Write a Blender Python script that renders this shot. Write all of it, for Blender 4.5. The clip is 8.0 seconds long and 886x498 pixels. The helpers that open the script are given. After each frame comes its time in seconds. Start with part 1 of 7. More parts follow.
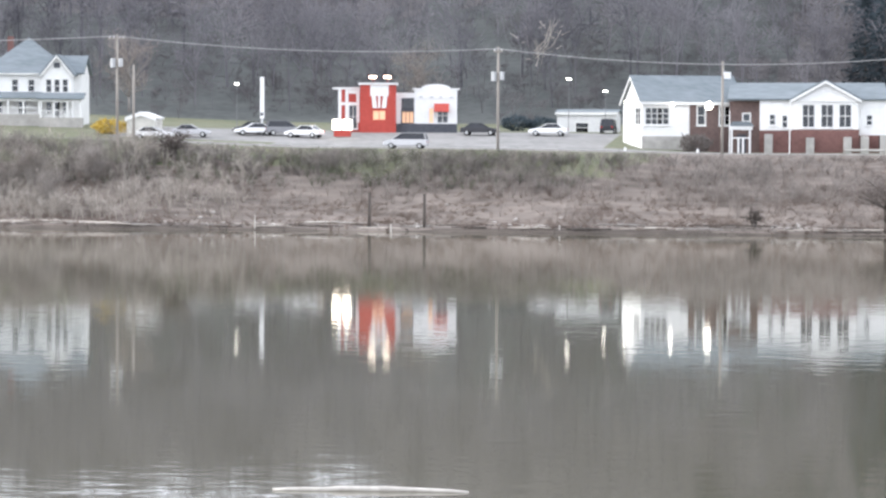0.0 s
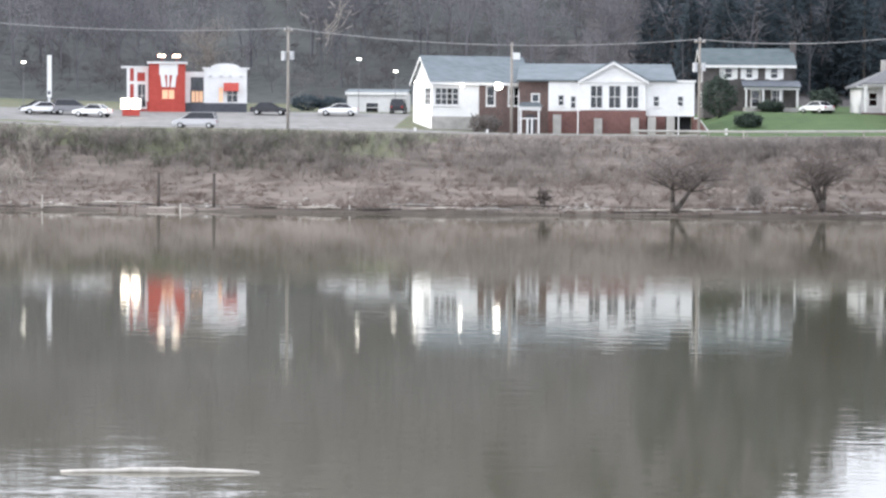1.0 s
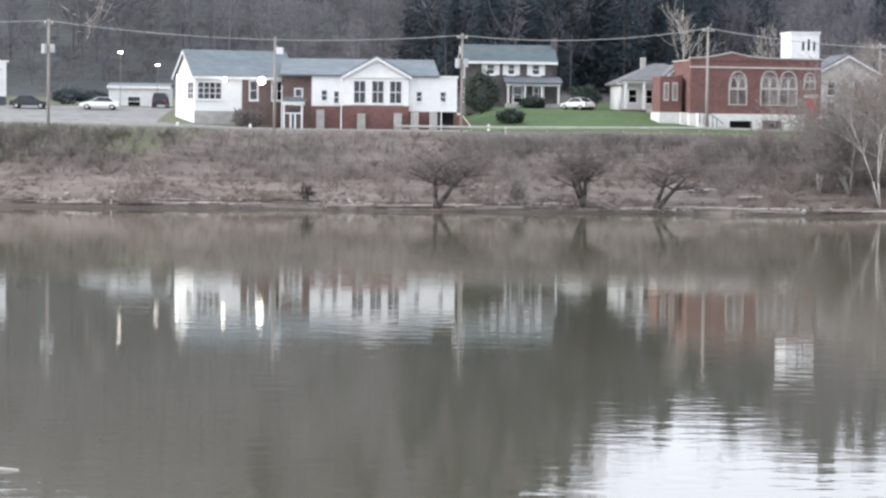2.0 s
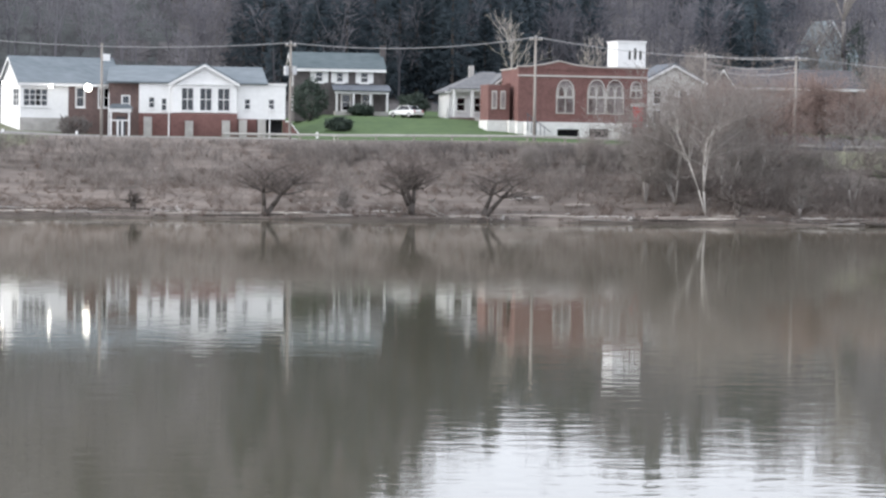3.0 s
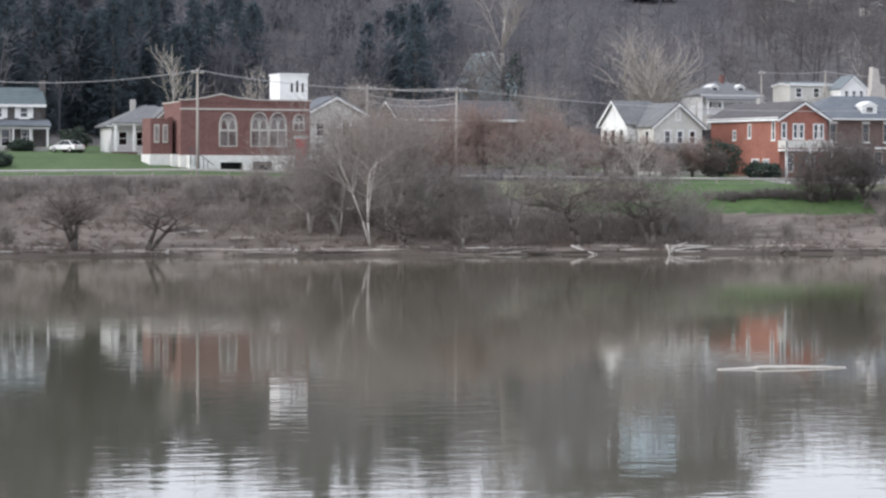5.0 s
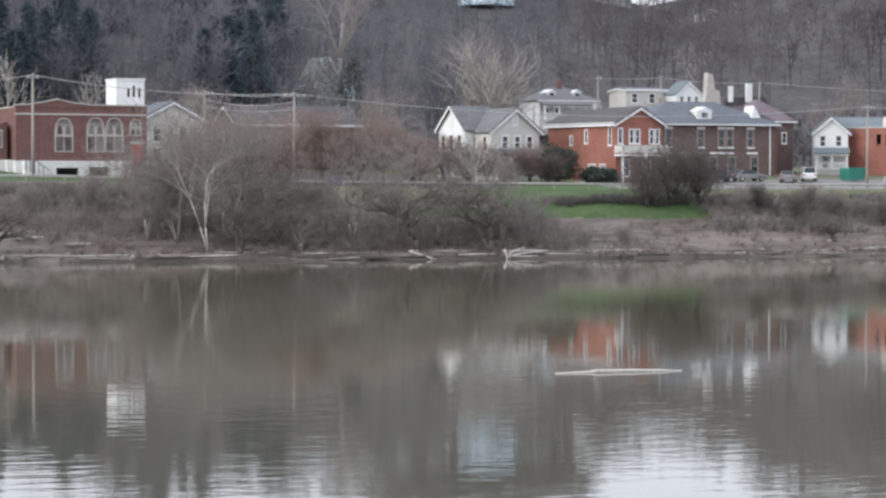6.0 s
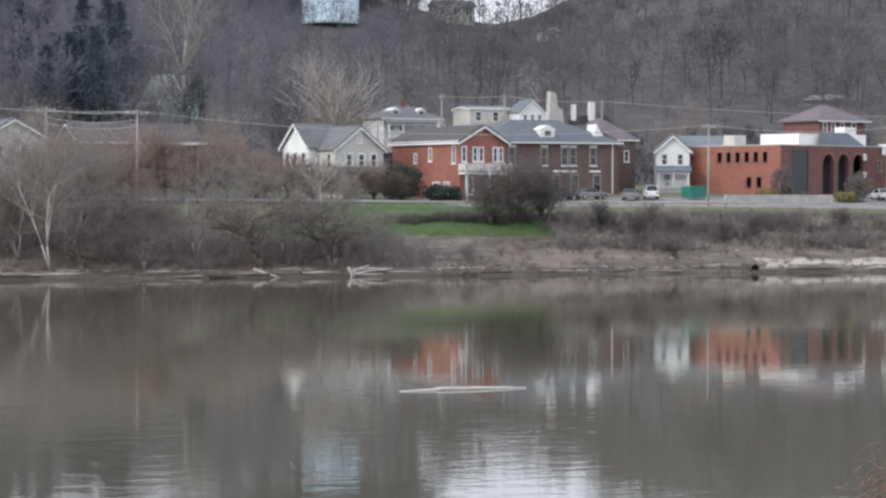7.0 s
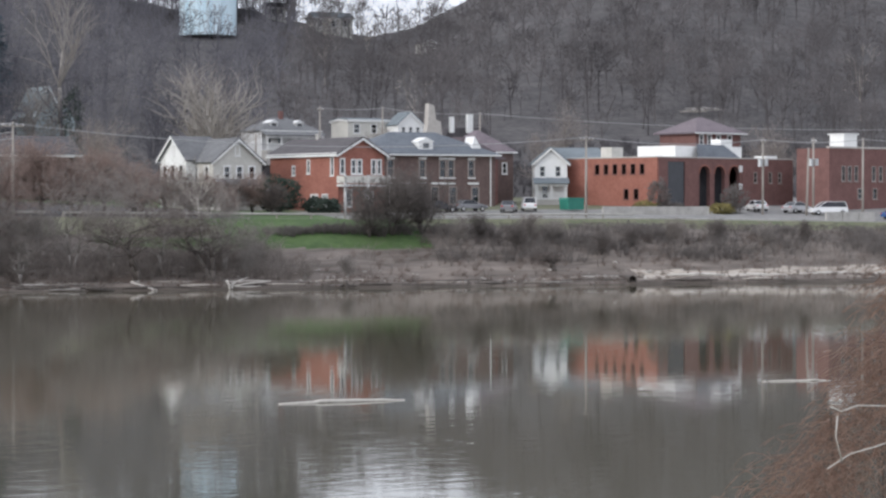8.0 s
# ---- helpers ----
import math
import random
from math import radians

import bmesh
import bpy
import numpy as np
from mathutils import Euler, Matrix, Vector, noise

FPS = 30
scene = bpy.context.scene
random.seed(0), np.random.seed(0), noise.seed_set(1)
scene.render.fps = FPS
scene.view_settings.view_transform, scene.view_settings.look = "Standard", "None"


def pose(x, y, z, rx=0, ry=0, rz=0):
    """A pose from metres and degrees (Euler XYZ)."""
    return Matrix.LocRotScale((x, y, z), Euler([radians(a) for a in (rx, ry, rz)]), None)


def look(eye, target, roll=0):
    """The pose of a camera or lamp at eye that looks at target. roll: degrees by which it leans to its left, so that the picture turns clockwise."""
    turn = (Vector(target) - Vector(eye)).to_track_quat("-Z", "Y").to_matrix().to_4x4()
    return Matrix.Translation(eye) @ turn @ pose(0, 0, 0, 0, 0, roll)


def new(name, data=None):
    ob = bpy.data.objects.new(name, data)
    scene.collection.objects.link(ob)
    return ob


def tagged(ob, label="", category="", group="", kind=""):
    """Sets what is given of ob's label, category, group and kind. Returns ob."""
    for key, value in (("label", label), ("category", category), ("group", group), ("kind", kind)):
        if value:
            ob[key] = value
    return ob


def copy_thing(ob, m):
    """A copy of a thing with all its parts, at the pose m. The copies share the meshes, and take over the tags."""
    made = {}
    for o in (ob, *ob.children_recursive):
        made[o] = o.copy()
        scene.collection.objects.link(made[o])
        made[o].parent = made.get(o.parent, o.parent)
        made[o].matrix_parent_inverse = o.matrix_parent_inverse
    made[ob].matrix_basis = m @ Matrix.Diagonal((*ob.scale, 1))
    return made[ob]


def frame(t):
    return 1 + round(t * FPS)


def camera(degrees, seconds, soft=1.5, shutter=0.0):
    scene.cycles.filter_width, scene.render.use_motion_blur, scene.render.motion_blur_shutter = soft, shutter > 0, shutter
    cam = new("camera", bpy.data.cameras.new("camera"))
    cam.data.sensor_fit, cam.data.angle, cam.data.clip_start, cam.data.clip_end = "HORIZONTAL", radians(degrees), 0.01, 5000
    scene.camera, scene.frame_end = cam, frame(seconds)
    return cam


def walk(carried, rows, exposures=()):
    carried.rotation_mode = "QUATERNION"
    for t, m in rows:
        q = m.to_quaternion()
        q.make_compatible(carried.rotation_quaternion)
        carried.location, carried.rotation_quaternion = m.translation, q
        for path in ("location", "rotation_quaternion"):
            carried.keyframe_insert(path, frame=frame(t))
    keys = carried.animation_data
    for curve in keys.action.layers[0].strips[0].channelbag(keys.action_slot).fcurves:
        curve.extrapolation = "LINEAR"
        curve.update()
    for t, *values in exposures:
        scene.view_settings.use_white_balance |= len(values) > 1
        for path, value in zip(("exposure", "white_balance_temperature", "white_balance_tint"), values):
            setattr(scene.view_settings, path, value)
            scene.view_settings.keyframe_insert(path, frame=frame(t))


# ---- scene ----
cam = camera(20.0, 8.0, soft=2.5)
EYE = Vector((0.0, 0.0, 8.0))
# seconds, yaw to the left, pitch up, lean to the left (degrees)
ROWS = [
    (0.0, 9.5, -2.270, 0.275), (0.1, 8.28, -2.30, 0.27), (0.2, 7.47, -2.31, 0.27), (0.3, 7.17, -2.31, 0.27),
    (0.5, 6.803, -2.317, 0.278), (0.7, 5.75, -2.47, 0.34), (0.9, 4.95, -2.63, 0.41), (1.0, 4.711, -2.699, 0.442),
    (1.1, 3.86, -2.71, 0.48), (1.3, 3.05, -2.74, 0.57), (1.5, 2.129, -2.771, 0.651), (1.7, 0.717, -2.846, 0.68),
    (2.8, -3.292, -2.392, 0.818), (3.0, -4.599, -2.530, 0.845), (3.5, -5.862, -2.432, 0.726), (4.0, -7.748, -2.100, 0.703),
    (4.5, -10.352, -1.803, 0.136), (5.0, -12.220, -1.724, 0.144), (5.2, -13.039, -1.665, 0.16), (6.3, -16.678, -1.475, 0.042),
    (6.5, -17.159, -1.260, 0.024), (7.0, -19.457, -1.185, 0.091), (7.5, -21.237, -1.116, 0.204), (8.0, -22.225, -0.905, -0.009),
]


def aim(yaw, pitch):
    a, b = radians(yaw), radians(pitch)
    return EYE + Vector((-math.sin(a) * math.cos(b), math.cos(a) * math.cos(b), math.sin(b)))


walk(cam, [(t, look(EYE, aim(yaw, pitch), lean)) for t, yaw, pitch, lean in ROWS], exposures=[(0.0, 0.46), (1.0, 0.34), (3.0, 0.1), (5.0, -0.12), (6.5, -0.22), (8.0, -0.4)])

# ---- sky and light: a bright, even evening overcast, a little stronger from the west (left) ----
world = bpy.data.worlds.new("overcast_sky")
scene.world = world
world.use_nodes = True
wn, wl = world.node_tree.nodes, world.node_tree.links
wn.clear()
w_sky = wn.new("ShaderNodeTexSky")
w_sky.sky_type, w_sky.sun_disc = "NISHITA", False
w_sky.sun_elevation, w_sky.sun_rotation = radians(20), radians(-98)
w_sky.air_density, w_sky.dust_density = 1.0, 6.0
w_grey = wn.new("ShaderNodeHueSaturation")
w_grey.inputs["Saturation"].default_value = 0.16
w_back = wn.new("ShaderNodeBackground")
w_back.inputs["Strength"].default_value = 0.12
w_out = wn.new("ShaderNodeOutputWorld")
wl.new(w_sky.outputs[0], w_grey.inputs["Color"])
w_cloud = wn.new("ShaderNodeMix")
w_cloud.data_type = "RGBA"
w_cloud.inputs["Factor"].default_value = 0.75
for k in w_cloud.inputs:
    if k.type == "RGBA" and k.name == "B":
        k.default_value = (16.0, 16.9, 19.0, 1)
    if k.type == "RGBA" and k.name == "A":
        wl.new(w_grey.outputs[0], k)
wl.new([k for k in w_cloud.outputs if k.type == "RGBA"][0], w_back.inputs["Color"])
wl.new(w_back.outputs[0], w_out.inputs["Surface"])
sun_data = bpy.data.lights.new("sun", "SUN")
sun_data.energy, sun_data.angle, sun_data.color = 1.8, radians(30), (1.0, 0.97, 0.93)
sun = new("sun", sun_data)
sun.matrix_world = look((-300, 238, 122), (0, 280, 10))


# ---- materials ----
def shade(name, a, b=None, scale=1.0, rough=0.8, metal=0.0, bump=0.0, fine=0.25, stretch=(1, 1, 1), spec=0.4):
    """A surface that wanders between the colours a and b at two sizes (metres), with relief."""
    m = bpy.data.materials.new(name)
    m.use_nodes = True
    n, l = m.node_tree.nodes, m.node_tree.links
    p = n["Principled BSDF"]
    b = b or tuple(min(1, c * 1.25 + 0.01) for c in a)
    geo = n.new("ShaderNodeNewGeometry")
    mp = n.new("ShaderNodeMapping")
    mp.inputs["Scale"].default_value = stretch
    l.new(geo.outputs["Position"], mp.inputs["Vector"])
    big, small = n.new("ShaderNodeTexNoise"), n.new("ShaderNodeTexNoise")
    big.inputs["Scale"].default_value, small.inputs["Scale"].default_value = 1 / scale, 1 / (scale * fine)
    big.inputs["Detail"].default_value = small.inputs["Detail"].default_value = 4
    for t in (big, small):
        l.new(mp.outputs[0], t.inputs["Vector"])
    both = n.new("ShaderNodeMath")
    both.operation = "MULTIPLY_ADD"
    l.new(small.outputs["Fac"], both.inputs[0])
    both.inputs[1].default_value = 0.5
    half = n.new("ShaderNodeMath")
    half.operation = "MULTIPLY"
    half.inputs[1].default_value = 0.5
    l.new(big.outputs["Fac"], half.inputs[0])
    l.new(half.outputs[0], both.inputs[2])
    ramp = n.new("ShaderNodeValToRGB")
    ramp.color_ramp.elements[0].position, ramp.color_ramp.elements[1].position = 0.36, 0.64
    ramp.color_ramp.elements[0].color, ramp.color_ramp.elements[1].color = (*a, 1), (*b, 1)
    l.new(both.outputs[0], ramp.inputs["Fac"])
    l.new(ramp.outputs["Color"], p.inputs["Base Color"])
    p.inputs["Roughness"].default_value, p.inputs["Metallic"].default_value = rough, metal
    p.inputs["Specular IOR Level"].default_value = spec
    if bump:
        bp = n.new("ShaderNodeBump")
        bp.inputs["Strength"].default_value, bp.inputs["Distance"].default_value = 0.6, bump
        l.new(both.outputs[0], bp.inputs["Height"])
        l.new(bp.outputs["Normal"], p.inputs["Normal"])
    return m


def per_piece(name, a, b, rough=0.9):
    """For joined stems and leaves: the colour changes from one piece to the next."""
    m = bpy.data.materials.new(name)
    m.use_nodes = True
    n, l = m.node_tree.nodes, m.node_tree.links
    geo, ramp = n.new("ShaderNodeNewGeometry"), n.new("ShaderNodeValToRGB")
    ramp.color_ramp.elements[0].color, ramp.color_ramp.elements[1].color = (*a, 1), (*b, 1)
    l.new(geo.outputs["Random Per Island"], ramp.inputs["Fac"])
    l.new(ramp.outputs["Color"], n["Principled BSDF"].inputs["Base Color"])
    n["Principled BSDF"].inputs["Roughness"].default_value = rough
    n["Principled BSDF"].inputs["Specular IOR Level"].default_value = 0.2
    return m


def clumped(m, size, share):
    """Lets the colour drift from clump to clump (size in metres) besides the change from piece to piece."""
    n, l = m.node_tree.nodes, m.node_tree.links
    ramp, geo = [k for k in n if k.type == "VALTORGB"][0], [k for k in n if k.type == "NEW_GEOMETRY"][0]
    tx, span, mix = n.new("ShaderNodeTexNoise"), n.new("ShaderNodeMapRange"), n.new("ShaderNodeMix")
    tx.inputs["Scale"].default_value, tx.inputs["Detail"].default_value = 1 / size, 3
    l.new(geo.outputs["Position"], tx.inputs["Vector"])
    span.inputs["From Min"].default_value, span.inputs["From Max"].default_value = 0.3, 0.7
    l.new(tx.outputs["Fac"], span.inputs["Value"])
    mix.inputs[0].default_value = share
    l.new(geo.outputs["Random Per Island"], mix.inputs[2])
    l.new(span.outputs[0], mix.inputs[3])
    l.new(mix.outputs[0], ramp.inputs["Fac"])
    return m


def twiggy(name, a, b):
    """Fine twigs seen from far off: light reaches every side of them."""
    m = per_piece(name, a, b)
    n, l = m.node_tree.nodes, m.node_tree.links
    ramp = [k for k in n if k.type == "VALTORGB"][0]
    dif, tra, mix = n.new("ShaderNodeBsdfDiffuse"), n.new("ShaderNodeBsdfTranslucent"), n.new("ShaderNodeMixShader")
    l.new(ramp.outputs["Color"], dif.inputs["Color"])
    l.new(ramp.outputs["Color"], tra.inputs["Color"])
    mix.inputs[0].default_value = 0.5
    l.new(dif.outputs[0], mix.inputs[1])
    l.new(tra.outputs[0], mix.inputs[2])
    l.new(mix.outputs[0], n["Material Output"].inputs["Surface"])
    n.remove(n["Principled BSDF"])
    return m


def glow(name, colour, strength):
    m = bpy.data.materials.new(name)
    m.use_nodes = True
    p = m.node_tree.nodes["Principled BSDF"]
    p.inputs["Base Color"].default_value = (*colour, 1)
    p.inputs["Emission Color"].default_value = (*colour, 1)
    p.inputs["Emission Strength"].default_value = strength
    return m


def glassy(name, tint=(0.35, 0.4, 0.45)):
    m = bpy.data.materials.new(name)
    m.use_nodes = True
    n, l = m.node_tree.nodes, m.node_tree.links
    n.remove(n["Principled BSDF"])
    fr, see, gl, mix = n.new("ShaderNodeFresnel"), n.new("ShaderNodeBsdfTransparent"), n.new("ShaderNodeBsdfGlossy"), n.new("ShaderNodeMixShader")
    fr.inputs["IOR"].default_value = 1.7
    see.inputs["Color"].default_value = (*tint, 1)
    gl.inputs["Roughness"].default_value = 0.03
    l.new(fr.outputs[0], mix.inputs[0])
    l.new(see.outputs[0], mix.inputs[1])
    l.new(gl.outputs[0], mix.inputs[2])
    l.new(mix.outputs[0], n["Material Output"].inputs["Surface"])
    return m


def river_surface():
    m = bpy.data.materials.new("river_water")
    m.use_nodes = True
    n, l = m.node_tree.nodes, m.node_tree.links
    p = n["Principled BSDF"]
    p.inputs["Base Color"].default_value = (0.096, 0.089, 0.062, 1)
    p.inputs["Roughness"].default_value = 0.036
    p.inputs["IOR"].default_value = 1.36
    geo = n.new("ShaderNodeNewGeometry")
    waves = []
    for scale, stretch, weight in ((1.05, (0.5, 1, 1), 1.0), (2.3, (0.75, 1, 1), 0.35), (0.035, (0.4, 1, 1), 0.0)):
        mp, tx = n.new("ShaderNodeMapping"), n.new("ShaderNodeTexNoise")
        mp.inputs["Scale"].default_value = stretch
        tx.inputs["Scale"].default_value, tx.inputs["Detail"].default_value = scale, 1
        l.new(geo.outputs["Position"], mp.inputs["Vector"])
        l.new(mp.outputs[0], tx.inputs["Vector"])
        waves.append((tx, weight))
    add = n.new("ShaderNodeMath")
    add.operation = "MULTIPLY_ADD"
    add.inputs[1].default_value = 0.45
    l.new(waves[1][0].outputs["Fac"], add.inputs[0])
    l.new(waves[0][0].outputs["Fac"], add.inputs[2])
    # breeze: some stretches of the river are more ruffled than others
    patch = n.new("ShaderNodeMapRange")
    patch.inputs["From Min"].default_value, patch.inputs["From Max"].default_value = 0.4, 0.65
    patch.inputs["To Min"].default_value, patch.inputs["To Max"].default_value = 0.45, 1.0
    l.new(waves[2][0].outputs["Fac"], patch.inputs["Value"])
    bp = n.new("ShaderNodeBump")
    bp.inputs["Distance"].default_value = 0.0055
    l.new(patch.outputs[0], bp.inputs["Strength"])
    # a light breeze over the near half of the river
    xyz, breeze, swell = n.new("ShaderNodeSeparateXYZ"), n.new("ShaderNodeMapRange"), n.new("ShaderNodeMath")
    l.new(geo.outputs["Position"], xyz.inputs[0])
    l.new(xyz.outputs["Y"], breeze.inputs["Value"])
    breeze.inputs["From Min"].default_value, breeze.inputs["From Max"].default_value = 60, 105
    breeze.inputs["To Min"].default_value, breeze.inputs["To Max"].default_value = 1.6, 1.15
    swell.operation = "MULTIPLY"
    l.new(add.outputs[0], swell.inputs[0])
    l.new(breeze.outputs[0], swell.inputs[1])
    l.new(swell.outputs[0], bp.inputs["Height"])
    l.new(bp.outputs["Normal"], p.inputs["Normal"])
    return m


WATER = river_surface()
WHITE = shade("white_paint", (0.74, 0.74, 0.73), (0.82, 0.82, 0.81), 2.0, 0.6)
TRIM = shade("white_trim", (0.7, 0.7, 0.69), (0.78, 0.78, 0.77), 1.0, 0.5)
WHITE_DULL = shade("dulled_white_siding", (0.6, 0.6, 0.6), (0.7, 0.7, 0.7), 1.5, 0.7)
CREAM = shade("cream_siding", (0.5, 0.49, 0.45), (0.6, 0.58, 0.54), 2.0, 0.7)
RED = shade("red_paint", (0.4, 0.05, 0.036), (0.47, 0.066, 0.048), 1.5, 0.45)
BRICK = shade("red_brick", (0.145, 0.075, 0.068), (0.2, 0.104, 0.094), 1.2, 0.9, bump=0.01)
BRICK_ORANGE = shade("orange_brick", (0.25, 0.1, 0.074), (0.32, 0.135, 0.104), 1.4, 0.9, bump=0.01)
BRICK_BROWN = shade("brown_brick", (0.115, 0.08, 0.075), (0.165, 0.115, 0.105), 1.2, 0.9, bump=0.01)
HOUSE_BROWN = shade("dark_grey_brown_siding", (0.075, 0.068, 0.068), (0.115, 0.104, 0.102), 1.2, 0.9)
ROOF = shade("grey_shingle", (0.13, 0.155, 0.17), (0.19, 0.215, 0.235), 1.5, 0.9, bump=0.01, stretch=(0.3, 1, 1))
ROOF_TEAL = shade("teal_grey_shingle", (0.075, 0.097, 0.105), (0.115, 0.14, 0.15), 1.5, 0.95, bump=0.01, stretch=(0.3, 1, 1), spec=0.2)
FRAME_TAN = shade("weathered_tan_frame", (0.26, 0.22, 0.2), (0.36, 0.31, 0.29), 1.0, 0.7)
ROOF_BLUE = shade("slate_roof", (0.09, 0.1, 0.118), (0.135, 0.15, 0.172), 1.5, 0.8, bump=0.01)
ROOF_GREY = shade("weathered_grey_shingle", (0.12, 0.122, 0.128), (0.175, 0.177, 0.183), 1.5, 0.9, bump=0.01)
ROOF_DARK = shade("dark_shingle", (0.07, 0.065, 0.07), (0.11, 0.1, 0.105), 1.5, 0.9, bump=0.01)
ROOF_PURPLE = shade("faded_purple_shingle", (0.13, 0.108, 0.122), (0.19, 0.155, 0.17), 1.5, 0.9)
PALE_BLUE = shade("pale_blue_siding", (0.25, 0.305, 0.32), (0.36, 0.42, 0.435), 2.0, 0.8)
ROOF_PALE = shade("pale_grey_roof", (0.22, 0.265, 0.28), (0.33, 0.38, 0.395), 1.5, 0.8)
CONCRETE = shade("concrete", (0.33, 0.32, 0.3), (0.45, 0.43, 0.41), 2.5, 0.9, bump=0.01)
STONE_WHITE = shade("whitewashed_stone", (0.6, 0.59, 0.57), (0.75, 0.74, 0.72), 0.8, 0.9, bump=0.02)
# near-black colour that stands in for the shade of unlit interiors
INSIDE_SHADE = shade("inside_shade_black", (0.03, 0.03, 0.035), (0.05, 0.05, 0.055), 1.0, 0.9)
SLATE_BAND = shade("dark_grey_band", (0.06, 0.065, 0.08), (0.09, 0.095, 0.11), 1.0, 0.7)
GLASS = glassy("window_glass")
WOOD_POLE = shade("weathered_pole_wood", (0.26, 0.235, 0.21), (0.36, 0.33, 0.3), 0.6, 0.9, stretch=(1, 1, 0.1))
STEEL = shade("galvanised_steel", (0.45, 0.46, 0.47), (0.55, 0.56, 0.57), 0.8, 0.5, 0.6)
CABLE = shade("weathered_cable", (0.34, 0.34, 0.34), (0.42, 0.42, 0.42), 1.0, 0.7)
TANK_BLUE = shade("pale_blue_tank_paint", (0.5, 0.68, 0.78), (0.7, 0.82, 0.88), 5.0, 0.5, stretch=(1, 1, 0.12))
RUBBER = shade("tyre_rubber", (0.015, 0.015, 0.015), (0.03, 0.03, 0.03), 0.3, 0.9)
CHROME = shade("alloy", (0.5, 0.5, 0.5), (0.6, 0.6, 0.6), 0.3, 0.3, 0.8)
LAMP_RED = shade("tail_lamp", (0.35, 0.02, 0.02), (0.4, 0.03, 0.03), 0.3, 0.2)
LAMP_CLEAR = shade("head_lamp", (0.7, 0.7, 0.7), (0.8, 0.8, 0.8), 0.3, 0.15)
WARM_LIGHT = glow("warm_room_light", (0.9, 0.55, 0.34), 0.3)
WHITE_LIGHT = glow("lit_sign_face", (1.0, 0.88, 0.7), 8.0)
STREET_LIGHT = glow("street_lamp_light", (1.0, 0.95, 0.85), 13.0)
GREEN_BOX = shade("green_paint", (0.02, 0.16, 0.12), (0.03, 0.2, 0.15), 0.8, 0.5)
BARK = shade("grey_bark", (0.2, 0.18, 0.165), (0.32, 0.3, 0.28), 0.5, 0.95, stretch=(1, 1, 0.2))
BARK_WARM = shade("warm_grey_bark", (0.3, 0.275, 0.25), (0.42, 0.39, 0.36), 0.7, 0.95)
BARK_DARK = shade("dark_bark", (0.07, 0.06, 0.054), (0.12, 0.104, 0.094), 0.5, 0.95, stretch=(1, 1, 0.2))
BARK_PALE = shade("pale_sycamore_bark", (0.42, 0.39, 0.36), (0.58, 0.55, 0.51), 0.7, 0.9)
DRIFTWOOD = shade("bleached_driftwood", (0.3, 0.265, 0.235), (0.5, 0.455, 0.41), 0.5, 0.9, stretch=(0.3, 1, 1))
TWIGS = twiggy("bare_twigs", (0.2, 0.175, 0.162), (0.37, 0.33, 0.305))
TWIGS_RED = twiggy("russet_twigs", (0.23, 0.172, 0.152), (0.37, 0.285, 0.25))
TWIGS_DUSK = twiggy("dusky_twigs", (0.12, 0.101, 0.094), (0.22, 0.188, 0.175))
TWIGS_GREY = twiggy("grey_twigs", (0.23, 0.207, 0.194), (0.38, 0.347, 0.325))
TWIGS_RUST = twiggy("rusty_twigs", (0.18, 0.115, 0.09), (0.34, 0.235, 0.19))
STRAW = clumped(twiggy("dry_straw", (0.16, 0.128, 0.108), (0.34, 0.285, 0.25)), 3.5, 0.6)
TWIGS_PALE = per_piece("pale_twigs", (0.3, 0.27, 0.24), (0.44, 0.4, 0.36))
WOODS = clumped(twiggy("winter_woods", (0.074, 0.074, 0.088), (0.25, 0.24, 0.258)), 17.0, 0.85)
WOODS_WARM = clumped(twiggy("brown_winter_woods", (0.07, 0.065, 0.067), (0.21, 0.192, 0.192)), 16.0, 0.85)
WOODS_BROWN = clumped(twiggy("brown_undergrowth", (0.08, 0.077, 0.084), (0.19, 0.176, 0.182)), 9.0, 0.75)
TWIGS_DARK = twiggy("dark_twigs", (0.125, 0.11, 0.104), (0.23, 0.205, 0.192))
SCRUB_DARK = clumped(twiggy("dark_scrub", (0.135, 0.122, 0.116), (0.25, 0.228, 0.215)), 4.0, 0.5)
GREENING = clumped(per_piece("greening_scrub", (0.1, 0.1, 0.08), (0.175, 0.18, 0.135)), 4.0, 0.6)
POST_GREY = shade("grey_lamp_post", (0.14, 0.14, 0.15), (0.2, 0.2, 0.21), 0.5, 0.6)
STEEL_DARK = shade("rusty_dark_steel", (0.05, 0.042, 0.038), (0.09, 0.075, 0.065), 0.3, 0.8)
NEEDLES = clumped(twiggy("conifer_needles", (0.056, 0.074, 0.087), (0.106, 0.132, 0.15)), 6.0, 0.88)
BRAMBLE = clumped(twiggy("dry_brambles", (0.15, 0.122, 0.108), (0.32, 0.26, 0.23)), 3.0, 0.5)
EVERGREEN = per_piece("evergreen_leaves", (0.036, 0.05, 0.042), (0.066, 0.086, 0.068))
YELLOW_BUSH = per_piece("yellow_blossom", (0.4, 0.27, 0.05), (0.55, 0.4, 0.09))
OLIVE_BUSH = per_piece("olive_foliage", (0.16, 0.14, 0.06), (0.28, 0.24, 0.1))
SAND = shade("pale_river_sand", (0.3, 0.26, 0.22), (0.48, 0.43, 0.38), 1.2, 0.95, bump=0.05, stretch=(0.3, 1, 1))
DEBRIS = per_piece("pale_stones", (0.16, 0.14, 0.125), (0.6, 0.57, 0.54))
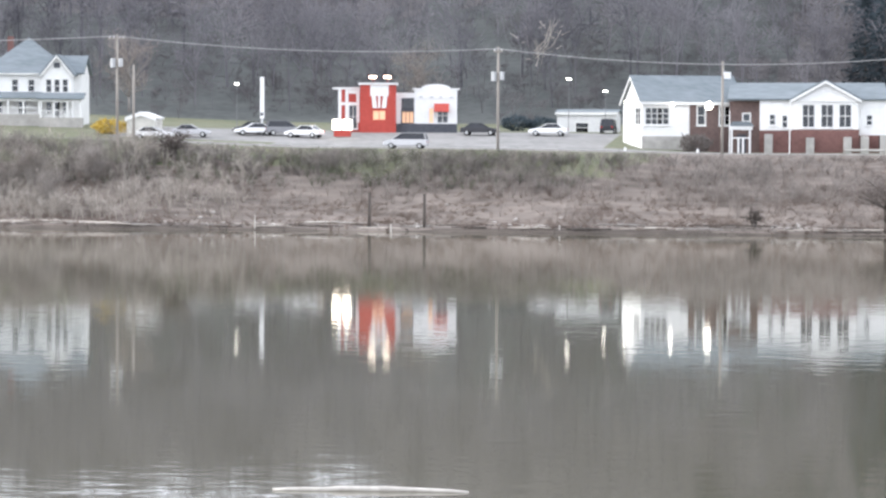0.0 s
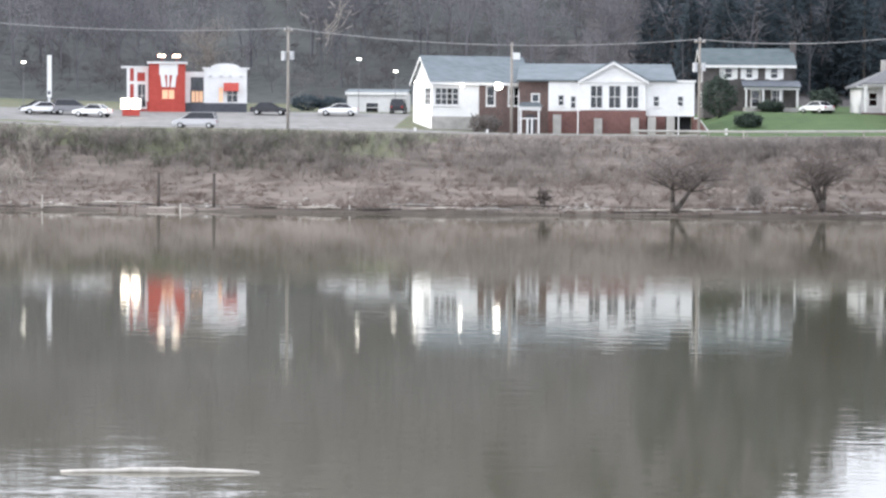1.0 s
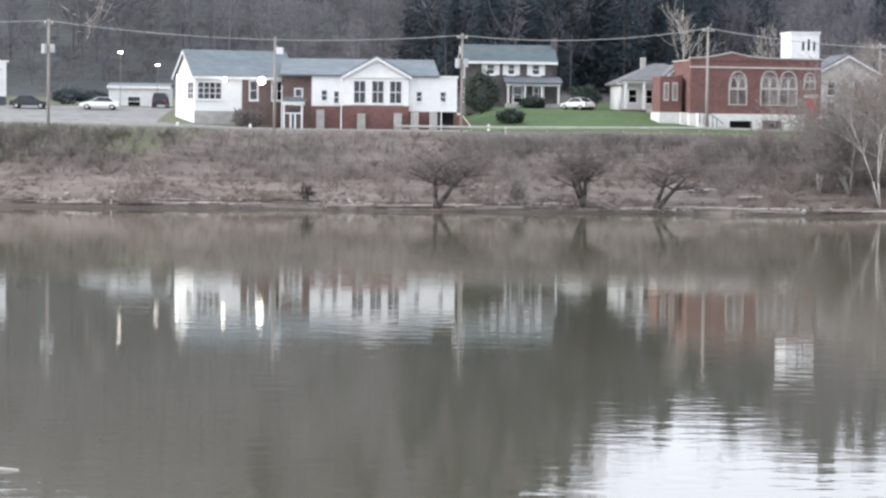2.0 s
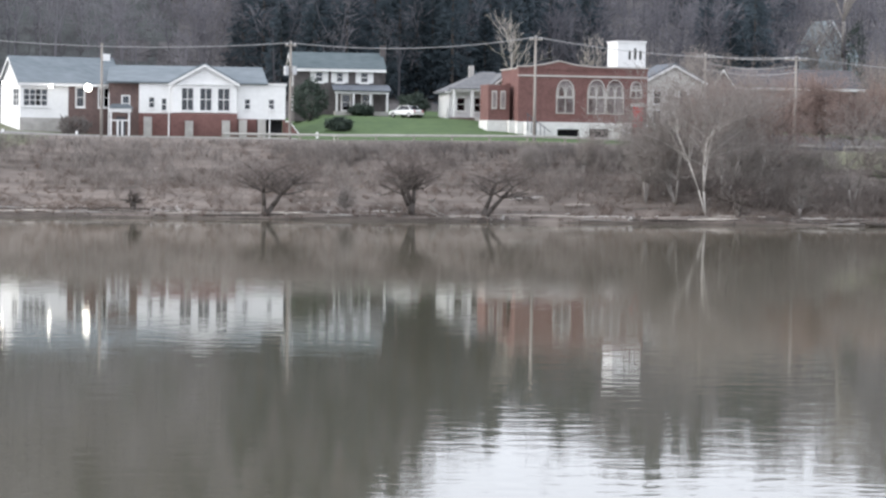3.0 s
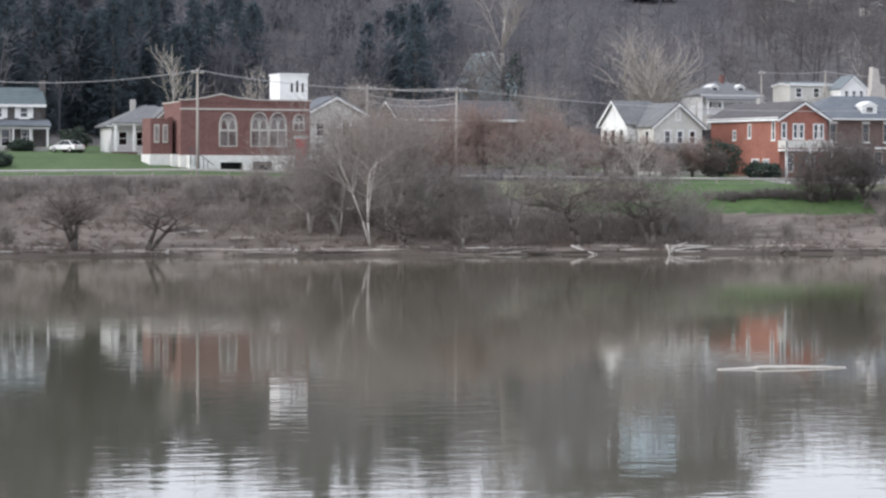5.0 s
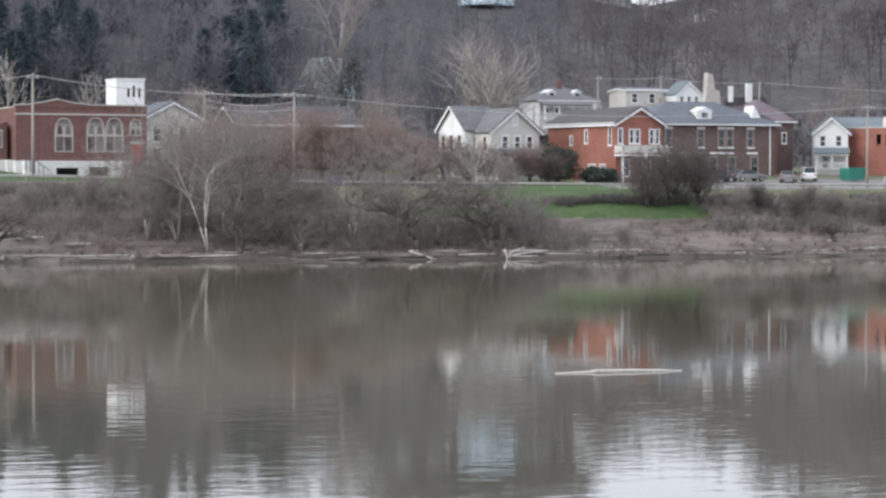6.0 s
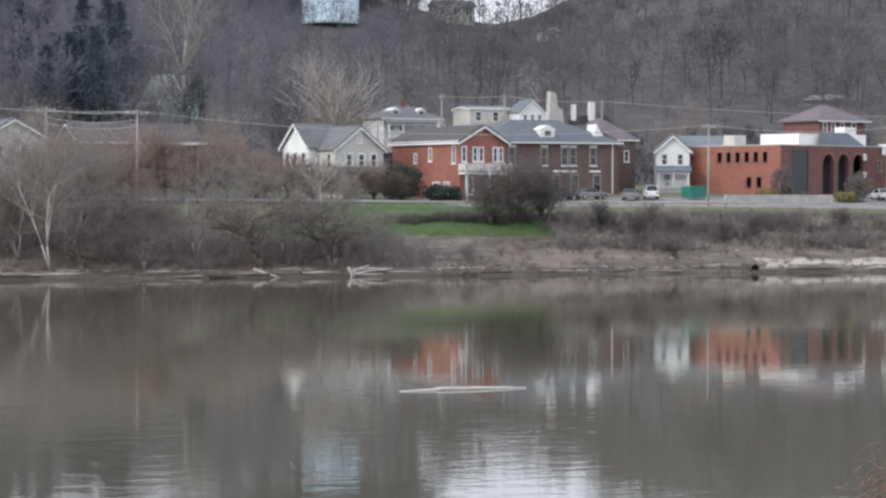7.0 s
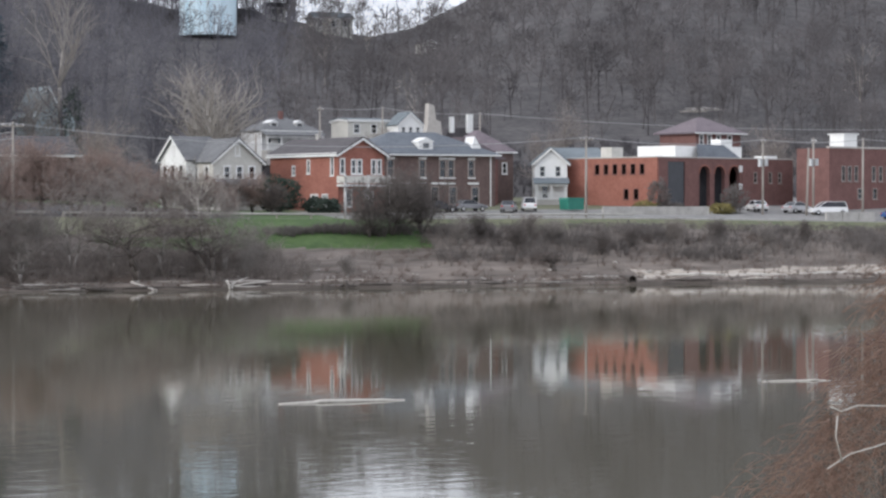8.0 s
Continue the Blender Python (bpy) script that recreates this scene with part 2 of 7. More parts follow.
ASPHALT = shade("worn_asphalt", (0.17, 0.166, 0.162), (0.26, 0.252, 0.244), 4.0, 0.95, bump=0.01)
ROAD_GREY = shade("road_asphalt", (0.13, 0.13, 0.13), (0.19, 0.185, 0.18), 3.0, 0.95, bump=0.01)
LAWN = shade("spring_lawn", (0.043, 0.08, 0.025), (0.075, 0.12, 0.04), 3.0, 0.95, bump=0.03)
ROUGH_GRASS = shade("rough_grass", (0.095, 0.11, 0.062), (0.16, 0.155, 0.1), 2.5, 0.95, bump=0.05)
BANK_EARTH = shade("bank_earth_and_dead_grass", (0.085, 0.071, 0.062), (0.22, 0.185, 0.163), 2.6, 0.95, bump=0.08, stretch=(0.14, 0.8, 1))
MUD = shade("wet_mud", (0.04, 0.034, 0.03), (0.13, 0.108, 0.095), 0.9, 0.85, bump=0.06, stretch=(0.12, 2.5, 1), spec=0.15)
MOSSY = shade("mossy_slope", (0.045, 0.05, 0.049), (0.08, 0.085, 0.083), 6.0, 0.95, bump=0.1)
LEAF_LITTER = shade("leaf_litter", (0.05, 0.047, 0.049), (0.11, 0.1, 0.1), 5.0, 0.95, bump=0.1)


# ---- mesh helpers ----
class Shape:
    """Gathers faces for one mesh."""

    def __init__(self):
        self.v, self.f = [], []

    def add(self, verts, faces):
        k = len(self.v)
        self.v += [tuple(p) for p in verts]
        self.f += [tuple(i + k for i in f) for f in faces]
        return self

    def box(self, x0, x1, y0, y1, z0, z1):
        return self.add([(x, y, z) for z in (z0, z1) for y in (y0, y1) for x in (x0, x1)],
                        [(0, 2, 3, 1), (4, 5, 7, 6), (0, 1, 5, 4), (2, 6, 7, 3), (0, 4, 6, 2), (1, 3, 7, 5)])

    def prism(self, outline, y0, y1, axis="y"):
        """An outline of (x, z) drawn out from y0 to y1 (axis x: an outline of (y, z) from x0 to x1; axis z: (x, y))."""
        put = {"y": lambda a, b, c: (a, c, b), "x": lambda a, b, c: (c, a, b), "z": lambda a, b, c: (a, b, c)}[axis]
        n = len(outline)
        return self.add([put(a, b, c) for c in (y0, y1) for a, b in outline],
                        [tuple(range(n)), tuple(range(2 * n - 1, n - 1, -1))] + [(i, i + n, (i + 1) % n + n, (i + 1) % n) for i in range(n)])

    def tube(self, p, q, r0, r1=None, sides=8):
        p, q, r1 = Vector(p), Vector(q), r0 if r1 is None else r1
        d = (q - p).normalized()
        a = d.cross((0, 0, 1) if abs(d.z) < 0.9 else (1, 0, 0)).normalized()
        b = d.cross(a)
        ring = [(math.cos(2 * math.pi * i / sides), math.sin(2 * math.pi * i / sides)) for i in range(sides)]
        return self.add([p + (a * c + b * s) * r0 for c, s in ring] + [q + (a * c + b * s) * r1 for c, s in ring],
                        [(i, (i + 1) % sides, (i + 1) % sides + sides, i + sides) for i in range(sides)]
                        + [tuple(range(sides - 1, -1, -1)), tuple(range(sides, 2 * sides))])

    def wall(self, x0, x1, z0, z1, y0, y1, holes=()):
        """A wall along x, in one piece, with openings (x0, x1, z0, z1) cut through it."""
        xs = sorted({x0, x1, *[min(max(h[k], x0), x1) for h in holes for k in (0, 1)]})
        zs = sorted({z0, z1, *[min(max(h[k], z0), z1) for h in holes for k in (2, 3)]})
        nx, nz = len(xs), len(zs)

        def solid(i, j):
            if not (0 <= i < nx - 1 and 0 <= j < nz - 1):
                return False
            mx, mz = (xs[i] + xs[i + 1]) / 2, (zs[j] + zs[j + 1]) / 2
            return not any(h[0] < mx < h[1] and h[2] < mz < h[3] for h in holes)

        def at(i, j, back):
            return (back * nz + j) * nx + i

        faces = []
        for i in range(nx - 1):
            for j in range(nz - 1):
                if not solid(i, j):
                    continue
                for b in (0, 1):
                    faces.append((at(i, j, b), at(i + 1, j, b), at(i + 1, j + 1, b), at(i, j + 1, b)))
                for di, dj, p, q in ((-1, 0, (i, j), (i, j + 1)), (1, 0, (i + 1, j), (i + 1, j + 1)), (0, -1, (i, j), (i + 1, j)), (0, 1, (i, j + 1), (i + 1, j + 1))):
                    if not solid(i + di, j + dj):
                        faces.append((at(*p, 0), at(*q, 0), at(*q, 1), at(*p, 1)))
        used = sorted({k for f in faces for k in f})
        spot = {k: n for n, k in enumerate(used)}
        verts = [(xs[k % nx], y1 if k // (nx * nz) else y0, zs[k // nx % nz]) for k in used]
        return self.add(verts, [tuple(spot[k] for k in f) for f in faces])

    def loft(self, points, radii, sides=8):
        """A round rod through points, in one piece."""
        points = [Vector(p) for p in points]
        v, n = [], len(points)
        for i, (p, r) in enumerate(zip(points, radii)):
            d = (points[min(i + 1, n - 1)] - points[max(i - 1, 0)]).normalized()
            a = d.cross((0, 0, 1) if abs(d.z) < 0.9 else (1, 0, 0)).normalized()
            b = d.cross(a)
            v += [p + (a * math.cos(2 * math.pi * k / sides) + b * math.sin(2 * math.pi * k / sides)) * r for k in range(sides)]
        f = [(i * sides + k, i * sides + (k + 1) % sides, (i + 1) * sides + (k + 1) % sides, (i + 1) * sides + k) for i in range(n - 1) for k in range(sides)]
        return self.add(v, f + [tuple(range(sides - 1, -1, -1)), tuple(range((n - 1) * sides, n * sides))])

    def turned(self, m):
        self.v = [tuple(m @ Vector(p)) for p in self.v]
        return self


def part(name, shape, material, parent=None, label="", smooth=False):
    me = bpy.data.meshes.new(name)
    me.from_pydata(shape.v, [], shape.f)
    if material:
        me.materials.append(material)
    bm = bmesh.new()
    bm.from_mesh(me)
    bmesh.ops.recalc_face_normals(bm, faces=bm.faces)
    bm.to_mesh(me)
    bm.free()
    if smooth:
        me.shade_smooth()
    ob = new(name, me)
    ob.parent = parent
    return tagged(ob, label)


def thing(name, m, label, category, group=""):
    ob = new(name)
    ob.matrix_world = m
    return tagged(ob, label, category, group)


def stuff(name, verts, faces, material, label, category):
    """One big mesh from arrays of corners and four-cornered faces."""
    me = bpy.data.meshes.new(name)
    verts, faces = np.asarray(verts, np.float32), np.asarray(faces, np.int32)
    k = faces.shape[1]
    me.vertices.add(len(verts)), me.loops.add(faces.size), me.polygons.add(len(faces))
    me.vertices.foreach_set("co", verts.ravel())
    me.loops.foreach_set("vertex_index", faces.ravel())
    me.polygons.foreach_set("loop_start", np.arange(len(faces), dtype=np.int32) * k)
    me.polygons.foreach_set("loop_total", np.full(len(faces), k, np.int32))
    me.materials.append(material)
    me.update(calc_edges=True)
    return tagged(new(name, me), label, category, kind="stuff")


def blades(p, q, w0, w1, rng):
    """Thin four-cornered blades from the points p to the points q, as corners and faces."""
    p, q = np.asarray(p, float), np.asarray(q, float)
    d = q - p
    side = np.cross(d, rng.normal(size=d.shape))
    side /= np.linalg.norm(side, axis=1, keepdims=True) + 1e-9
    w0, w1 = np.broadcast_to(w0, len(p))[:, None], np.broadcast_to(w1, len(p))[:, None]
    v = np.stack([p - side * w0, p + side * w0, q + side * w1, q - side * w1], 1)
    return v.reshape(-1, 3), np.arange(len(p) * 4).reshape(-1, 4)


def limbs(rng, height, spread, trunk, levels=4, forks=5, lean=0.0, low=0.35):
    """The limbs of a bare tree: arrays of starts, ends, radii, levels and the number of the main limb that each belongs to."""
    out, made = [], [0]

    def grow(p, d, length, r, level, limb=0):
        steps = 3 if level < 2 else 2
        for i in range(steps):
            d = d + rng.normal(size=3) * (0.08 if level == 0 else 0.2) + np.array([0, 0, 0.06 if level else 0.0])
            d = d / np.linalg.norm(d)
            q, r2 = p + d * length / steps, r * (0.8 if level else 0.78)
            out.append((p, q, r, r2, level, limb))
            if level < levels - 1 and (level > 0 or (i + 1) / steps > low):
                for _ in range(forks if level == 0 else max(2, forks - level - 1)):
                    turn = rng.normal(size=3)
                    turn -= d * (turn @ d)
                    turn /= np.linalg.norm(turn)
                    side = d * (1 - spread) + turn * spread + np.array([0, 0, 0.15])
                    made[0] += level == 0
                    grow(q, side / np.linalg.norm(side), length * rng.uniform(0.42, 0.62), r2 * 0.55, level + 1, limb if level else made[0])
            p, r = q, r2

    grow(np.zeros(3), np.array([lean, 0.0, 1.0]), height * 0.6, trunk, 0)
    p, q = np.array([o[0] for o in out]), np.array([o[1] for o in out])
    top = q[:, 2].max()
    return p * height / top, q * height / top, np.array([o[2] for o in out]), np.array([o[3] for o in out]), np.array([o[4] for o in out]), np.array([o[5] for o in out])


# ---- the lie of the land ----
TOP_X = (-200, -105, -85, -60, -40, -15, 10, 30, 60, 100, 130, 175, 260)
TOP_Z = (9.6, 9.4, 9.0, 8.1, 8.0, 7.6, 7.6, 7.8, 7.2, 6.9, 6.9, 6.3, 6.2)
BACK_X = (-200, -105, -80, -60, -36, -29, -16, 4, 10, 26, 45, 60, 90, 110, 135, 170, 260)
BACK_Z = (12, 11.2, 10.3, 10.0, 9.9, 9.8, 8.0, 8.2, 10.3, 10.2, 8.6, 9.2, 7.9, 7.9, 8.3, 8.4, 8.4)
RIDGE_U = (-0.6, -0.33, -0.2, -0.15, -0.08, 0.0, 0.03, 0.06, 0.085, 0.115, 0.14, 0.2, 0.26, 0.29, 0.32, 0.345, 0.375, 0.4, 0.44, 0.5, 0.9)
RIDGE_E = (0.12, 0.115, 0.112, 0.132, 0.15, 0.148, 0.135, 0.11, 0.085, 0.075, 0.09, 0.092, 0.09, 0.084, 0.085, 0.079, 0.073, 0.078, 0.1, 0.12, 0.125)


def ground(x, y):
    """The height of the land at x, y."""
    top, back = np.interp(x, TOP_X, TOP_Z), np.interp(x, BACK_X, BACK_Z)
    if y < 262:
        wob = 0.8 * noise.noise((x * 0.05, 3.1, 0)) + 0.5 * noise.noise((x * 0.21, 8.7, 0))
        yy = y + wob
        z = np.interp(yy, (225, 239.5, 240.6, 241.2, 244, 250, 257, 262.8), (-3, -0.3, 0.35, 0.5, 0.9, 2.9, top - 1.6, top))
        if 241 < y < 261:
            z += 0.25 * noise.noise((x * 0.3, y * 0.3, 1.7)) + 0.35 * noise.noise((x * 0.08, y * 0.1, 4.2))
        return float(z)
    if y < 275:
        return float(top)
    if y < 298:
        return float(top + (back - top) * (y - 275) / 23)
    if y < 330:
        return float(back + (y - 298) * 0.03)
    u = x / y
    e = np.interp(u, RIDGE_U, RIDGE_E)
    far = 8 + 600 * e
    s = min(1.0, (y - 330) / 270)
    rise = back + 1 + (far - back - 1) * (0.85 * s + 0.15 * s * s)
    rise += 4 * noise.noise((x * 0.012, y * 0.012, 0.5)) * min(1, (y - 330) / 60)
    return float(rise) if y <= 600 else float(rise - (y - 600) * 0.02)


def land(name, xs, ys, rule, materials):
    verts = [(x, y, ground(x, y)) for y in ys for x in xs]
    n = len(xs)
    faces = [(j * n + i, j * n + i + 1, (j + 1) * n + i + 1, (j + 1) * n + i) for j in range(len(ys) - 1) for i in range(n - 1)]
    me = bpy.data.meshes.new(name)
    me.from_pydata(verts, [], faces)
    for m in materials:
        me.materials.append(m)
    for p in me.polygons:
        p.material_index = rule(p.center.x, p.center.y)
    me.shade_smooth()
    return tagged(new(name, me), kind="structure")


def cover(x, y):
    """0 bank, 1 mud, 2 rough grass, 3 road, 4 car park, 5 lawn, 6 leaf litter, 7 sand, 8 mossy slope"""
    wob = noise.noise((x * 0.15, y * 0.15, 0))
    if y < 240.5 + 0.5 * wob:
        return 1
    if x > 122 + 8 * wob and 242.4 < y < 245.6 + wob:
        return 7
    if 58 + 3 * wob < x < 102 and 252.6 + 1.5 * wob < y < 262.5:
        return 5 if x > 80 + 4 * wob or (x > 66 + 3 * wob and y < 256) else 2 if y > 256.5 else 0
    if y < 262.2 + 0.8 * wob:
        return 2 if (y > 255.5 + 2 * wob and x < -22 + 6 * wob) or (x > 101 and y > 259.5 + wob) else 0
    if y < 264.5:
        return 2
    if y < 273.5:
        return 3
    if y > 333 + 3 * wob:
        return 8 if x < -12 + 14 * wob and y < 420 + 30 * wob else 6
    if x < -86 or (x < -66 and y < 280):
        return 2
    if x < -29:
        return 4 if y < 306 else 2
    if x < 5.5:
        return 4 if y < 280 else 2
    if 44 + 3 * wob < x < 88 + 3 * wob and y < 300:
        return 6
    if x < 100:
        return 5
    if x < 150:
        return 4 if y < 293 else 2
    return 4


XS = [-420, -340, -280, -230] + list(np.arange(-190, 240.1, 1.25)) + [260, 290, 330, 390, 470, 560]
YS = list(np.arange(225, 266, 0.7)) + list(np.arange(266.5, 300, 1.5)) + list(np.arange(300, 340, 4)) + list(np.arange(342, 620, 12)) + [660, 800, 1200, 2500, 4500]
land("ground", XS, YS, cover, [BANK_EARTH, MUD, ROUGH_GRASS, ROAD_GREY, ASPHALT, LAWN, LEAF_LITTER, SAND, MOSSY])["label"] = "river bank, road, car park, lawns and wooded hillside"

# the near bank, on which the film is taken
near = Shape()
cols, lines = list(np.arange(-400, 401, 20)), [(-900, 9), (-200, 8), (-30, 7), (-4, 6.4), (2.5, 6.3), (9, 3), (17, 0.2), (24, -3)]
near.add([(x, y + 0.6 * math.sin(x * 0.3), z) for y, z in lines for x in cols],
         [(j * len(cols) + i, j * len(cols) + i + 1, (j + 1) * len(cols) + i + 1, (j + 1) * len(cols) + i) for j in range(len(lines) - 1) for i in range(len(cols) - 1)])
tagged(part("near_bank_ground", near, ROUGH_GRASS, smooth=True), "rough grassy river bank under the viewer", kind="structure")
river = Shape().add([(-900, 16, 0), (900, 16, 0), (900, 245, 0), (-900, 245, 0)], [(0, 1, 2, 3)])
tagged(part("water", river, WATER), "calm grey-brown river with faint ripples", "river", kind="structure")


# ---- buildings ----
def window(parent, x0, x1, z0, z1, y=0.0, bars=(1, 1), frame_mat=None, rim=0.1, lit=None, m=None, sill=True, name="window"):
    """A window in an opening of a wall whose face lies at y (outside towards -y), with bars (columns, rows)."""
    gap = 0.035
    cols = [x0 + 0.05 + (x1 - x0 - 0.1) * k / bars[0] for k in range(bars[0] + 1)]
    rows = [z0 + 0.05 + (z1 - z0 - 0.1) * k / bars[1] for k in range(bars[1] + 1)]
    holes = [(a + (gap if i else 0), b - (gap if i < bars[0] - 1 else 0), c + (gap if k else 0), d - (gap if k < bars[1] - 1 else 0))
             for i, (a, b) in enumerate(zip(cols, cols[1:])) for k, (c, d) in enumerate(zip(rows, rows[1:]))]
    fr = Shape().wall(x0 - rim, x1 + rim, z0 - rim, z1 + rim, y - 0.04, y + 0.09, holes)
    ledge = Shape().box(x0 - rim - 0.05, x1 + rim + 0.05, y - 0.14, y - 0.044, z0 - rim - 0.08, z0 - rim + 0.02)
    pane = Shape().box(x0 + 0.02, x1 - 0.02, y + 0.1, y + 0.12, z0 + 0.02, z1 - 0.02)
    if m is not None:
        fr.turned(m), pane.turned(m), ledge.turned(m)
    w = part(name, fr, frame_mat or TRIM, parent)
    part("pane", pane, lit or GLASS, w, "lit warm window pane" if lit else "")
    if sill:
        part("sill", ledge, frame_mat or TRIM, w)
    return w


SIDE = pose(0, 0, 0, 0, 0, -90)  # lays a front wall (along x) onto the left side: x runs to the front corner


def shell(parent, w, d, h, material, front=(), left=(), thick=0.25, z0=-2.0, bars=(1, 2), frame_mat=None, rim=0.1):
    """Four walls with windows in the front and in the left side; holes are (x0, x1, z0, z1[, lit])."""
    walls = Shape().wall(0, w, z0, h, 0, thick, [o[:4] for o in front])
    part("front_wall", walls, material, parent)
    sm = Matrix.Translation((0, d, 0)) @ SIDE
    part("side_wall", Shape().wall(0.0, d - thick, z0, h, 0, thick, [o[:4] for o in left]).turned(sm), material, parent)
    part("side_wall", Shape().box(w - thick, w, thick, d, z0, h), material, parent)
    part("back_wall", Shape().box(thick, w - thick, d - thick, d, z0, h), material, parent)
    # near-black floor, ceiling and added sheet paint the room's shade behind the panes
    part("floor_inside", Shape().box(thick, w - thick, thick, d - thick, -0.1, 0.0), INSIDE_SHADE, parent)
    part("ceiling_inside", Shape().box(thick, w - thick, thick, d - thick, h - 0.2, h - 0.1), INSIDE_SHADE, parent)
    part("shade_sheet", Shape().box(thick, w - thick, min(2.2, d * 0.5), min(2.2, d * 0.5) + 0.1, 0, h - 0.2), INSIDE_SHADE, parent)
    for o in front:
        window(parent, *o[:4], bars=o[5] if len(o) > 5 else bars, frame_mat=frame_mat, rim=rim, lit=o[4] if len(o) > 4 else None)
    for o in left:
        window(parent, *o[:4], bars=o[5] if len(o) > 5 else bars, frame_mat=frame_mat, rim=rim, lit=o[4] if len(o) > 4 else None, m=sm)


def slab(shape, a, b, c, d, t=0.18):
    """A roof plane through four corners, t thick (upwards)."""
    up = (Vector(b) - Vector(a)).cross(Vector(d) - Vector(a)).normalized()
    up = up if up.z > 0 else -up
    lo = [Vector(p) for p in (a, b, c, d)]
    return shape.add(lo + [p + up * t for p in lo], [(0, 1, 2, 3), (7, 6, 5, 4), (0, 4, 5, 1), (1, 5, 6, 2), (2, 6, 7, 3), (3, 7, 4, 0)])


def gable_roof(parent, w, d, h, rise, material, along="x", over=0.4, wall_mat=None, x=0.0, y=0.0, fascia=None):
    """A gable roof over a w by d box; along: the way its ridge runs."""
    r = Shape()
    s = rise / ((d if along == "x" else w) / 2)
    if along == "x":
        for e, sg in ((-over, 1), (d + over, -1)):
            slab(r, (x - over, y + e, h - over * s), (x + w + over, y + e, h - over * s), (x + w + over, y + d / 2, h + rise), (x - over, y + d / 2, h + rise))
        ends = [((y, h), (y + d, h), (y + d / 2, h + rise))]
        for px in (x, x + w - 0.2):
            part("gable", Shape().prism(ends[0], px, px + 0.2, "x"), wall_mat, parent)
    else:
        for e in (-over, w + over):
            slab(r, (x + e, y - over, h - over * s), (x + e, y + d + over, h - over * s), (x + w / 2, y + d + over, h + rise), (x + w / 2, y - over, h + rise))
        for py in (y, y + d - 0.2):
            part("gable", Shape().prism(((x, h), (x + w, h), (x + w / 2, h + rise)), py, py + 0.2, "y"), wall_mat, parent)
        f = Shape()
        for e in (-over, w + over):
            a, b = (x + e, h - over * s), (x + w / 2, h + rise)
            f.prism((a, b, (b[0], b[1] - 0.28), (a[0], a[1] - 0.28)), y - over - 0.03, y - over + 0.05, "y")
        part("bargeboard", f, fascia or TRIM, parent)
    roof = part("roof", r, material, parent)
    if along == "x":
        f = Shape().box(x - over, x + w + over, y - over - 0.06, y - over + 0.02, h - over * s - 0.22, h - over * s + 0.12)
        part("fascia", f, fascia or TRIM, parent)
        f = Shape()
        for e in (-over, d + over):
            a, b = (y + e, h - over * s), (y + d / 2, h + rise)
            f.prism((a, b, (b[0], b[1] - 0.28), (a[0], a[1] - 0.28)), x - over - 0.03, x - over + 0.05, "x")
        part("bargeboard", f, fascia or TRIM, parent)
    return roof


def hip_roof(parent, w, d, h, rise, material, over=0.4, x=0.0, y=0.0, flat=0.0):
    """A hip roof; flat: the length of its ridge along x beyond what the slopes leave."""
    k = min(w, d) / 2 + over
    x0, x1, y0, y1 = x - over, x + w + over, y - over, y + d + over
    if w >= d:
        a, b = (x0 + k * (1 - flat), (y0 + y1) / 2, h + rise), (x1 - k * (1 - flat), (y0 + y1) / 2, h + rise)
    else:
        a, b = ((x0 + x1) / 2, y0 + k, h + rise), ((x0 + x1) / 2, y1 - k, h + rise)
    c = [(x0, y0, h), (x1, y0, h), (x1, y1, h), (x0, y1, h)]
    lo = [(p[0], p[1], h - 0.22) for p in c]
    v = c + [a, b] + lo
    f = [(0, 1, 5, 4), (2, 3, 4, 5), (1, 2, 5), (3, 0, 4)] if w >= d else [(0, 1, 4), (1, 2, 5, 4), (2, 3, 5), (3, 0, 4, 5)]
    roof = part("roof", Shape().add(v, f + [(6, 7, 1, 0), (7, 8, 2, 1), (8, 9, 3, 2), (9, 6, 0, 3), (9, 8, 7, 6)]), material, parent)
    part("gutter", Shape().box(x0 - 0.05, x1 + 0.05, y0 - 0.1, y0 - 0.004, h - 0.24, h - 0.06), TRIM, parent)
    return roof


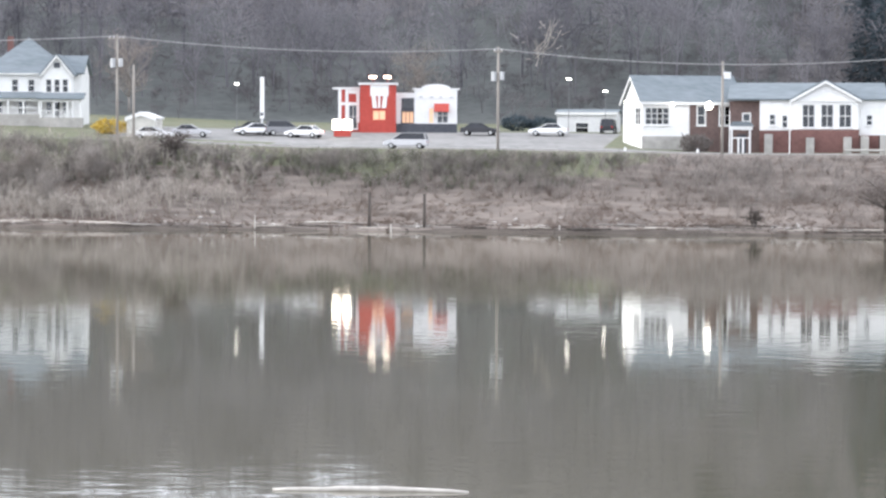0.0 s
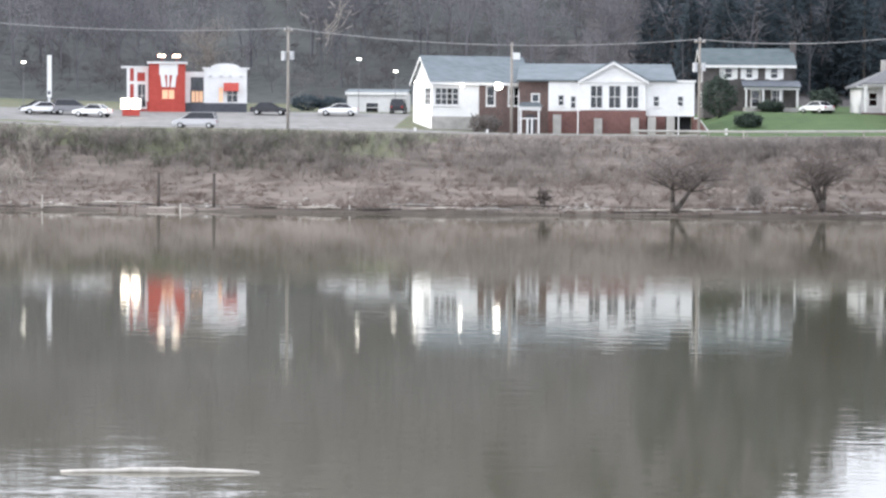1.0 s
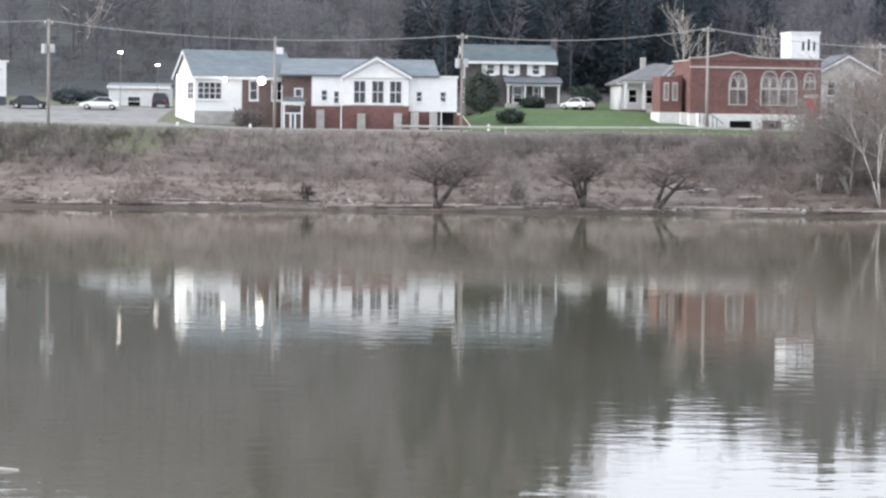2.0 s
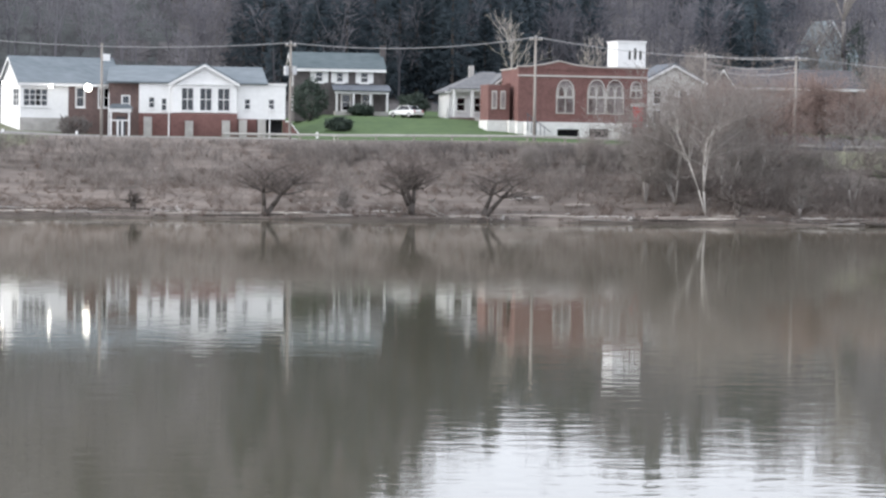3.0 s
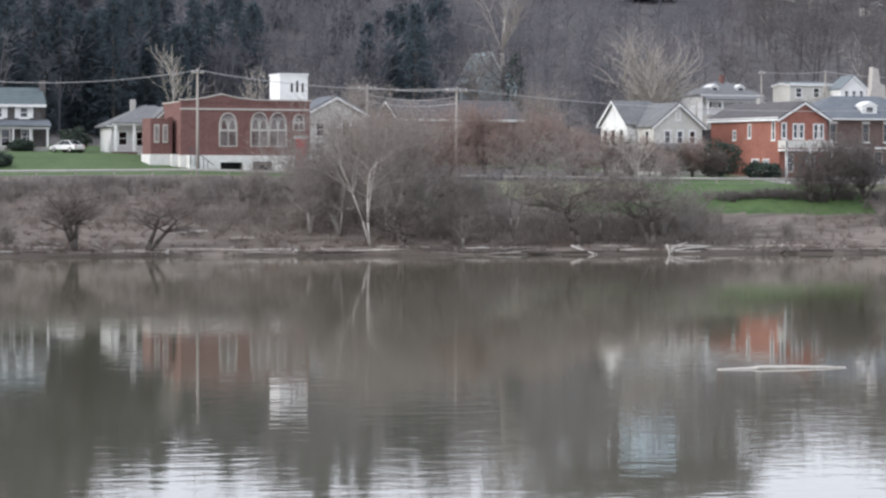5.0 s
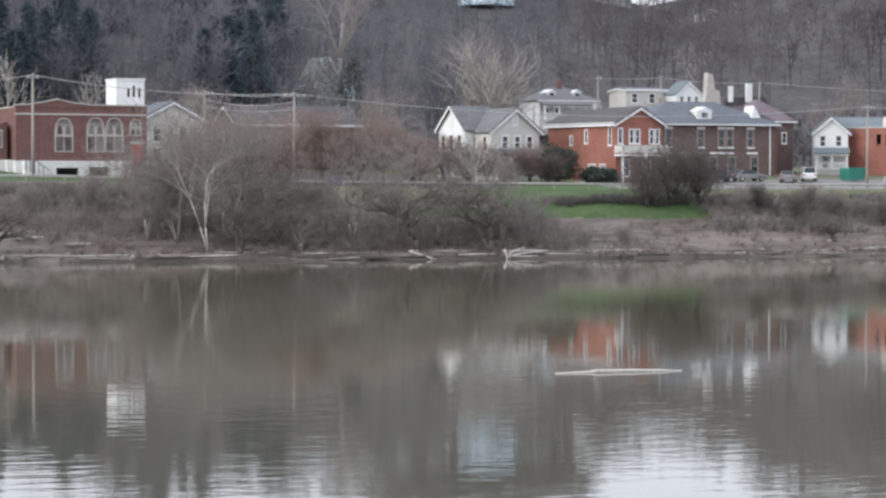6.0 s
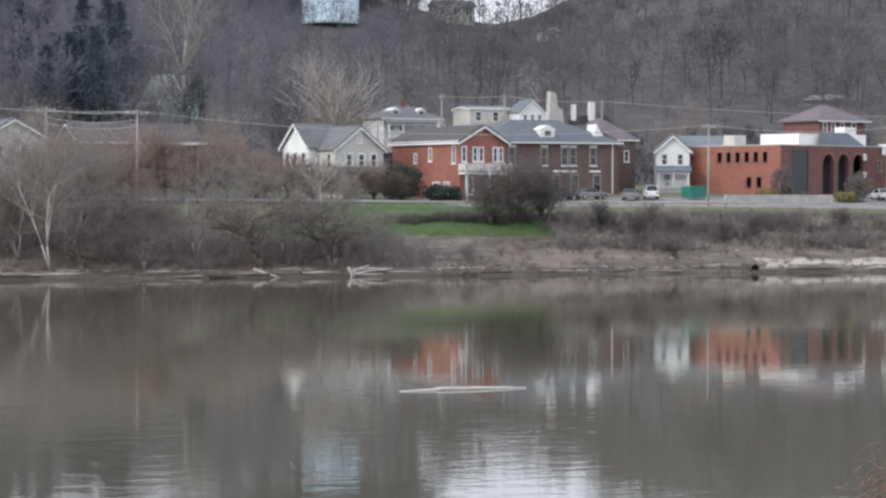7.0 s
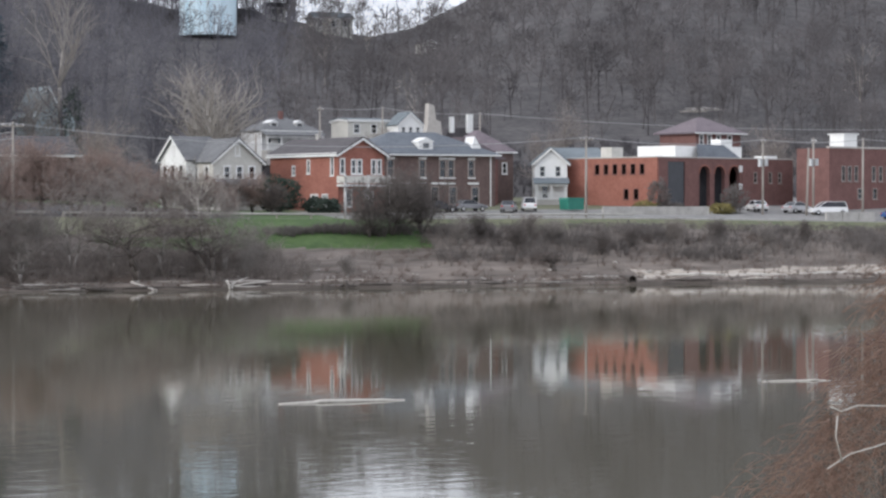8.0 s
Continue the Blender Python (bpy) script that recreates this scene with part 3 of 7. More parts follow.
def porch(parent, x0, x1, y0, floor, roof_z, posts, material=None, roof_mat=None, deep=2.2, rail=True):
    """A porch in front of the wall at y0, with a roof on square posts."""
    material = material or TRIM
    part("porch_floor", Shape().box(x0, x1, y0 - deep, y0 - 0.004, floor - 2.2, floor), CONCRETE, parent)
    r = Shape()
    slab(r, (x0 - 0.3, y0 - deep - 0.3, roof_z), (x1 + 0.3, y0 - deep - 0.3, roof_z), (x1 + 0.3, y0 - 0.004, roof_z + 0.75), (x0 - 0.3, y0 - 0.004, roof_z + 0.75), 0.12)
    part("porch_roof", r, roof_mat or ROOF, parent)
    part("porch_beam", Shape().box(x0 - 0.1, x1 + 0.1, y0 - deep, y0 - deep + 0.2, roof_z - 0.3, roof_z), material, parent)
    for i in range(posts):
        c = x0 + 0.15 + (x1 - x0 - 0.3) * i / (posts - 1)
        part("porch_post", Shape().box(c - 0.11, c + 0.11, y0 - deep, y0 - deep + 0.2, floor, roof_z - 0.3), material, parent)
    if rail:
        b = Shape().box(x0 + 0.2, x1 - 0.2, y0 - deep + 0.06, y0 - deep + 0.14, floor + 0.8, floor + 0.9).box(x0 + 0.2, x1 - 0.2, y0 - deep + 0.06, y0 - deep + 0.14, floor + 0.1, floor + 0.18)
        for i in range(int((x1 - x0) / 0.3)):
            c = x0 + 0.3 + i * 0.3
            b.box(c - 0.03, c + 0.03, y0 - deep + 0.08, y0 - deep + 0.12, floor + 0.18, floor + 0.8)
        part("porch_railing", b, material, parent)


def place(x, y, psi=0.0, z=None):
    return pose(x, y, ground(x, y) if z is None else z, 0, 0, psi)


def arch(cx, z0, z1, half, n=7):
    """The outline of a round-headed opening."""
    spring = z1 - half
    return [(cx - half, z0), (cx + half, z0)] + [(cx + half * math.cos(math.pi * i / n), spring + half * math.sin(math.pi * i / n)) for i in range(n + 1)]


def pointed(cx, z0, z1, half, n=5):
    """The outline of a pointed window."""
    spring = z1 - half * 1.5
    right = [(cx + half * math.cos(math.pi / 2 * i / n) ** 0.8, spring + half * 1.5 * math.sin(math.pi / 2 * i / n)) for i in range(n)]
    return [(cx - half, z0), (cx + half, z0)] + right + [(cx, z1)] + [(2 * cx - a, b) for a, b in reversed(right)]


def tracery(parent, cx, z0, z1, half, y=-0.06):
    """A pointed church window: stone surround, glass and two lights."""
    outer, inner = pointed(cx, z0 - 0.12, z1 + 0.12, half + 0.14), pointed(cx, z0, z1, half)
    n = len(outer)
    fr = Shape().add([(a, y, b) for a, b in outer] + [(a, y, b) for a, b in inner] + [(a, y + 0.12, b) for a, b in outer] + [(a, y + 0.12, b) for a, b in inner],
                     [(i, (i + 1) % n, (i + 1) % n + n, i + n) for i in range(n)] + [(i, i + 2 * n, (i + 1) % n + 2 * n, (i + 1) % n) for i in range(n)]
                     + [(i + n, (i + 1) % n + n, (i + 1) % n + 3 * n, i + 3 * n) for i in range(n)])
    mid = z0 + (z1 - z0) * 0.48
    fr.box(cx - 0.05, cx + 0.05, y + 0.01, y + 0.1, z0, z1 - half * 0.55).box(cx - half, cx + half, y + 0.015, y + 0.1, mid - 0.12, mid + 0.12)
    for s in (-1, 1):
        o = [(cx + s * half / 2 + (a - cx) * 0.5, b) for a, b in pointed(cx, mid, z1 - half * 0.6, half)]
        i2 = [(cx + s * half / 2 + (a - cx) * 0.36, b - 0.08) for a, b in pointed(cx, mid, z1 - half * 0.6, half)]
        m = len(o)
        fr.add([(a, y + 0.02, b) for a, b in o] + [(a, y + 0.02, b) for a, b in i2], [(i, (i + 1) % m, (i + 1) % m + m, i + m) for i in range(2, m - 1)])
    w = part("window", fr, STONE_LIGHT, parent, "pointed window with pale stone tracery")
    part("pane", Shape().prism(inner, y + 0.06, y + 0.08), STAINED, w)


STONE_LIGHT = shade("pale_limestone", (0.42, 0.39, 0.36), (0.52, 0.49, 0.46), 0.8, 0.9)
STAINED = shade("leaded_glass", (0.2, 0.17, 0.17), (0.32, 0.28, 0.27), 0.5, 0.25)
DOOR_RED = shade("red_door_paint", (0.42, 0.02, 0.025), (0.5, 0.03, 0.035), 0.8, 0.5)


def victorian_house():
    t = thing("victorian_house", place(-106.2, 293.5, 9, 11.2), "white wooden victorian house with grey pyramid roof, front gable and porch", "house")
    shell(t, 9.8, 9.8, 5.9, WHITE, front=[(1.2, 2.0, 3.6, 5.1), (3.6, 4.4, 3.6, 5.1), (5.6, 6.4, 3.6, 5.1), (1.6, 2.5, 0.9, 2.4), (4.4, 5.4, 0.8, 2.4)], rim=0.14)
    hip_roof(t, 9.8, 9.8, 5.9, 4.5, ROOF, 0.4)
    # right wing, with a ridge along the front and a gable to the side
    part("wing_wall", Shape().box(9.8, 12.0, 0.8, 7.2, -2, 5.9).box(9.6, 12.0, 0.7, 0.8, -2, 5.9), WHITE, t)
    part("wing_gable", Shape().prism(((0.8, 5.9), (7.2, 5.9), (4.0, 7.9)), 11.8, 12.0, "x"), WHITE, t)
    r = Shape()
    for e in (0.4, 7.6):
        slab(r, (6.5, e, 5.75), (12.4, e, 5.75), (12.4, 4.0, 8.0), (6.5, 4.0, 8.0))
    part("wing_roof", r, ROOF, t)
    # front bay
    holes = [(8.0, 8.7, 3.5, 5.1), (9.0, 9.7, 3.5, 5.1), (10.0, 10.7, 3.5, 5.1), (8.0, 8.7, 0.9, 2.5), (9.0, 9.7, 0.4, 2.5), (10.0, 10.7, 0.9, 2.5)]
    bay = Shape().wall(7.6, 11.1, -2, 5.9, -1.3, -1.1, holes)
    bay.box(7.6, 7.8, -1.1, 0.8, -2, 5.9).box(10.9, 11.1, -1.1, 0.8, -2, 5.9)
    part("bay_wall", bay, WHITE, t)
    # black sheet in place of the shade inside the bay
    part("bay_inside", Shape().box(7.8, 10.9, -0.4, -0.3, -1, 5.8), INSIDE_SHADE, t)
    for o in holes:
        window(t, *o, y=-1.3, bars=(1, 2), rim=0.12)
    gable_roof(t, 3.5, 5, 5.9, 2.1, ROOF, "y", 0.35, WHITE, x=7.6, y=-1.3)
    part("gable_vent", Shape().box(9.0, 9.7, -1.42, -1.304, 6.5, 7.1), SLATE_BAND, t)
    porch(t, -0.3, 7.4, 0, 0.8, 2.7, 5, WHITE, ROOF)
    porch(t, 7.5, 12.6, -1.5, 0.4, 2.6, 4, WHITE, ROOF, 1.6)
    part("chimney", Shape().box(2, 2.7, 6, 6.7, 7.5, 10.6), BRICK, t)


def red_restaurant():
    t = thing("restaurant", place(-62.9, 298.5, 10, 10.0), "red and white fast-food restaurant with lit tower and red awning", "restaurant")
    body = Shape().wall(7.0, 9.2, 1.1, 4.85, 0.2, 0.4, [(7.75, 9.1, 2.9, 4.1), (7.7, 9.15, 1.15, 2.6)]).box(7.0, 14.4, 0.4, 9, 4.5, 4.7)
    part("connector_wall", body, WHITE, t)
    window(t, 7.75, 9.1, 2.9, 4.1, y=0.2, bars=(2, 1), frame_mat=SLATE_BAND)
    window(t, 7.7, 9.15, 1.15, 2.6, y=0.2, bars=(3, 1), frame_mat=SLATE_BAND, lit=WARM_LIGHT, sill=False)
    # right hall, with a parapet that swells in the middle
    top = [(9.2, 1.1), (14.4, 1.1), (14.4, 5.3), (13.6, 5.3)] + [(11.8 + 1.8 * math.cos(a), 5.35 + 0.55 * math.sin(a)) for a in np.linspace(0.1, math.pi - 0.1, 9)] + [(10.0, 5.3), (9.2, 5.3)]
    hall = Shape().wall(9.2, 14.4, 1.1, 5.3, -0.1, 0.15, [(11.0, 11.55, 1.2, 3.0), (12.0, 13.3, 1.2, 3.0)])
    hall.prism([(a, max(b, 5.28)) for a, b in top[2:]], -0.1, 0.15)
    part("hall_wall", hall, WHITE, t)
    for x0, x1 in ((9.0, 10.0), (13.6, 14.7)):
        part("cornice", Shape().box(x0, x1, -0.22, -0.104, 5.2, 5.4), TRIM, t)
    part("hall_side", Shape().box(14.2, 14.4, 0.15, 9, -1, 5.2).box(0, 0.2, 0.4, 9, -1, 5).box(0.2, 14.2, 8.8, 9, -1, 5), WHITE, t)
    part("plinth", Shape().box(7.0, 14.4, -0.16, 0.4, -1.2, 1.1), SLATE_BAND, t, "dark grey base band")
    window(t, 11.0, 11.55, 1.2, 3.0, y=-0.1, bars=(1, 2), lit=WARM_LIGHT, sill=False)
    window(t, 12.0, 13.3, 1.2, 3.0, y=-0.1, bars=(2, 2), sill=False)
    aw = Shape().prism(((-0.95, 2.55), (-0.12, 2.55), (-0.12, 3.55), (-0.25, 3.55)), 11.6, 13.4, "x")
    part("awning", aw, RED, t, "bright red canvas awning")
    for x in (10.0, 11.3, 12.4, 13.7):
        part("wall_lamp", Shape().box(x - 0.2, x + 0.2, -0.3, -0.104, 4.25, 4.4), STEEL, t)
    # the tower
    tower = Shape().wall(2.7, 7.0, -1, 5.75, -1.2, -0.9, [(4.2, 5.75, 1.5, 2.7)])
    tower.box(2.7, 3.0, -0.9, 3, -1, 5.75).box(6.7, 7.0, -0.9, 3, -1, 5.75).box(3.0, 6.7, 2.7, 3, -1, 5.75)
    part("tower", tower, RED, t, "bright red tower")
    part("tower_cap", Shape().box(2.45, 7.25, -1.45, 3.2, 5.75, 6.0), TRIM, t)
    window(t, 4.2, 5.75, 1.5, 2.7, y=-1.2, bars=(2, 1), frame_mat=RED, lit=WARM_LIGHT, sill=False)
    em = Shape()
    for a, b, c, d in ((3.9, 4.35, 4.2, 4.75), (4.85, 5.15, 4.85, 5.1), (5.65, 6.1, 5.25, 5.8)):
        em.prism(((a, 5.7), (b, 5.7), (d, 2.95), (c, 2.95)), -1.27, -1.21)
    em.box(3.9, 6.1, -1.28, -1.21, 4.4, 5.7)
    part("emblem", em, SIGN_WHITE, t, "lit white emblem on the tower")
    for x in (4.2, 5.95):
        fl = part("floodlight", Shape().box(x - 0.5, x + 0.5, -1.6, -1.3, 6.5, 6.85).tube((x, -1.45, 6.5), (x, -1.3, 6.0), 0.04), RED, t)
        part("lamp_face", Shape().box(x - 0.42, x + 0.42, -1.64, -1.604, 6.53, 6.82), WHITE_LIGHT, fl)
    # left wing: white frames round red panels
    wing = Shape().wall(0.0, 2.68, -1, 5.2, 0, 0.4, [(1.3, 2.3, 0.5, 3.3)])
    part("wing_wall", wing, RED, t)
    window(t, 1.3, 2.3, 0.5, 3.3, y=0, bars=(2, 2))
    part("wing_cap", Shape().box(-0.7, 2.6, -0.25, 0.5, 5.2, 5.45), TRIM, t)
    pil = Shape()
    for x in (0.0, 0.85, 2.2):
        pil.box(x, x + 0.38, -0.14, -0.004, 1.2, 5.2)
    pil.box(0.38, 2.2, -0.12, -0.004, 3.3, 3.65).box(1.25, 2.2, -0.12, -0.004, 4.7, 5.2)
    part("white_panel", pil, SIGN_WHITE, t)
    part("roof", Shape().box(0.2, 14.2, 0.4, 8.8, 4.7, 4.85), ROOF_DARK, t)


def lit_sign():
    t = thing("monument_sign", place(-61.8, 290, 0, 9.75), "glowing white road sign with a low red base", "sign")
    part("sign_base", Shape().box(0.2, 2.2, -0.2, 0.2, -0.3, 0.45), RED, t)
    part("sign_case", Shape().box(0, 2.4, -0.25, 0.25, 0.45, 1.75), TRIM, t)
    for x in (0.1, 1.35):
        part("sign_face", Shape().box(x, x + 0.95, -0.28, -0.254, 0.53, 1.67), WHITE_LIGHT, t, "glowing white sign face")


def pylon_sign():
    t = thing("pylon_sign", place(-70.3, 290, 0), "tall narrow white pylon sign on a post", "sign")
    part("sign_post", Shape().tube((0, 0, -0.3), (0, 0, 2.0), 0.14), STEEL, t)
    part("sign_panel", Shape().box(-0.23, 0.23, -0.15, 0.15, 2.0, 6.9), WHITE, t, "white sign panel")
    part("sign_bar", Shape().box(-0.16, 0.16, -0.165, -0.154, 2.3, 2.7), SLATE_BAND, t)


def white_gable_hall():
    t = thing("white_hall", place(-24.6, 282, 20, 9.0), "white hall with grey gable roof and brick wing", "building")
    shell(t, 11.5, 8.4, 4.6, WHITE, front=[(0.35, 3.1, 1.9, 3.8, None, (4, 3)), (6.4, 7.3, 1.9, 4.0, None, (1, 2)), (9.0, 10.2, 1.9, 4.0, None, (2, 2))],
          left=[(5.4, 7.8, 1.9, 3.8, None, (2, 3))], z0=-1.5)
    part("brick_facing", Shape().wall(5.5, 11.5, -1.6, 4.3, -0.1, -0.004, [(6.25, 7.45, 1.75, 4.15), (8.85, 10.35, 1.75, 4.15)]), BRICK_BROWN, t, "brown brick facing")
    gable_roof(t, 11.5, 8.4, 4.6, 2.8, ROOF, "x", 0.35, WHITE)
    part("stone_base", Shape().box(-0.05, 5.45, -0.09, -0.004, -1.6, 0.6), CONCRETE, t)
    part("chimney", Shape().box(10.6, 11.4, 3.6, 4.4, 6.4, 8.0), WHITE, t)
    part("wall_lamp", Shape().box(7.0, 7.9, -0.35, -0.104, 4.0, 4.2), STEEL, t)


def community_hall():
    t = thing("community_hall", place(-11.6, 284, 0, 7.9), "white hall with front pediment, tall windows and brick base", "building")
    front = [(1.1, 1.75, 3.0, 4.2), (2.5, 3.1, 2.7, 4.1), (4.75, 6.1, 2.75, 5.3, None, (2, 2)), (6.8, 8.15, 2.75, 5.3, None, (2, 2)), (8.8, 10.15, 2.75, 5.3, None, (2, 2)),
             (11.8, 12.45, 3.0, 4.15), (14.5, 15.15, 3.0, 4.15)]
    part("front_wall", Shape().wall(0, 3.75, 2.4, 5.85, 0, 0.25, [o[:4] for o in front]).wall(3.75, 10.9, 2.5, 5.85, -0.6, -0.35, [o[:4] for o in front])
         .wall(10.9, 16.4, 1.9, 5.9, 0, 0.25, [o[:4] for o in front]).box(3.75, 4, -0.35, 0.25, 2.5, 5.85).box(10.65, 10.9, -0.35, 0.25, 2.5, 5.85), WHITE, t)
    for o in front:
        window(t, *o[:4], y=-0.6 if 4 < o[0] < 10 else 0.0, bars=o[5] if len(o) > 5 else (1, 2), frame_mat=TRIM, rim=0.06)
    part("brick_base", Shape().box(0, 3.75, -0.1, 0.25, -1, 2.4).box(3.65, 11.0, -0.75, 0.25, -1, 2.5).box(11.0, 13.2, -0.1, 0.25, -1, 1.9), BRICK, t, "red brick base")
    part("side_wall", Shape().box(0, 0.25, 0.25, 10, -1, 5.8).box(16.15, 16.4, 0.25, 10, 1.9, 5.85).box(0.25, 16.15, 9.8, 10, -1, 5.8), WHITE, t)
    # near-black sheets for the shade behind the windows and over the carport
    part("back_shade_sheet", Shape().box(0.3, 16.1, 2.6, 2.7, -1, 5.7).box(13.2, 16.4, 0.25, 9.8, 1.7, 1.9), INSIDE_SHADE, t)
    part("carport_post", Shape().box(16.1, 16.4, 0, 0.3, -1, 1.9), BRICK, t)
    part("pediment", Shape().prism(((3.7, 5.85), (10.95, 5.85), (7.32, 7.85)), -0.6, -0.4), WHITE, t)
    r = Shape()
    for e in (3.35, 11.3):
        slab(r, (e, -0.95, 5.75), (e, 5, 5.75), (7.32, 5, 7.95), (7.32, -0.95, 7.95))
    part("pediment_roof", r, ROOF, t)
    f = Shape()
    for e in (3.35, 11.3):
        f.prism(((e, 5.75), (7.32, 7.95), (7.32, 7.65), (e, 5.45)), -1.0, -0.955)
    f.box(3.6, 11.0, -0.75, -0.61, 5.6, 5.85)
    part("cornice", f, TRIM, t)
    r = Shape()
    slab(r, (-3.6, -0.3, 5.75), (14.4, -0.3, 5.75), (13.8, 5.0, 7.7), (-3.6, 5.0, 7.7))
    slab(r, (-3.6, 10.3, 5.75), (14.4, 10.3, 5.75), (13.8, 5.0, 7.7), (-3.6, 5.0, 7.7))
    part("roof", r, ROOF, t)
    part("link_wall", Shape().wall(-3.4, -0.004, -1, 5.7, 0.6, 0.85, [(-1.9, -1.1, 2.6, 4.3)]), BRICK_BROWN, t)
    window(t, -1.9, -1.1, 2.6, 4.3, y=0.6, bars=(1, 2))
    part("parapet", Shape().box(10.9, 16.55, -0.1, -0.004, 5.7, 5.95), TRIM, t)
    for x, h in ((0.6, 2.0), (5.2, 1.6), (9.3, 1.7), (11.2, 1.8), (13.3, 1.9)):
        part("pier", Shape().box(x, x + 0.9, -1.5, -0.8, -1, h), CONCRETE, t)
    part("stair", Shape().add([], []).prism(((16.4, 1.6), (16.9, 1.6), (18.0, 0.1), (18.0, -1), (16.4, -1)), -1.4, -0.4), BRICK, t)
    part("steps_cap", Shape().prism(((16.4, 1.75), (16.9, 1.75), (18.05, 0.25), (18.0, 0.12), (16.9, 1.6), (16.4, 1.6)), -1.5, -0.3), TRIM, t)


def entrance_canopy():
    t = thing("entrance_porch", place(-14.6, 280, 0, 7.75), "small white entrance porch with flat roof", "porch")
    part("canopy", Shape().box(-0.1, 2.3, -0.2, 2.4, 2.6, 3.0), TRIM, t)
    for x in (0, 0.75, 1.25, 2.0):
        part("column", Shape().box(x, x + 0.2, -0.1, 0.12, -0.2, 2.6 if x in (0, 2.0) else 1.6), TRIM, t)
    part("rail", Shape().box(0.2, 2.0, -0.06, 0.06, 1.6, 1.75), TRIM, t)
    part("roof_cover", Shape().prism(((-0.3, 3.0), (2.5, 3.0), (2.0, 3.5), (0.2, 3.5)), -0.3, 2.5), ROOF, t)
    part("door", Shape().box(0.6, 1.6, 2.2, 2.3, -0.1, 2.1), SLATE_BAND, t)


def brown_house():
    t = thing("brick_house", place(6.3, 310, 3, 10.8), "dark grey-brown two-storey house with grey roof and white porch", "house")
    shell(t, 10.8, 8, 5.6, HOUSE_BROWN, front=[(2.6, 3.5, 3.9, 5.1), (5.2, 6.0, 3.9, 5.1), (8.2, 9.1, 3.9, 5.1), (5.9, 6.9, 0.4, 2.4), (8.4, 9.6, 0.7, 2.4, None, (2, 2))],
          left=[(2, 3, 3.6, 5.0), (5, 6, 3.6, 5.0), (5, 6, 0.6, 2.2)], z0=-1, rim=0.14)
    gable_roof(t, 10.8, 8, 5.6, 1.9, ROOF_TEAL, "x", 0.5, HOUSE_BROWN)
    for x in (1.95, 3.65, 4.55, 6.15, 7.55, 9.25):
        part("shutter", Shape().box(x, x + 0.5, -0.08, -0.004, 3.8, 5.2), TRIM, t)
    porch(t, 4.9, 11.4, 0, 0.3, 2.75, 4, TRIM, ROOF_BLUE, 2.4, rail=False)
    part("chimney", Shape().box(10.9, 11.6, 3, 3.8, -0.5, 8.6), HOUSE_BROWN, t)


def bungalow():
    t = thing("bungalow", place(24.9, 303, 4, 10.3), "small white bungalow with grey hip roof and porch", "house")
    shell(t, 10.6, 9, 3.4, WHITE_DULL, front=[(0.9, 1.9, 1.0, 2.6), (3.0, 3.8, 0.9, 2.6), (4.6, 5.6, 1.0, 2.6), (7.6, 8.6, 1.0, 2.6)], z0=-1.5)
    hip_roof(t, 10.6, 9, 3.4, 2.5, ROOF_GREY, over=0.6)
    gable_roof(t, 4.6, 5, 3.6, 2.0, ROOF_GREY, "y", 0.45, WHITE, x=4.4, y=-1.4)
    part("gable_vent", Shape().box(6.4, 7.0, -1.5, -1.404, 4.2, 4.8), SLATE_BAND, t)
    for x in (0.2, 2.4, 4.5, 6.6, 8.7):
        part("porch_post", Shape().box(x, x + 0.3, -1.4, -1.1, -1.2, 3.4), WHITE, t)
    part("porch_beam", Shape().box(0.0, 10.2, -1.45, -1.05, 3.4, 3.6), WHITE, t)
    part("porch_roof", slab(Shape(), (-0.2, -1.6, 3.62), (3.9, -1.6, 3.62), (3.9, -0.62, 3.8), (-0.2, -0.62, 3.8), 0.1), ROOF_GREY, t)
    part("porch_floor", Shape().box(0, 10.6, -1.5, -0.004, -1.5, 0.2), BRICK_BROWN, t)
    part("porch_steps", Shape().prism(((-2.3, -1.5), (-1.5, -1.5), (-1.5, 0.2), (-1.75, 0.2)), 2.9, 4.3, "x"), CONCRETE, t)
    part("chimney", Shape().box(3.0, 3.6, 4, 4.6, 4.5, 6.6), CONCRETE, t)


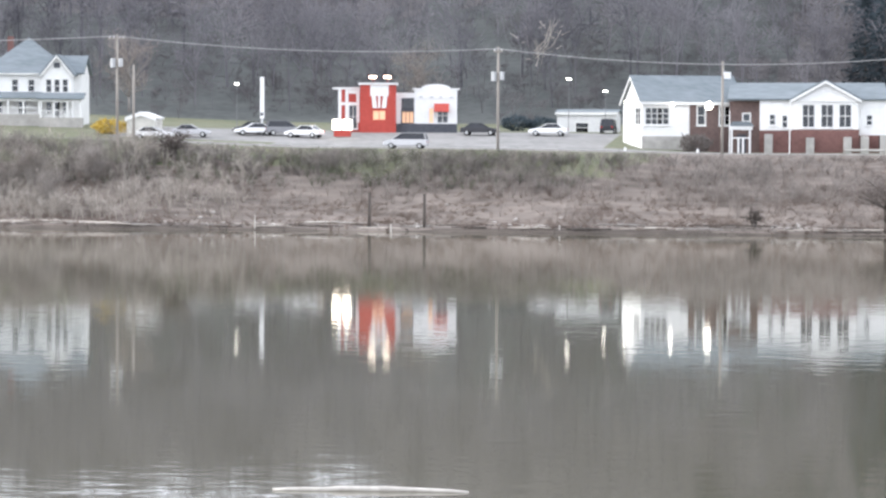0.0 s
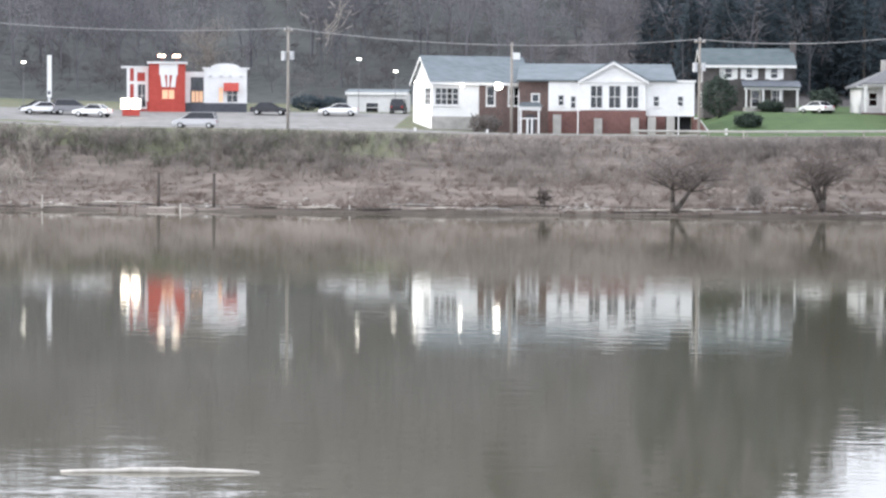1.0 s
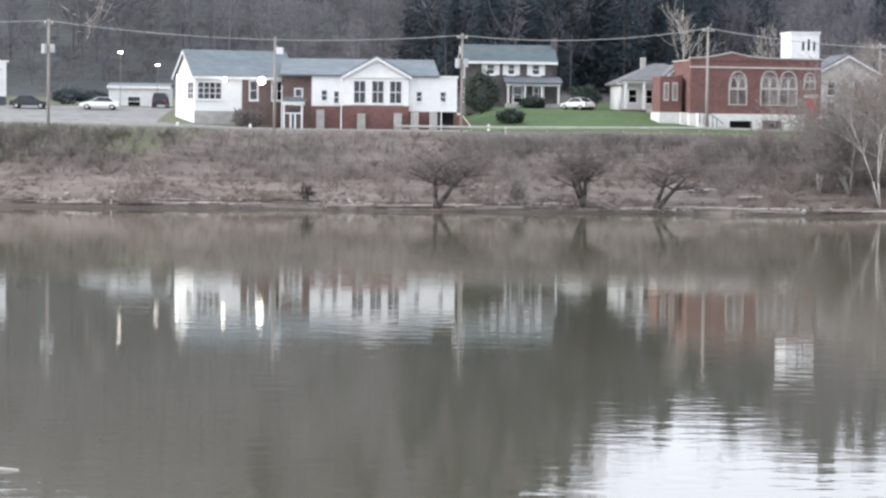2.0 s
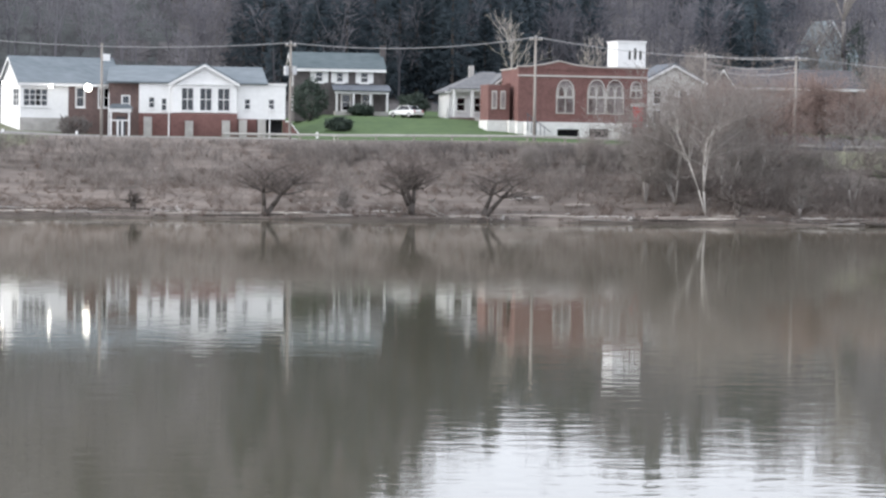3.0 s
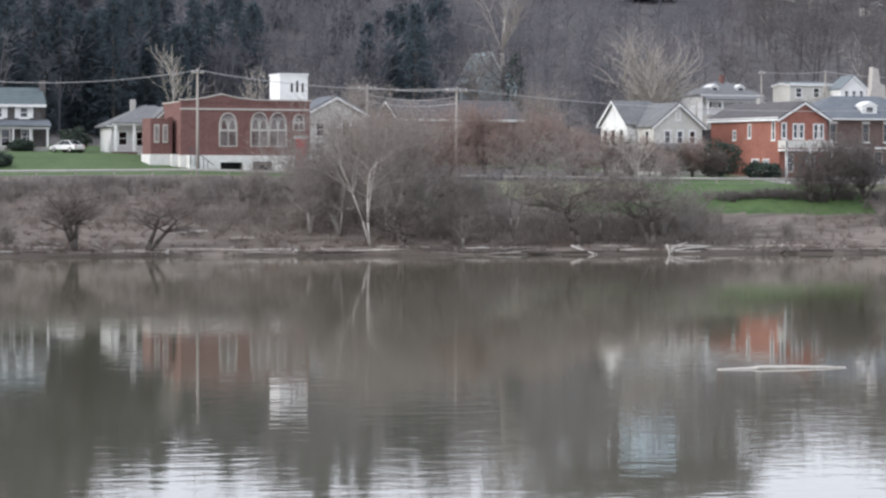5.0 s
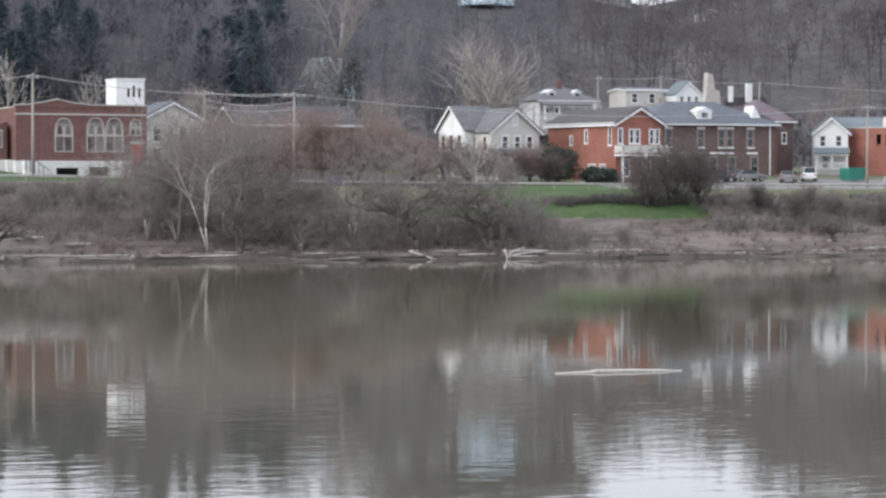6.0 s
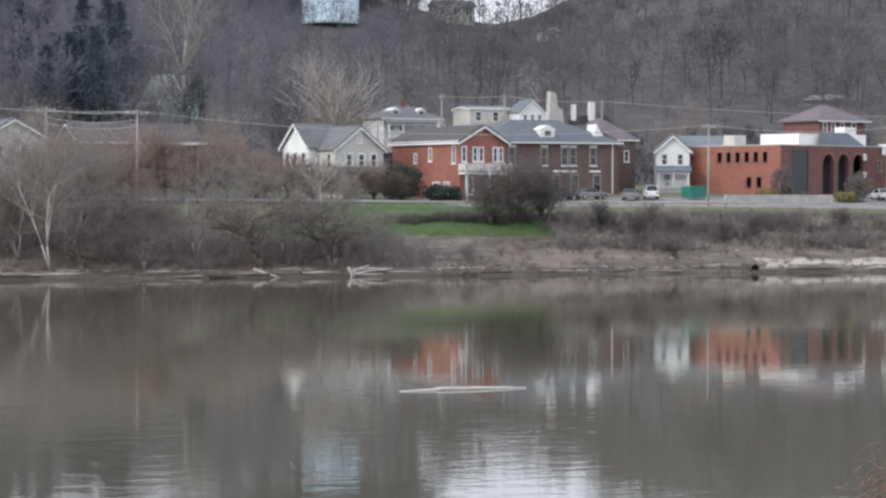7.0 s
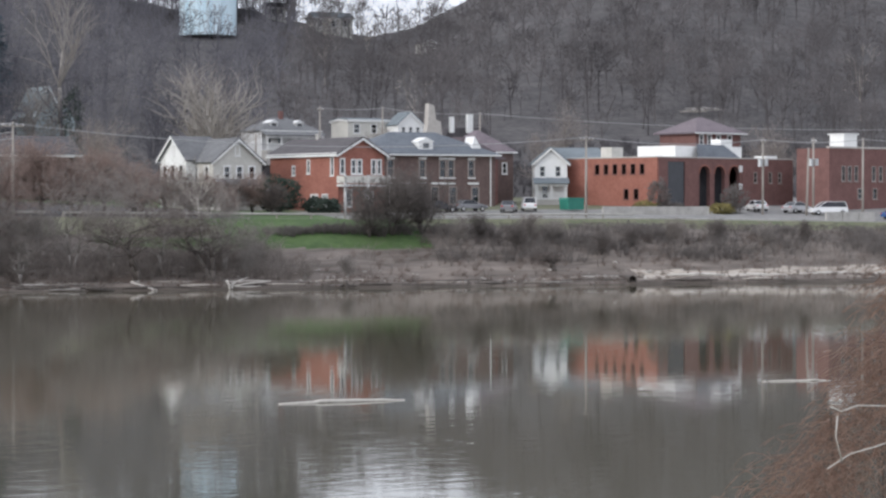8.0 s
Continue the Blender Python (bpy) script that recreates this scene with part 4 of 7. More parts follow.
def church():
    t = thing("church", place(33.4, 285, 8, 8.0), "red brick church with pointed windows and white stone base", "church")
    part("front_wall", Shape().box(-2.2, 13.1, 0, 0.3, 2.0, 8.2), BRICK, t)
    part("wing_wall", Shape().box(-2.2, -1.9, 0.3, 3.6, 2.0, 8.0).box(-1.9, -0.004, 3.3, 3.6, 2.0, 8.0), BRICK, t)
    part("wing_roof", Shape().box(-1.9, -0.004, 0.3, 3.3, 7.5, 7.7), ROOF_DARK, t)
    part("side_wall", Shape().box(0, 0.3, 0.3, 17, 2.0, 8.2).box(12.8, 13.1, 0.3, 17, -1, 8.2).box(0.3, 12.8, 16.7, 17, -1, 8.2), BRICK, t)
    part("parapet", Shape().prism(((-2.3, 8.0), (13.2, 8.0), (13.2, 8.25), (6.6, 8.3), (4.4, 8.5), (2.6, 8.9), (0.8, 8.5), (-1.0, 8.25), (-2.3, 8.2)), -0.08, 0.3), BRICK, t)
    cop = [(-2.35, 8.2), (-1.0, 8.25), (0.8, 8.5), (2.6, 8.9), (4.4, 8.5), (6.6, 8.3), (13.25, 8.25)]
    part("coping", Shape().prism(cop + [(a, b + 0.14) for a, b in reversed(cop)], -0.16, 0.4), STONE_LIGHT, t)
    part("string_course", Shape().box(-2.26, 13.15, -0.1, -0.004, 7.15, 7.35), STONE_LIGHT, t, "pale stone band")
    part("roof", Shape().prism(((0.3, 7.6), (12.8, 7.6), (6.5, 8.6)), 0.4, 16.7), ROOF_DARK, t)
    tracery(t, 3.35, 3.1, 6.75, 0.95)
    tracery(t, 7.05, 3.1, 6.85, 0.95)
    tracery(t, 9.25, 3.1, 6.85, 0.95)
    tracery(t, 11.75, 5.0, 6.7, 0.6)
    part("stone_base", Shape().wall(-2.3, 13.2, -0.6, 2.0, -0.25, 0.3, [(2.4, 5.0, 0.1, 1.2), (6.2, 8.6, 0.2, 1.3)]).box(-2.3, -1.9, 0.3, 3.6, -0.6, 2.0).box(-0.1, 0.3, 3.6, 17, -0.6, 2.0), STONE_WHITE, t, "whitewashed stone base")
    # black sheet added behind the base openings as their shade
    part("cellar_shade_sheet", Shape().box(0.3, 12.8, 1.2, 1.3, -0.5, 2), INSIDE_SHADE, t)
    d = part("door", Shape().box(11.3, 12.5, -0.34, -0.254, 1.5, 3.9), DOOR_RED, t, "red double door")
    part("door_handle", Shape().box(11.95, 12.05, -0.4, -0.344, 2.5, 2.8), STEEL, d)
    part("door_hood", Shape().box(11.1, 12.7, -0.4, -0.104, 3.9, 4.3), STONE_LIGHT, t)
    for x0, x1 in ((-1.6, 1.2), (9.6, 11.2)):
        part("stairs", Shape().prism(((x0, 2.0), (x1, 0.0), (x1, -0.6), (x0, -0.6)), -1.6, -0.3), STONE_WHITE, t)
    part("landing", Shape().box(11.2, 13.2, -1.6, -0.3, -0.6, 1.5), BRICK, t)
    for x0 in (-1.5, -1.0, -0.5, 0.0, 0.5):
        part("stair_rail_post", Shape().box(x0, x0 + 0.07, -1.66, -1.604, 1.0 - 0.7 * (x0 + 1.6) / 1.4, 2.9 - 2.0 * (x0 + 1.6) / 2.8), SLATE_BAND, t)
    part("stair_handrail", Shape().prism(((-1.6, 2.85), (1.2, 0.85), (1.2, 0.95), (-1.6, 2.97)), -1.67, -1.6), SLATE_BAND, t)
    # the low stair block beside it
    part("side_coping", Shape().box(-0.15, 0.3, 3.6, 17.1, 8.2, 8.36), STONE_LIGHT, t)
    part("stair_block", Shape().box(-5.2, -2.7, 2.0, 6.0, 2.1, 6.2), BRICK, t)
    part("stair_block_base", Shape().box(-5.3, -2.6, 1.9, 6.1, -0.8, 2.1), STONE_WHITE, t)
    part("link", Shape().box(-2.7, -0.104, 3.7, 6.0, -0.8, 6.4), BRICK, t)
    part("side_stairs", Shape().prism(((-3.0, 2.1), (-2.0, 2.1), (-0.4, 0.0), (-0.4, -0.8), (-3.0, -0.8)), 0.8, 1.8), STONE_WHITE, t)
    for x in (-4.5, -3.5):
        w = part("window", Shape().box(x - 0.32, x + 0.32, 1.92, 1.996, 3.4, 5.5), STONE_LIGHT, t)
        part("pane", Shape().box(x - 0.2, x + 0.2, 1.88, 1.916, 3.6, 5.3), STAINED, w)
    # bell tower
    tw = Shape()
    holes = [(11.15, 11.45, 9.35, 10.4), (11.8, 12.1, 9.35, 10.65), (12.45, 12.75, 9.35, 10.4)]
    tw.wall(9.85, 13.2, 8.1, 11.3, 1.2, 1.4, holes).box(9.85, 10.05, 1.4, 5.4, 8.1, 11.3).box(13.0, 13.2, 1.4, 5.4, 8.1, 11.3).box(10.05, 13.0, 5.2, 5.4, 8.1, 11.3).box(9.75, 13.3, 1.1, 5.5, 11.3, 11.5)
    part("bell_tower", tw, WHITE, t, "square white bell tower with slots")
    # black sheet added so the slots look unlit inside
    part("tower_inside", Shape().box(10.1, 12.9, 2.2, 2.4, 8.1, 11.2), INSIDE_SHADE, t)


def plain_house(name, x, y, psi, z, w, d, h, rise, wall, roof, along, label, front=(), left=(), over=0.4, hip=False, category="house"):
    t = thing(name, place(x, y, psi, z), label, category)
    shell(t, w, d, h, wall, front, left)
    if hip:
        hip_roof(t, w, d, h, rise, roof, over)
    else:
        gable_roof(t, w, d, h, rise, roof, along, over, wall)
    return t


def gabled_house():
    t = thing("gabled_house", place(90.8, 297, 14, 8.3), "white two-storey house with two gables and a porch", "house")
    win = [(1.6, 2.4, 3.5, 5.0), (3.4, 4.2, 3.5, 5.0), (5.2, 6.0, 3.5, 5.0), (1.2, 2.2, 0.6, 2.3), (4.4, 5.4, 0.6, 2.3)]
    shell(t, 7.0, 13, 5.7, CREAM, front=win, left=[(2.2, 3.1, 3.3, 5.0), (5.6, 6.5, 3.3, 5.0), (8.4, 9.3, 3.3, 5.0), (11, 11.9, 3.3, 5), (5, 6, 0.6, 2.2), (9.5, 10.4, 0.6, 2.2)], rim=0.16)
    gable_roof(t, 7.0, 13, 5.7, 2.7, ROOF_GREY, "y", 0.4, CREAM)
    window(t, 3.2, 3.8, 6.4, 7.6, y=0.0, bars=(1, 1))
    # the cross gable over the side bay
    bay = Matrix.Translation((0, 10.5, 0)) @ SIDE
    w = Shape().wall(0, 6.4, 3.0, 6.0, -1.4, -1.2, [(0.6, 1.5, 3.5, 5.2), (2.6, 3.6, 3.5, 5.2), (4.6, 5.5, 3.5, 5.2)]).box(0, 0.2, -1.2, -0.004, 3, 6).box(6.2, 6.4, -1.2, -0.004, 3, 6).box(0, 6.4, -1.4, -0.004, 2.8, 3.0)
    w.prism(((0, 6.0), (6.4, 6.0), (3.2, 8.6)), -1.4, -1.2)
    part("bay_wall", w.turned(bay), WHITE, t)
    for x in (0.6, 2.6, 4.6):
        window(t, x, x + 0.95, 3.5, 5.2, y=-1.4, bars=(1, 2), rim=0.1, m=bay)
    window(t, 2.95, 3.45, 6.5, 7.7, y=-1.43, bars=(1, 1), m=bay)
    r = Shape()
    for e in (-0.4, 6.8):
        slab(r, (e, -1.8, 5.7), (e, 4, 5.7), (3.2, 4, 8.75), (3.2, -1.8, 8.75))
    part("bay_roof", r.turned(bay), ROOF_GREY, t)
    f = Shape()
    for e in (-0.4, 6.8):
        f.prism(((e, 5.8), (3.2, 8.85), (3.2, 8.5), (e, 5.45)), -1.86, -1.81)
    part("bargeboard", f.turned(bay), TRIM, t)
    for x in (0.1, 3.1, 6.2):
        part("bay_post", Shape().box(x, x + 0.22, -1.4, -1.2, -1.5, 2.8).turned(bay), TRIM, t)
    porch(t, 0.2, 6.8, 0, 0.3, 2.6, 4, TRIM, ROOF_GREY, 2.0)


def orange_brick_house():
    t = thing("brick_apartment_house", place(104.6, 290, 14, 8.2), "orange brick apartment house with grey roof and white balcony", "building")
    front = [(0.35, 0.95, 4.2, 6.0), (2.0, 2.6, 4.2, 5.9), (2.9, 3.5, 4.2, 5.9), (5.0, 5.6, 4.2, 5.9), (5.9, 6.4, 4.2, 5.9), (1.0, 2.0, 0.2, 2.2), (4.0, 5.2, 0.4, 2.0)]
    shell(t, 6.9, 15.5, 6.7, BRICK_ORANGE, front=front, left=[(5.2, 5.8, 4.1, 5.2), (8.6, 9.2, 4.3, 5.9), (13.9, 14.5, 4.0, 6.2), (9.5, 11.0, 0.2, 1.6, None, (3, 1)), (12, 13.2, 0.2, 1.6, None, (3, 1))], z0=-1.2)
    gable_roof(t, 6.9, 15.5, 6.7, 1.9, ROOF_DARK, "y", 0.45, BRICK_ORANGE)
    part("eaves_board", Shape().box(-0.5, -0.42, -0.4, 15.9, 6.3, 6.75), TRIM, t)
    part("balcony_floor", Shape().box(-0.2, 6.6, -1.8, -0.004, 2.6, 2.85), TRIM, t)
    part("balcony_rail", Shape().box(-0.2, 6.6, -1.8, -1.74, 3.0, 3.9).box(-0.2, -0.14, -1.74, -0.004, 3.0, 3.9), CREAM, t, "pale balcony screen")
    for x in (-0.2, 3.2, 6.4):
        part("balcony_post", Shape().box(x, x + 0.22, -1.8, -1.58, -1.2, 4.0), TRIM, t)
    part("chimney", Shape().box(3, 3.6, 9, 9.6, 8, 9.3), CONCRETE, t)


def brick_school():
    t = thing("brick_hall", place(112.9, 303, 2, 8.3), "two-storey red brick hall with slate hip roof and white windows", "building")
    front = []
    for x in (3.2, 7.7, 10.6, 11.8, 14.7):
        front.append((x, x + 0.85, 3.9, 6.1))
    for x in (5.4, 7.2, 9.4, 12.0, 15.2):
        front.append((x, x + 1.0, 0.3, 2.6))
    shell(t, 18.6, 12, 6.9, BRICK_BROWN, front=front, z0=-1.2, rim=0.1, frame_mat=FRAME_TAN)
    hip_roof(t, 18.6, 12, 6.9, 3.0, ROOF_BLUE, 0.6)
    for x in (3.1, 7.6, 10.5, 11.7, 14.6, 5.3, 9.3, 15.1):
        part("lintel", Shape().box(x, x + 1.1, -0.1, -0.004, 2.95, 3.2), TRIM, t)
    for x in (3.1, 7.6, 10.5, 11.7, 14.6):
        part("lintel", Shape().box(x, x + 1.1, -0.1, -0.044, 6.2, 6.45), TRIM, t)
        part("stone_sill", Shape().box(x, x + 1.1, -0.2, -0.144, 3.68, 3.86), TRIM, t)
    d = part("dormer", Shape().box(8.0, 10.0, 0.8, 3, 7.4, 8.5).prism(((7.8, 8.5), (10.2, 8.5), (9.0, 9.1)), 0.7, 3.4), WHITE, t, "white roof dormer")
    part("pane", Shape().box(8.6, 9.4, 0.74, 0.794, 7.7, 8.3), GLASS, d)
    part("downpipe", Shape().tube((17.9, -0.1, -1), (17.9, -0.1, 6.7), 0.09), TRIM, t)
    part("end_gable", Shape().prism(((15.6, 7.0), (17.6, 7.0), (16.2, 9.3)), 1.2, 4.0), WHITE, t)
    part("rear_wing", Shape().box(18.6, 21.4, 5, 12, -1, 6.4), BRICK, t)
    part("rear_roof", Shape().prism(((18.2, 6.4), (22.6, 6.4), (17.0, 9.4)), 4.7, 12.4), ROOF_PURPLE, t)


def arched_building():
    t = thing("arched_brick_building", place(150.4, 294, 20, 8.4), "modern orange brick building with tall arches", "building")
    left = [(18 - 10.6 + 1.65 * i - 0.75, 18 - 10.6 + 1.65 * i + 0.1, 4.25, 5.6) for i in range(6)] + [(18 - 6.0, 18 - 5.1, 0.9, 2.3), (18 - 4.2, 18 - 3.3, 0.9, 2.3)]
    # one brick in truth: the sunlit left side gets the lighter orange colour
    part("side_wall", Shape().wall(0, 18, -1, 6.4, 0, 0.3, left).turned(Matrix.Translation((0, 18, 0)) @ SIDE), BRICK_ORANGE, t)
    for o in left:
        window(t, *o, bars=(1, 1), frame_mat=BRICK, rim=0.03, m=Matrix.Translation((0, 18, 0)) @ SIDE)
    part("coping", Shape().box(-0.1, 0.35, -0.1, 18.1, 6.4, 6.55).box(0.35, 27.5, -0.1, 0.35, 6.4, 6.55), STONE_LIGHT, t)
    # front: a glass bay, then tall arches with deep reveals, then a plain stretch with small windows
    small = [(19.3, 19.9, 3.2, 4.6), (22.4, 23.0, 3.2, 4.6), (24.4, 25.0, 3.2, 4.6)]
    # front walls, lintel, arches and piers in darker brick: their shade put into colour
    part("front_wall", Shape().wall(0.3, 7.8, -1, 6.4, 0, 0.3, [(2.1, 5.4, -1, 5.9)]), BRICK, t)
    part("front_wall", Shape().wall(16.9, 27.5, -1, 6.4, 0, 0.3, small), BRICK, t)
    for o in small:
        window(t, *o, bars=(1, 2), rim=0.06, frame_mat=FRAME_TAN)
    part("glass_bay", Shape().box(2.1, 5.4, 0.12, 0.18, -1, 5.9), GLASS_DARK, t, "tall dark glass bay")
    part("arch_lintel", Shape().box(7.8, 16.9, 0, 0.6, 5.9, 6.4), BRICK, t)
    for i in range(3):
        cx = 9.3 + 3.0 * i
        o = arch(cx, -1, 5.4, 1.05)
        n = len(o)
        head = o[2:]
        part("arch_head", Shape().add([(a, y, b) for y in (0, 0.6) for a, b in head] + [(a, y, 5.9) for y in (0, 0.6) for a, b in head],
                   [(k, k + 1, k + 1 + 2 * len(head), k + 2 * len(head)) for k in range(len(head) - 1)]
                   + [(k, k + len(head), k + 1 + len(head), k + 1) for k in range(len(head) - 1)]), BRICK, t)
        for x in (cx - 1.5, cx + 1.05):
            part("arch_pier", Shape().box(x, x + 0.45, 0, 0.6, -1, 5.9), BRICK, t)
        part("arch_ring", Shape().add([(a, -0.05, b) for a, b in head] + [(cx + (a - cx) * 1.18, -0.05, 4.35 + (b - 4.35) * 1.18) for a, b in head],
             [(k, k + 1, k + 1 + len(head), k + len(head)) for k in range(len(head) - 1)]), BRICK_ORANGE, t)
    # depth of the arches darkened by a near-black sheet
    part("arcade_back", Shape().box(7.8, 16.9, 2.4, 2.5, -1, 6.3), INSIDE_SHADE, t)
    part("roof", Shape().box(0.4, 27.4, 0.4, 17.8, 6.0, 6.3), CONCRETE, t)
    part("back_wall", Shape().box(0.3, 27.5, 17.7, 18, -1, 6.4).box(27.2, 27.5, 0.3, 17.7, -1, 6.4), BRICK, t)
    # roof structures
    part("roof_house", Shape().box(9.0, 22.5, 5, 12, 6.3, 8.2), WHITE, t, "white roof-top plant room")
    r = Shape()
    slab(r, (11.5, 3.2, 6.5), (20.0, 3.2, 6.5), (18.6, 5.0, 8.3), (13.2, 5.0, 8.3))
    part("skylight", r, ROOF_BLUE, t)
    part("roof_unit", Shape().box(18.4, 20.6, 5.2, 7, 8.2, 9.2), WHITE, t)
    part("roof_unit", Shape().box(0.8, 3.0, 9, 11, 6.3, 7.9), CREAM, t)
    part("roof_unit", Shape().box(24, 26.5, 2, 4, 6.3, 6.95), WHITE, t)
    for z in (2.2, 4.6):
        part("wall_lamp", Shape().box(16.1, 16.6, -0.3, -0.06, z, z + 0.9), TRIM, t)


def rotunda_house():
    t = thing("hillside_house", place(175.2, 330, 14, 13.0), "brick house with purple-grey hip roof on the hillside", "house")
    shell(t, 9.0, 8, 6.4, BRICK, front=[(0.8, 1.5, 4.4, 6.0), (2.4, 3.1, 4.4, 6.0), (4.2, 4.9, 4.4, 6.0), (6.4, 7.2, 4.2, 6.0)], z0=-3)
    hip_roof(t, 9.0, 8, 6.4, 2.4, ROOF_PURPLE, 0.7)


def right_brick_block():
    t = thing("brick_block", place(175.2, 292, 16, 8.2), "large red brick block with white rooftop room", "building")
    front = [(x, x + 0.7, 3.6, 5.6) for x in (2.4, 3.6, 4.9, 8.4, 9.8, 11.2, 13, 15)] + [(5.6, 6.6, 1.2, 2.6), (8.6, 9.4, 1.2, 2.6)]
    shell(t, 22, 6, 8.0, BRICK, front=front, z0=-2, frame_mat=FRAME_TAN, rim=0.06)
    part("coping", Shape().box(-0.1, 22.1, -0.1, 0.4, 8.0, 8.25), STONE_LIGHT, t)
    part("roof", Shape().box(0.2, 21.8, 0.4, 5.8, 7.9, 7.98), CONCRETE, t)
    part("roof_room", Shape().box(5.0, 7.6, 2, 4.6, 7.98, 9.9), WHITE, t, "white rooftop room")
    part("roof_room_cap", Shape().box(4.8, 7.8, 1.8, 4.8, 9.9, 10.1), TRIM, t)


def water_standpipe():
    t = thing("water_tank", place(167.6, 552, 0, 47.6), "pale blue steel water tank on the hillside", "water tank")
    n = 24
    rings = [(z + dz, r) for z in (0, 2.5, 5.0, 7.5) for dz, r in ((0, 6.5), (2.4, 6.5), (2.42, 6.56), (2.48, 6.56))] + [(10.0, 6.5)]
    c = Shape().loft([(0, 0, z) for z, r in rings], [r for z, r in rings], n)
    part("shell", c, TANK_BLUE, t)
    part("dome", Shape().tube((0, 0, 10), (0, 0, 10.6), 6.5, 3.5, n).tube((0, 0, 10.6), (0, 0, 10.9), 3.5, 0.4, n), TANK_BLUE, t)
    part("ladder", Shape().box(-2.3, -2.2, -6.7, -6.6, 0, 10).box(-1.9, -1.8, -6.7, -6.6, 0, 10), STEEL, t)


SIGN_WHITE = shade("white_sign_plastic", (0.75, 0.74, 0.72), (0.82, 0.81, 0.8), 1.0, 0.4)
GLASS_DARK = shade("smoked_glass", (0.02, 0.022, 0.028), (0.03, 0.032, 0.04), 1.0, 0.12)
for build in (victorian_house, red_restaurant, lit_sign, pylon_sign, white_gable_hall, community_hall, entrance_canopy, brown_house, bungalow, church,
              gabled_house, orange_brick_house, brick_school, arched_building, rotunda_house, right_brick_block, water_standpipe):
    build()

# houses half hidden by trees, and up the slope
plain_house("shed", -37.6, 310, 0, 10.1, 7.4, 5, 2.5, 0.3, WHITE_DULL, ROOF, "x", "low pale concrete shed with a dark doorway", front=[(2.3, 3.9, 0.05, 1.3)], over=0.2, category="shed")
plain_house("garden_shed", -83.9, 280, 0, 9.6, 3.4, 3, 1.8, 0.6, CREAM, TRIM, "y", "small cream garden shed beside parked cars", over=0.15, category="shed")
plain_house("grey_house", 48.4, 302, 5, 9.5, 7.5, 8, 5.8, 2.0, CREAM, ROOF_BLUE, "y", "pale house half hidden behind bare trees", front=[(1.2, 2.2, 3, 4.6), (4.5, 5.5, 3, 4.6), (1.2, 2.2, 0.6, 2.2)])
plain_house("brown_house", 63.5, 320, 8, 10.6, 17, 9, 4.6, 2.3, BRICK_BROWN, ROOF_DARK, "x", "long brown brick house behind russet trees", front=[(2, 3, 1.6, 3.4), (6, 7, 1.6, 3.4), (11, 12, 1.6, 3.4)])
slope = plain_house("slope_house", 117.0, 358, 8, 16.5, 9.5, 7, 3.4, 2.0, WHITE_DULL, ROOF_GREY, "x", "white house with dormers on the slope above the brick roofs", front=[(0.8, 1.6, 1.4, 2.9), (2.6, 3.4, 1.4, 2.9), (6.0, 6.8, 1.4, 2.9), (7.8, 8.6, 1.4, 2.9)], hip=True)
for x in (1.9, 6.2):
    d = part("dormer", Shape().box(x, x + 1.3, 1.0, 3.4, 3.6, 4.5).prism(((x - 0.15, 4.5), (x + 1.45, 4.5), (x + 0.65, 5.0)), 0.85, 3.6), WHITE_DULL, slope, "small white roof dormer")
    part("pane", Shape().box(x + 0.3, x + 1.0, 0.94, 0.996, 3.8, 4.4), GLASS_DARK, d)
porch(slope, 0.0, 9.5, 0, 0.3, 2.5, 5, WHITE, ROOF_GREY, 1.8)
part("chimney", Shape().box(4.5, 5.1, 3, 3.6, 4.8, 6.4), BRICK, slope)
plain_house("slope_house", 134.4, 368, 6, 18.5, 7, 6, 3.4, 0.3, CREAM, ROOF, "x", "cream flat-roofed house on the slope", front=[(1, 2, 1.4, 2.8), (4, 5, 1.4, 2.8)], over=0.2)
plain_house("slope_house", 141.2, 364, 0, 18.6, 4.2, 5, 2.6, 1.9, WHITE, ROOF, "y", "small white gabled house on the slope", front=[(0.6, 1.2, 1.1, 2.2), (1.8, 2.4, 1.1, 2.2), (3.0, 3.6, 1.1, 2.2)], over=0.2)
plain_house("brick_wing", 131.9, 315, 0, 8.3, 7.2, 9, 7.6, 3.0, BRICK_BROWN, ROOF_PURPLE, "x", "dark brown brick house with a faded purple hip roof", front=[(5.6, 6.2, 4.6, 6.0)], hip=True)
row = plain_house("row_house", 139.6, 309, -22, 9.0, 4.4, 8, 5.4, 1.9, WHITE, ROOF, "y", "white two-storey house with stacked porches", front=[(0.7, 1.4, 3.4, 4.8), (2.8, 3.5, 3.4, 4.8), (1, 1.8, 0.5, 2.3)])
porch(row, 0.1, 4.3, 0, 0.3, 2.4, 3, TRIM, ROOF, 1.8)
plain_house("row_house", 144.0, 310, -15, 9.4, 5.6, 8, 5.2, 1.7, WHITE, ROOF, "x", "white house with grey roof behind the brick building", front=[(1.4, 2.1, 3.6, 4.8)])
plain_house("hill_house", 194.0, 588, 0, None, 4.6, 5, 3.0, 1.2, CREAM, ROOF_DARK, "x", "pale house among the trees on the hill", front=[(0.8, 1.6, 1.2, 2.4), (3, 3.8, 1.2, 2.4)])
plain_house("hill_house", 206.0, 588, 0, None, 10, 6, 3.4, 1.4, CREAM, ROOF, "x", "long pale house among the hillside trees", front=[(1, 2, 1.2, 2.6), (4.5, 5.5, 1.2, 2.6), (7.5, 8.5, 1.2, 2.6)])
